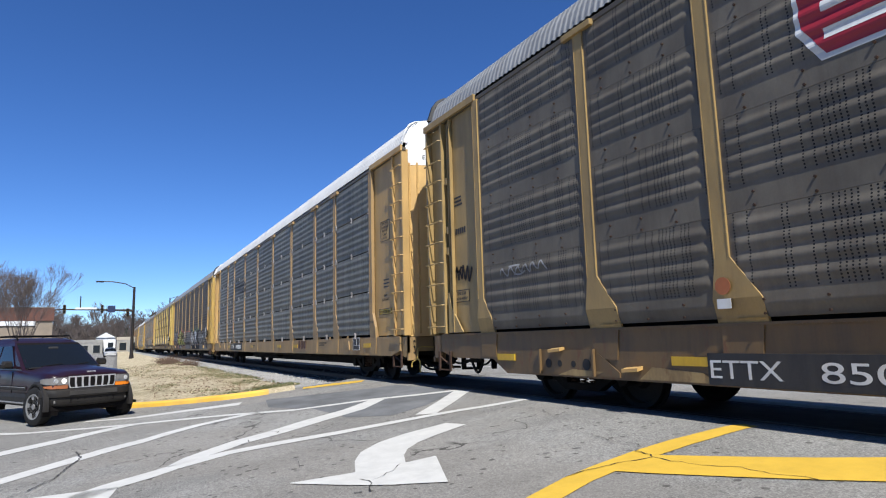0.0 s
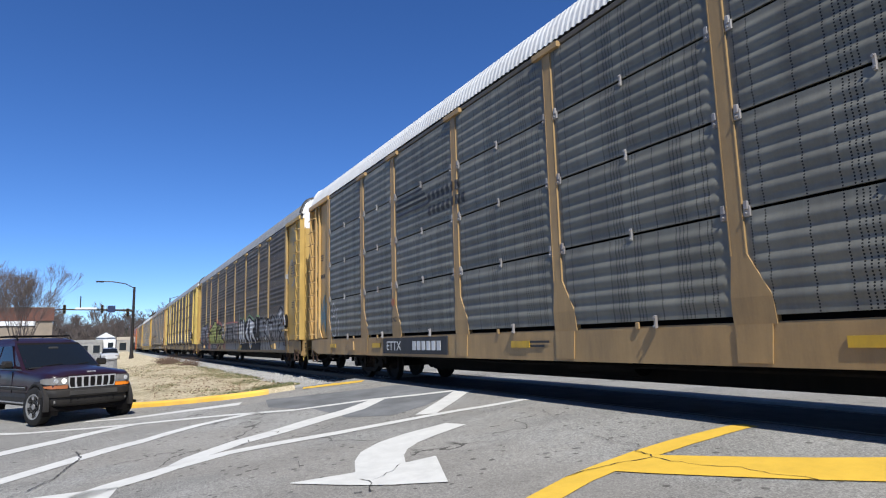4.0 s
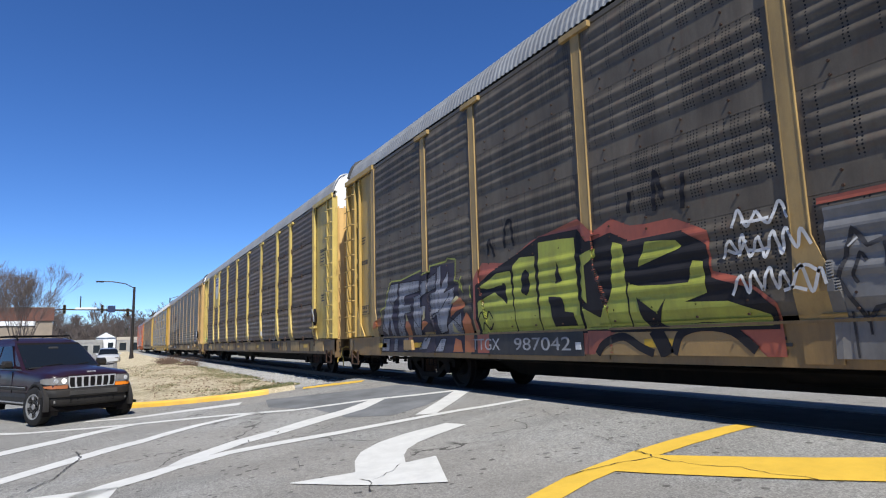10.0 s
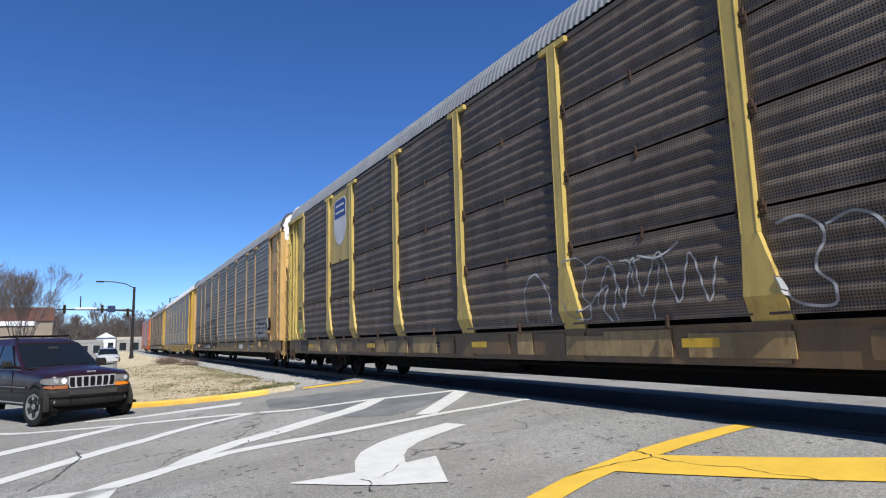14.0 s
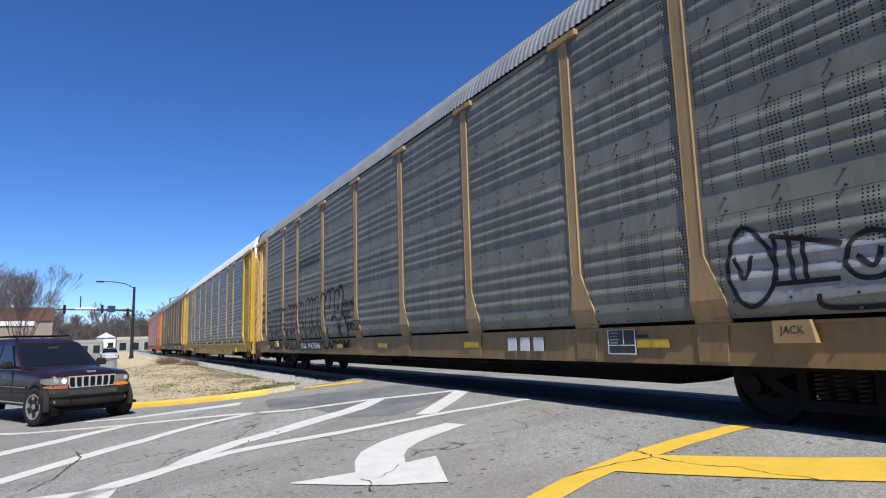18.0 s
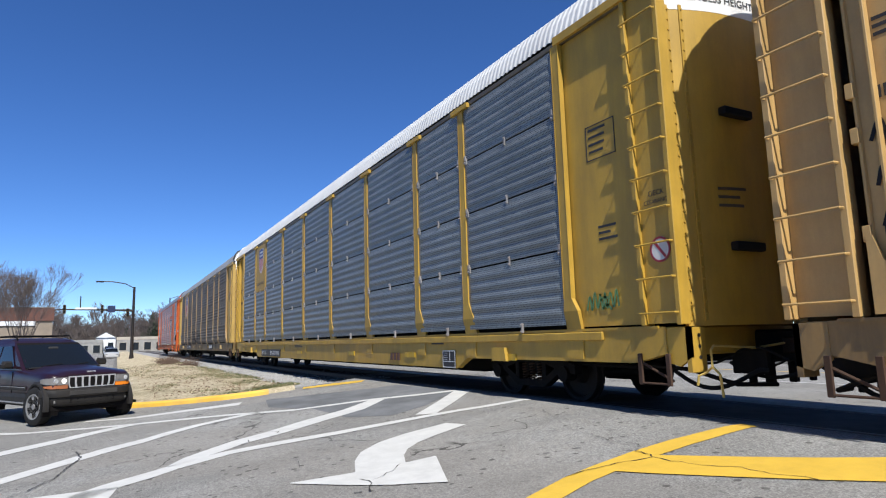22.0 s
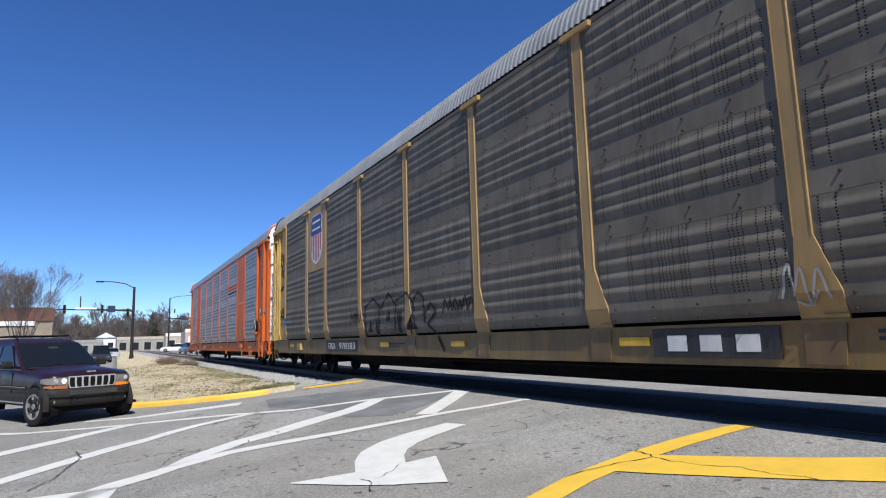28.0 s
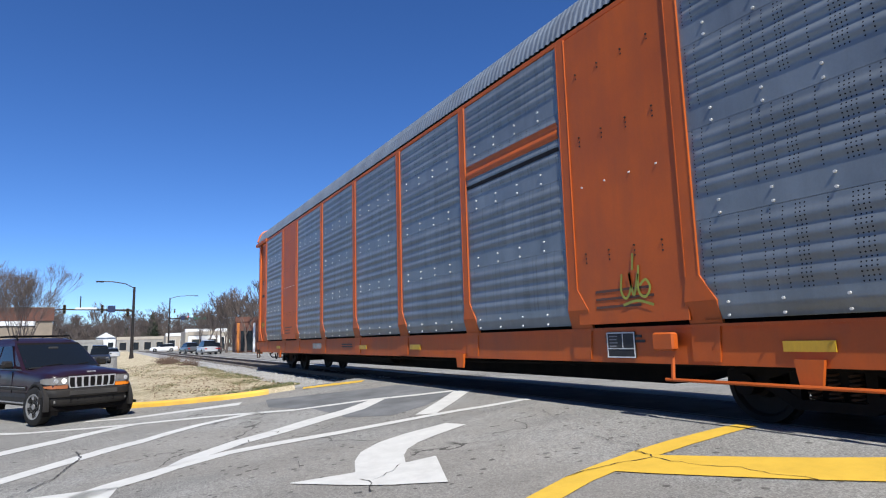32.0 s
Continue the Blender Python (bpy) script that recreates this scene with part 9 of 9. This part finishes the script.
def building(name, label, x, y, w, d, h, wall, trim, storeys, bays, turn=0, parapet=0.5, gable=False, band=None):
    """A street building; its front faces +x, w wide along y, d deep."""
    t = thing(name, label, "building", "buildings of the town", pose(x, y, gz(y), 0, 0, turn))
    part("wall", G().chamfer(-d, 0, -w / 2, w / 2, -0.3, h, 0.03), wall, t)
    if gable:
        part("roof", G().prism([(-w / 2 - 0.4, h), (w / 2 + 0.4, h), (0, h + w * 0.35)], "x", -d - 0.3, 0.3), ROOF_DARK, t)
        part("gable", G().prism([(-w / 2, h), (w / 2, h), (0, h + w * 0.35 - 0.3)], "x", 0.305, 0.34), wall, t)
    else:
        part("roof", G().box(-d + 0.3, -0.3, -w / 2 + 0.3, w / 2 - 0.3, h + 0.004, h + 0.1), ROOF_DARK, t)
        part("parapet", G().chamfer(-0.35, 0.08, -w / 2 - 0.08, w / 2 + 0.08, h - 0.25, h + parapet, 0.03), trim, t)
    if band:
        part("sign_band", G().chamfer(0.0, 0.12, -w / 2 + 0.3, w / 2 - 0.3, band[0], band[1], 0.02), trim if band[2] is None else band[2], t)
    sh = h / storeys
    for s in range(storeys):
        for b in range(bays):
            yy = -w / 2 + w * (b + 0.5) / bays
            ww, wh = w / bays * 0.55, sh * (0.5 if s else 0.62)
            z0 = s * sh + (sh * 0.28 if s else 0.25)
            win = part("window", G().chamfer(-0.05, 0.07, yy - ww / 2 - 0.08, yy + ww / 2 + 0.08, z0 - 0.08, z0 + wh + 0.08, 0.01), trim, t)
            part("pane", G().box(0.06, 0.078, yy - ww / 2, yy + ww / 2, z0, z0 + wh), PANE, win)
    return t


store = building("brick_store", "low tan store with brick fascia and a white sign band", -84, -13.8, 15.8, 18, 5.9, STORE_TAN, BRICK, 1, 0, 6, parapet=0.3)
part("fascia", G().chamfer(-0.2, 0.18, -8.0, 8.0, 4.75, 6.25, 0.03), BRICK, store, "dark red brick fascia")
part("sign_band", G().chamfer(-0.1, 0.16, -7.9, 6.2, 4.22, 4.745, 0.02), WALL_WHITE, store, "white sign band")
part("coping", G().chamfer(-0.25, 0.22, -8.05, 8.05, 6.255, 6.36, 0.02), STUCCO, store)
building("white_house", "small white gabled house", -178, -0.9, 4.4, 9, 4.0, WALL_WHITE, WALL_WHITE, 1, 2, 0, gable=True)
building("white_shed", "long low pale grey building", -175, -8.0, 13, 10, 3.0, SHED_WALL, SHED_WALL, 1, 5)
building("white_shed", "long low pale grey building", -172, 7.0, 11, 10, 3.0, SHED_WALL, STUCCO, 1, 4)
building("cream_store", "cream one storey store", -165, 16.0, 8, 10, 3.8, STUCCO, WALL_WHITE, 1, 3)
building("white_store", "white painted low store", -120, 15.2, 5.5, 10, 3.2, WALL_WHITE, STUCCO, 1, 2, -8)
building("cream_store", "cream stuccoed store front", -150, 19.4, 9, 10, 4.4, STUCCO, WALL_WHITE, 1, 3)
brick = building("brick_block", "red brick block with orange awnings and white columns", -92, 20.6, 9.5, 16, 4.6, BRICK, BRICK, 1, 3, -8)
for k in range(5):
    yy = -4.4 + 2.2 * k
    part("column", G().chamfer(0.05, 0.35, yy - 0.16, yy + 0.16, 0, 4.2, 0.03), WALL_WHITE if k % 2 else AWNING, brick)
building("brick_block", "long brick block along the far street", -60, 36, 40, 14, 7.5, BRICK, STUCCO, 2, 12, -82)
building("brick_block", "brick block along the far street", 5, 34, 34, 14, 6.5, BRICK, STUCCO, 2, 10, -90)

# closing the town behind the camera
building("store_row", "brick store row on the near street", 30, -26, 60, 14, 7.0, BRICK, STUCCO, 2, 14, 90)
building("store_row", "cream store row at the end of the street", 70, 6, 40, 14, 8.0, STUCCO, WALL_WHITE, 2, 10, 180)

# ---- street traffic ----
sedan("silver sport utility car waiting at the signal", (0.45, 0.46, 0.47), pose(-82, 10.3, gz(10.3), 0, 0, 186), 1.7)
sedan("grey hatchback car waiting at the signal", (0.10, 0.11, 0.12), pose(-97.4, 9.8, gz(9.8), 0, 0, 190), 1.55)
sedan("dark car waiting at the signal", (0.03, 0.03, 0.035), pose(-91.4, 12.9, gz(12.9), 0, 0, 172), 1.5)
white_car = sedan("white sedan turning across the intersection", (0.72, 0.72, 0.72), pose(-146, 8.9, gz(8.9), 0, 0, 250))
lane_car = sedan("silver sedan standing in the lane behind", (0.5, 0.5, 0.5), pose(-72, 0.0, -0.49, 0, 0, 3))
dark_car = sedan("black sport utility car coming along the lane", (0.02, 0.021, 0.024), pose(-55, -0.6, -0.5, 0, 0, 3), 1.75)
passing_car = sedan("dark blue car passing on the far street", (0.03, 0.04, 0.08), pose(-60, 12.6, gz(12.6), 0, 0, 180))
# ---- what moves ----
CAR_PITCH = 28.6


def run(t):
    """How far the train has gone at t seconds; it slowly gains speed."""
    u = (t - 16.0) / 16.0
    return 92.573 * u + 4.953 * u ** 2 - 1.433 * u ** 3 + 0.585 * u ** 4 + 0.693 * u ** 5


def motions():
    for k, car in enumerate(CARS):
        walk(car, [(0.5 * i, pose(89.254 - CAR_PITCH * k + run(0.5 * i), TRACK_Y, 0)) for i in range(65)])
    for w in ROLLING:
        x = w.location.x
        walk(w, [(i / 15, pose(x, 0, WHEEL_RADIUS) @ Matrix.Rotation(run(i / 15) / WHEEL_RADIUS, 4, "Y")) for i in range(481)])

    # street traffic
    walk(white_car, [(0, pose(-122, 40, -0.27, 0, 0, 265)), (20, pose(-122, 19, -0.24, 0, 0, 265)), (24.5, pose(-122, 9.6, -0.13, 0, 0, 262)), (27, pose(-122, 8.9, -0.08, 0, 0, 262)), (30.5, pose(-122, 8.7, -0.06, 0, 0, 262)), (32, pose(-122, 7.2, -0.02, 0, 0, 262))])
    walk(lane_car, [(0, pose(-110, 0.2, -0.49, 0, 0, 2)), (8, pose(-62, 0.0, -0.49, 0, 0, 2)), (14, pose(-62, -0.05, -0.49, 0, 0, 2)), (20, pose(-90, 0.2, -0.49, 0, 0, 2)), (32, pose(-96, 0.4, -0.49, 0, 0, 2))])
    walk(dark_car, [(0, pose(-190, 0.3, -0.49, 0, 0, 1)), (21, pose(-130, 0.1, -0.49, 0, 0, 2)), (26, pose(-80, -0.5, -0.5, 0, 0, 2)), (32, pose(-66, -0.75, -0.5, 0, 0, 2))])
    walk(passing_car, [(0, pose(10, 12.4, gz(12.4), 0, 0, 180)), (5, pose(-4, 12.4, gz(12.4), 0, 0, 180)), (9, pose(-40, 12.4, gz(12.4), 0, 0, 180)), (18, pose(-150, 14.5, gz(14.5), 0, 0, 180)), (32, pose(-230, 19.0, gz(19.0), 0, 0, 180))])


motions()
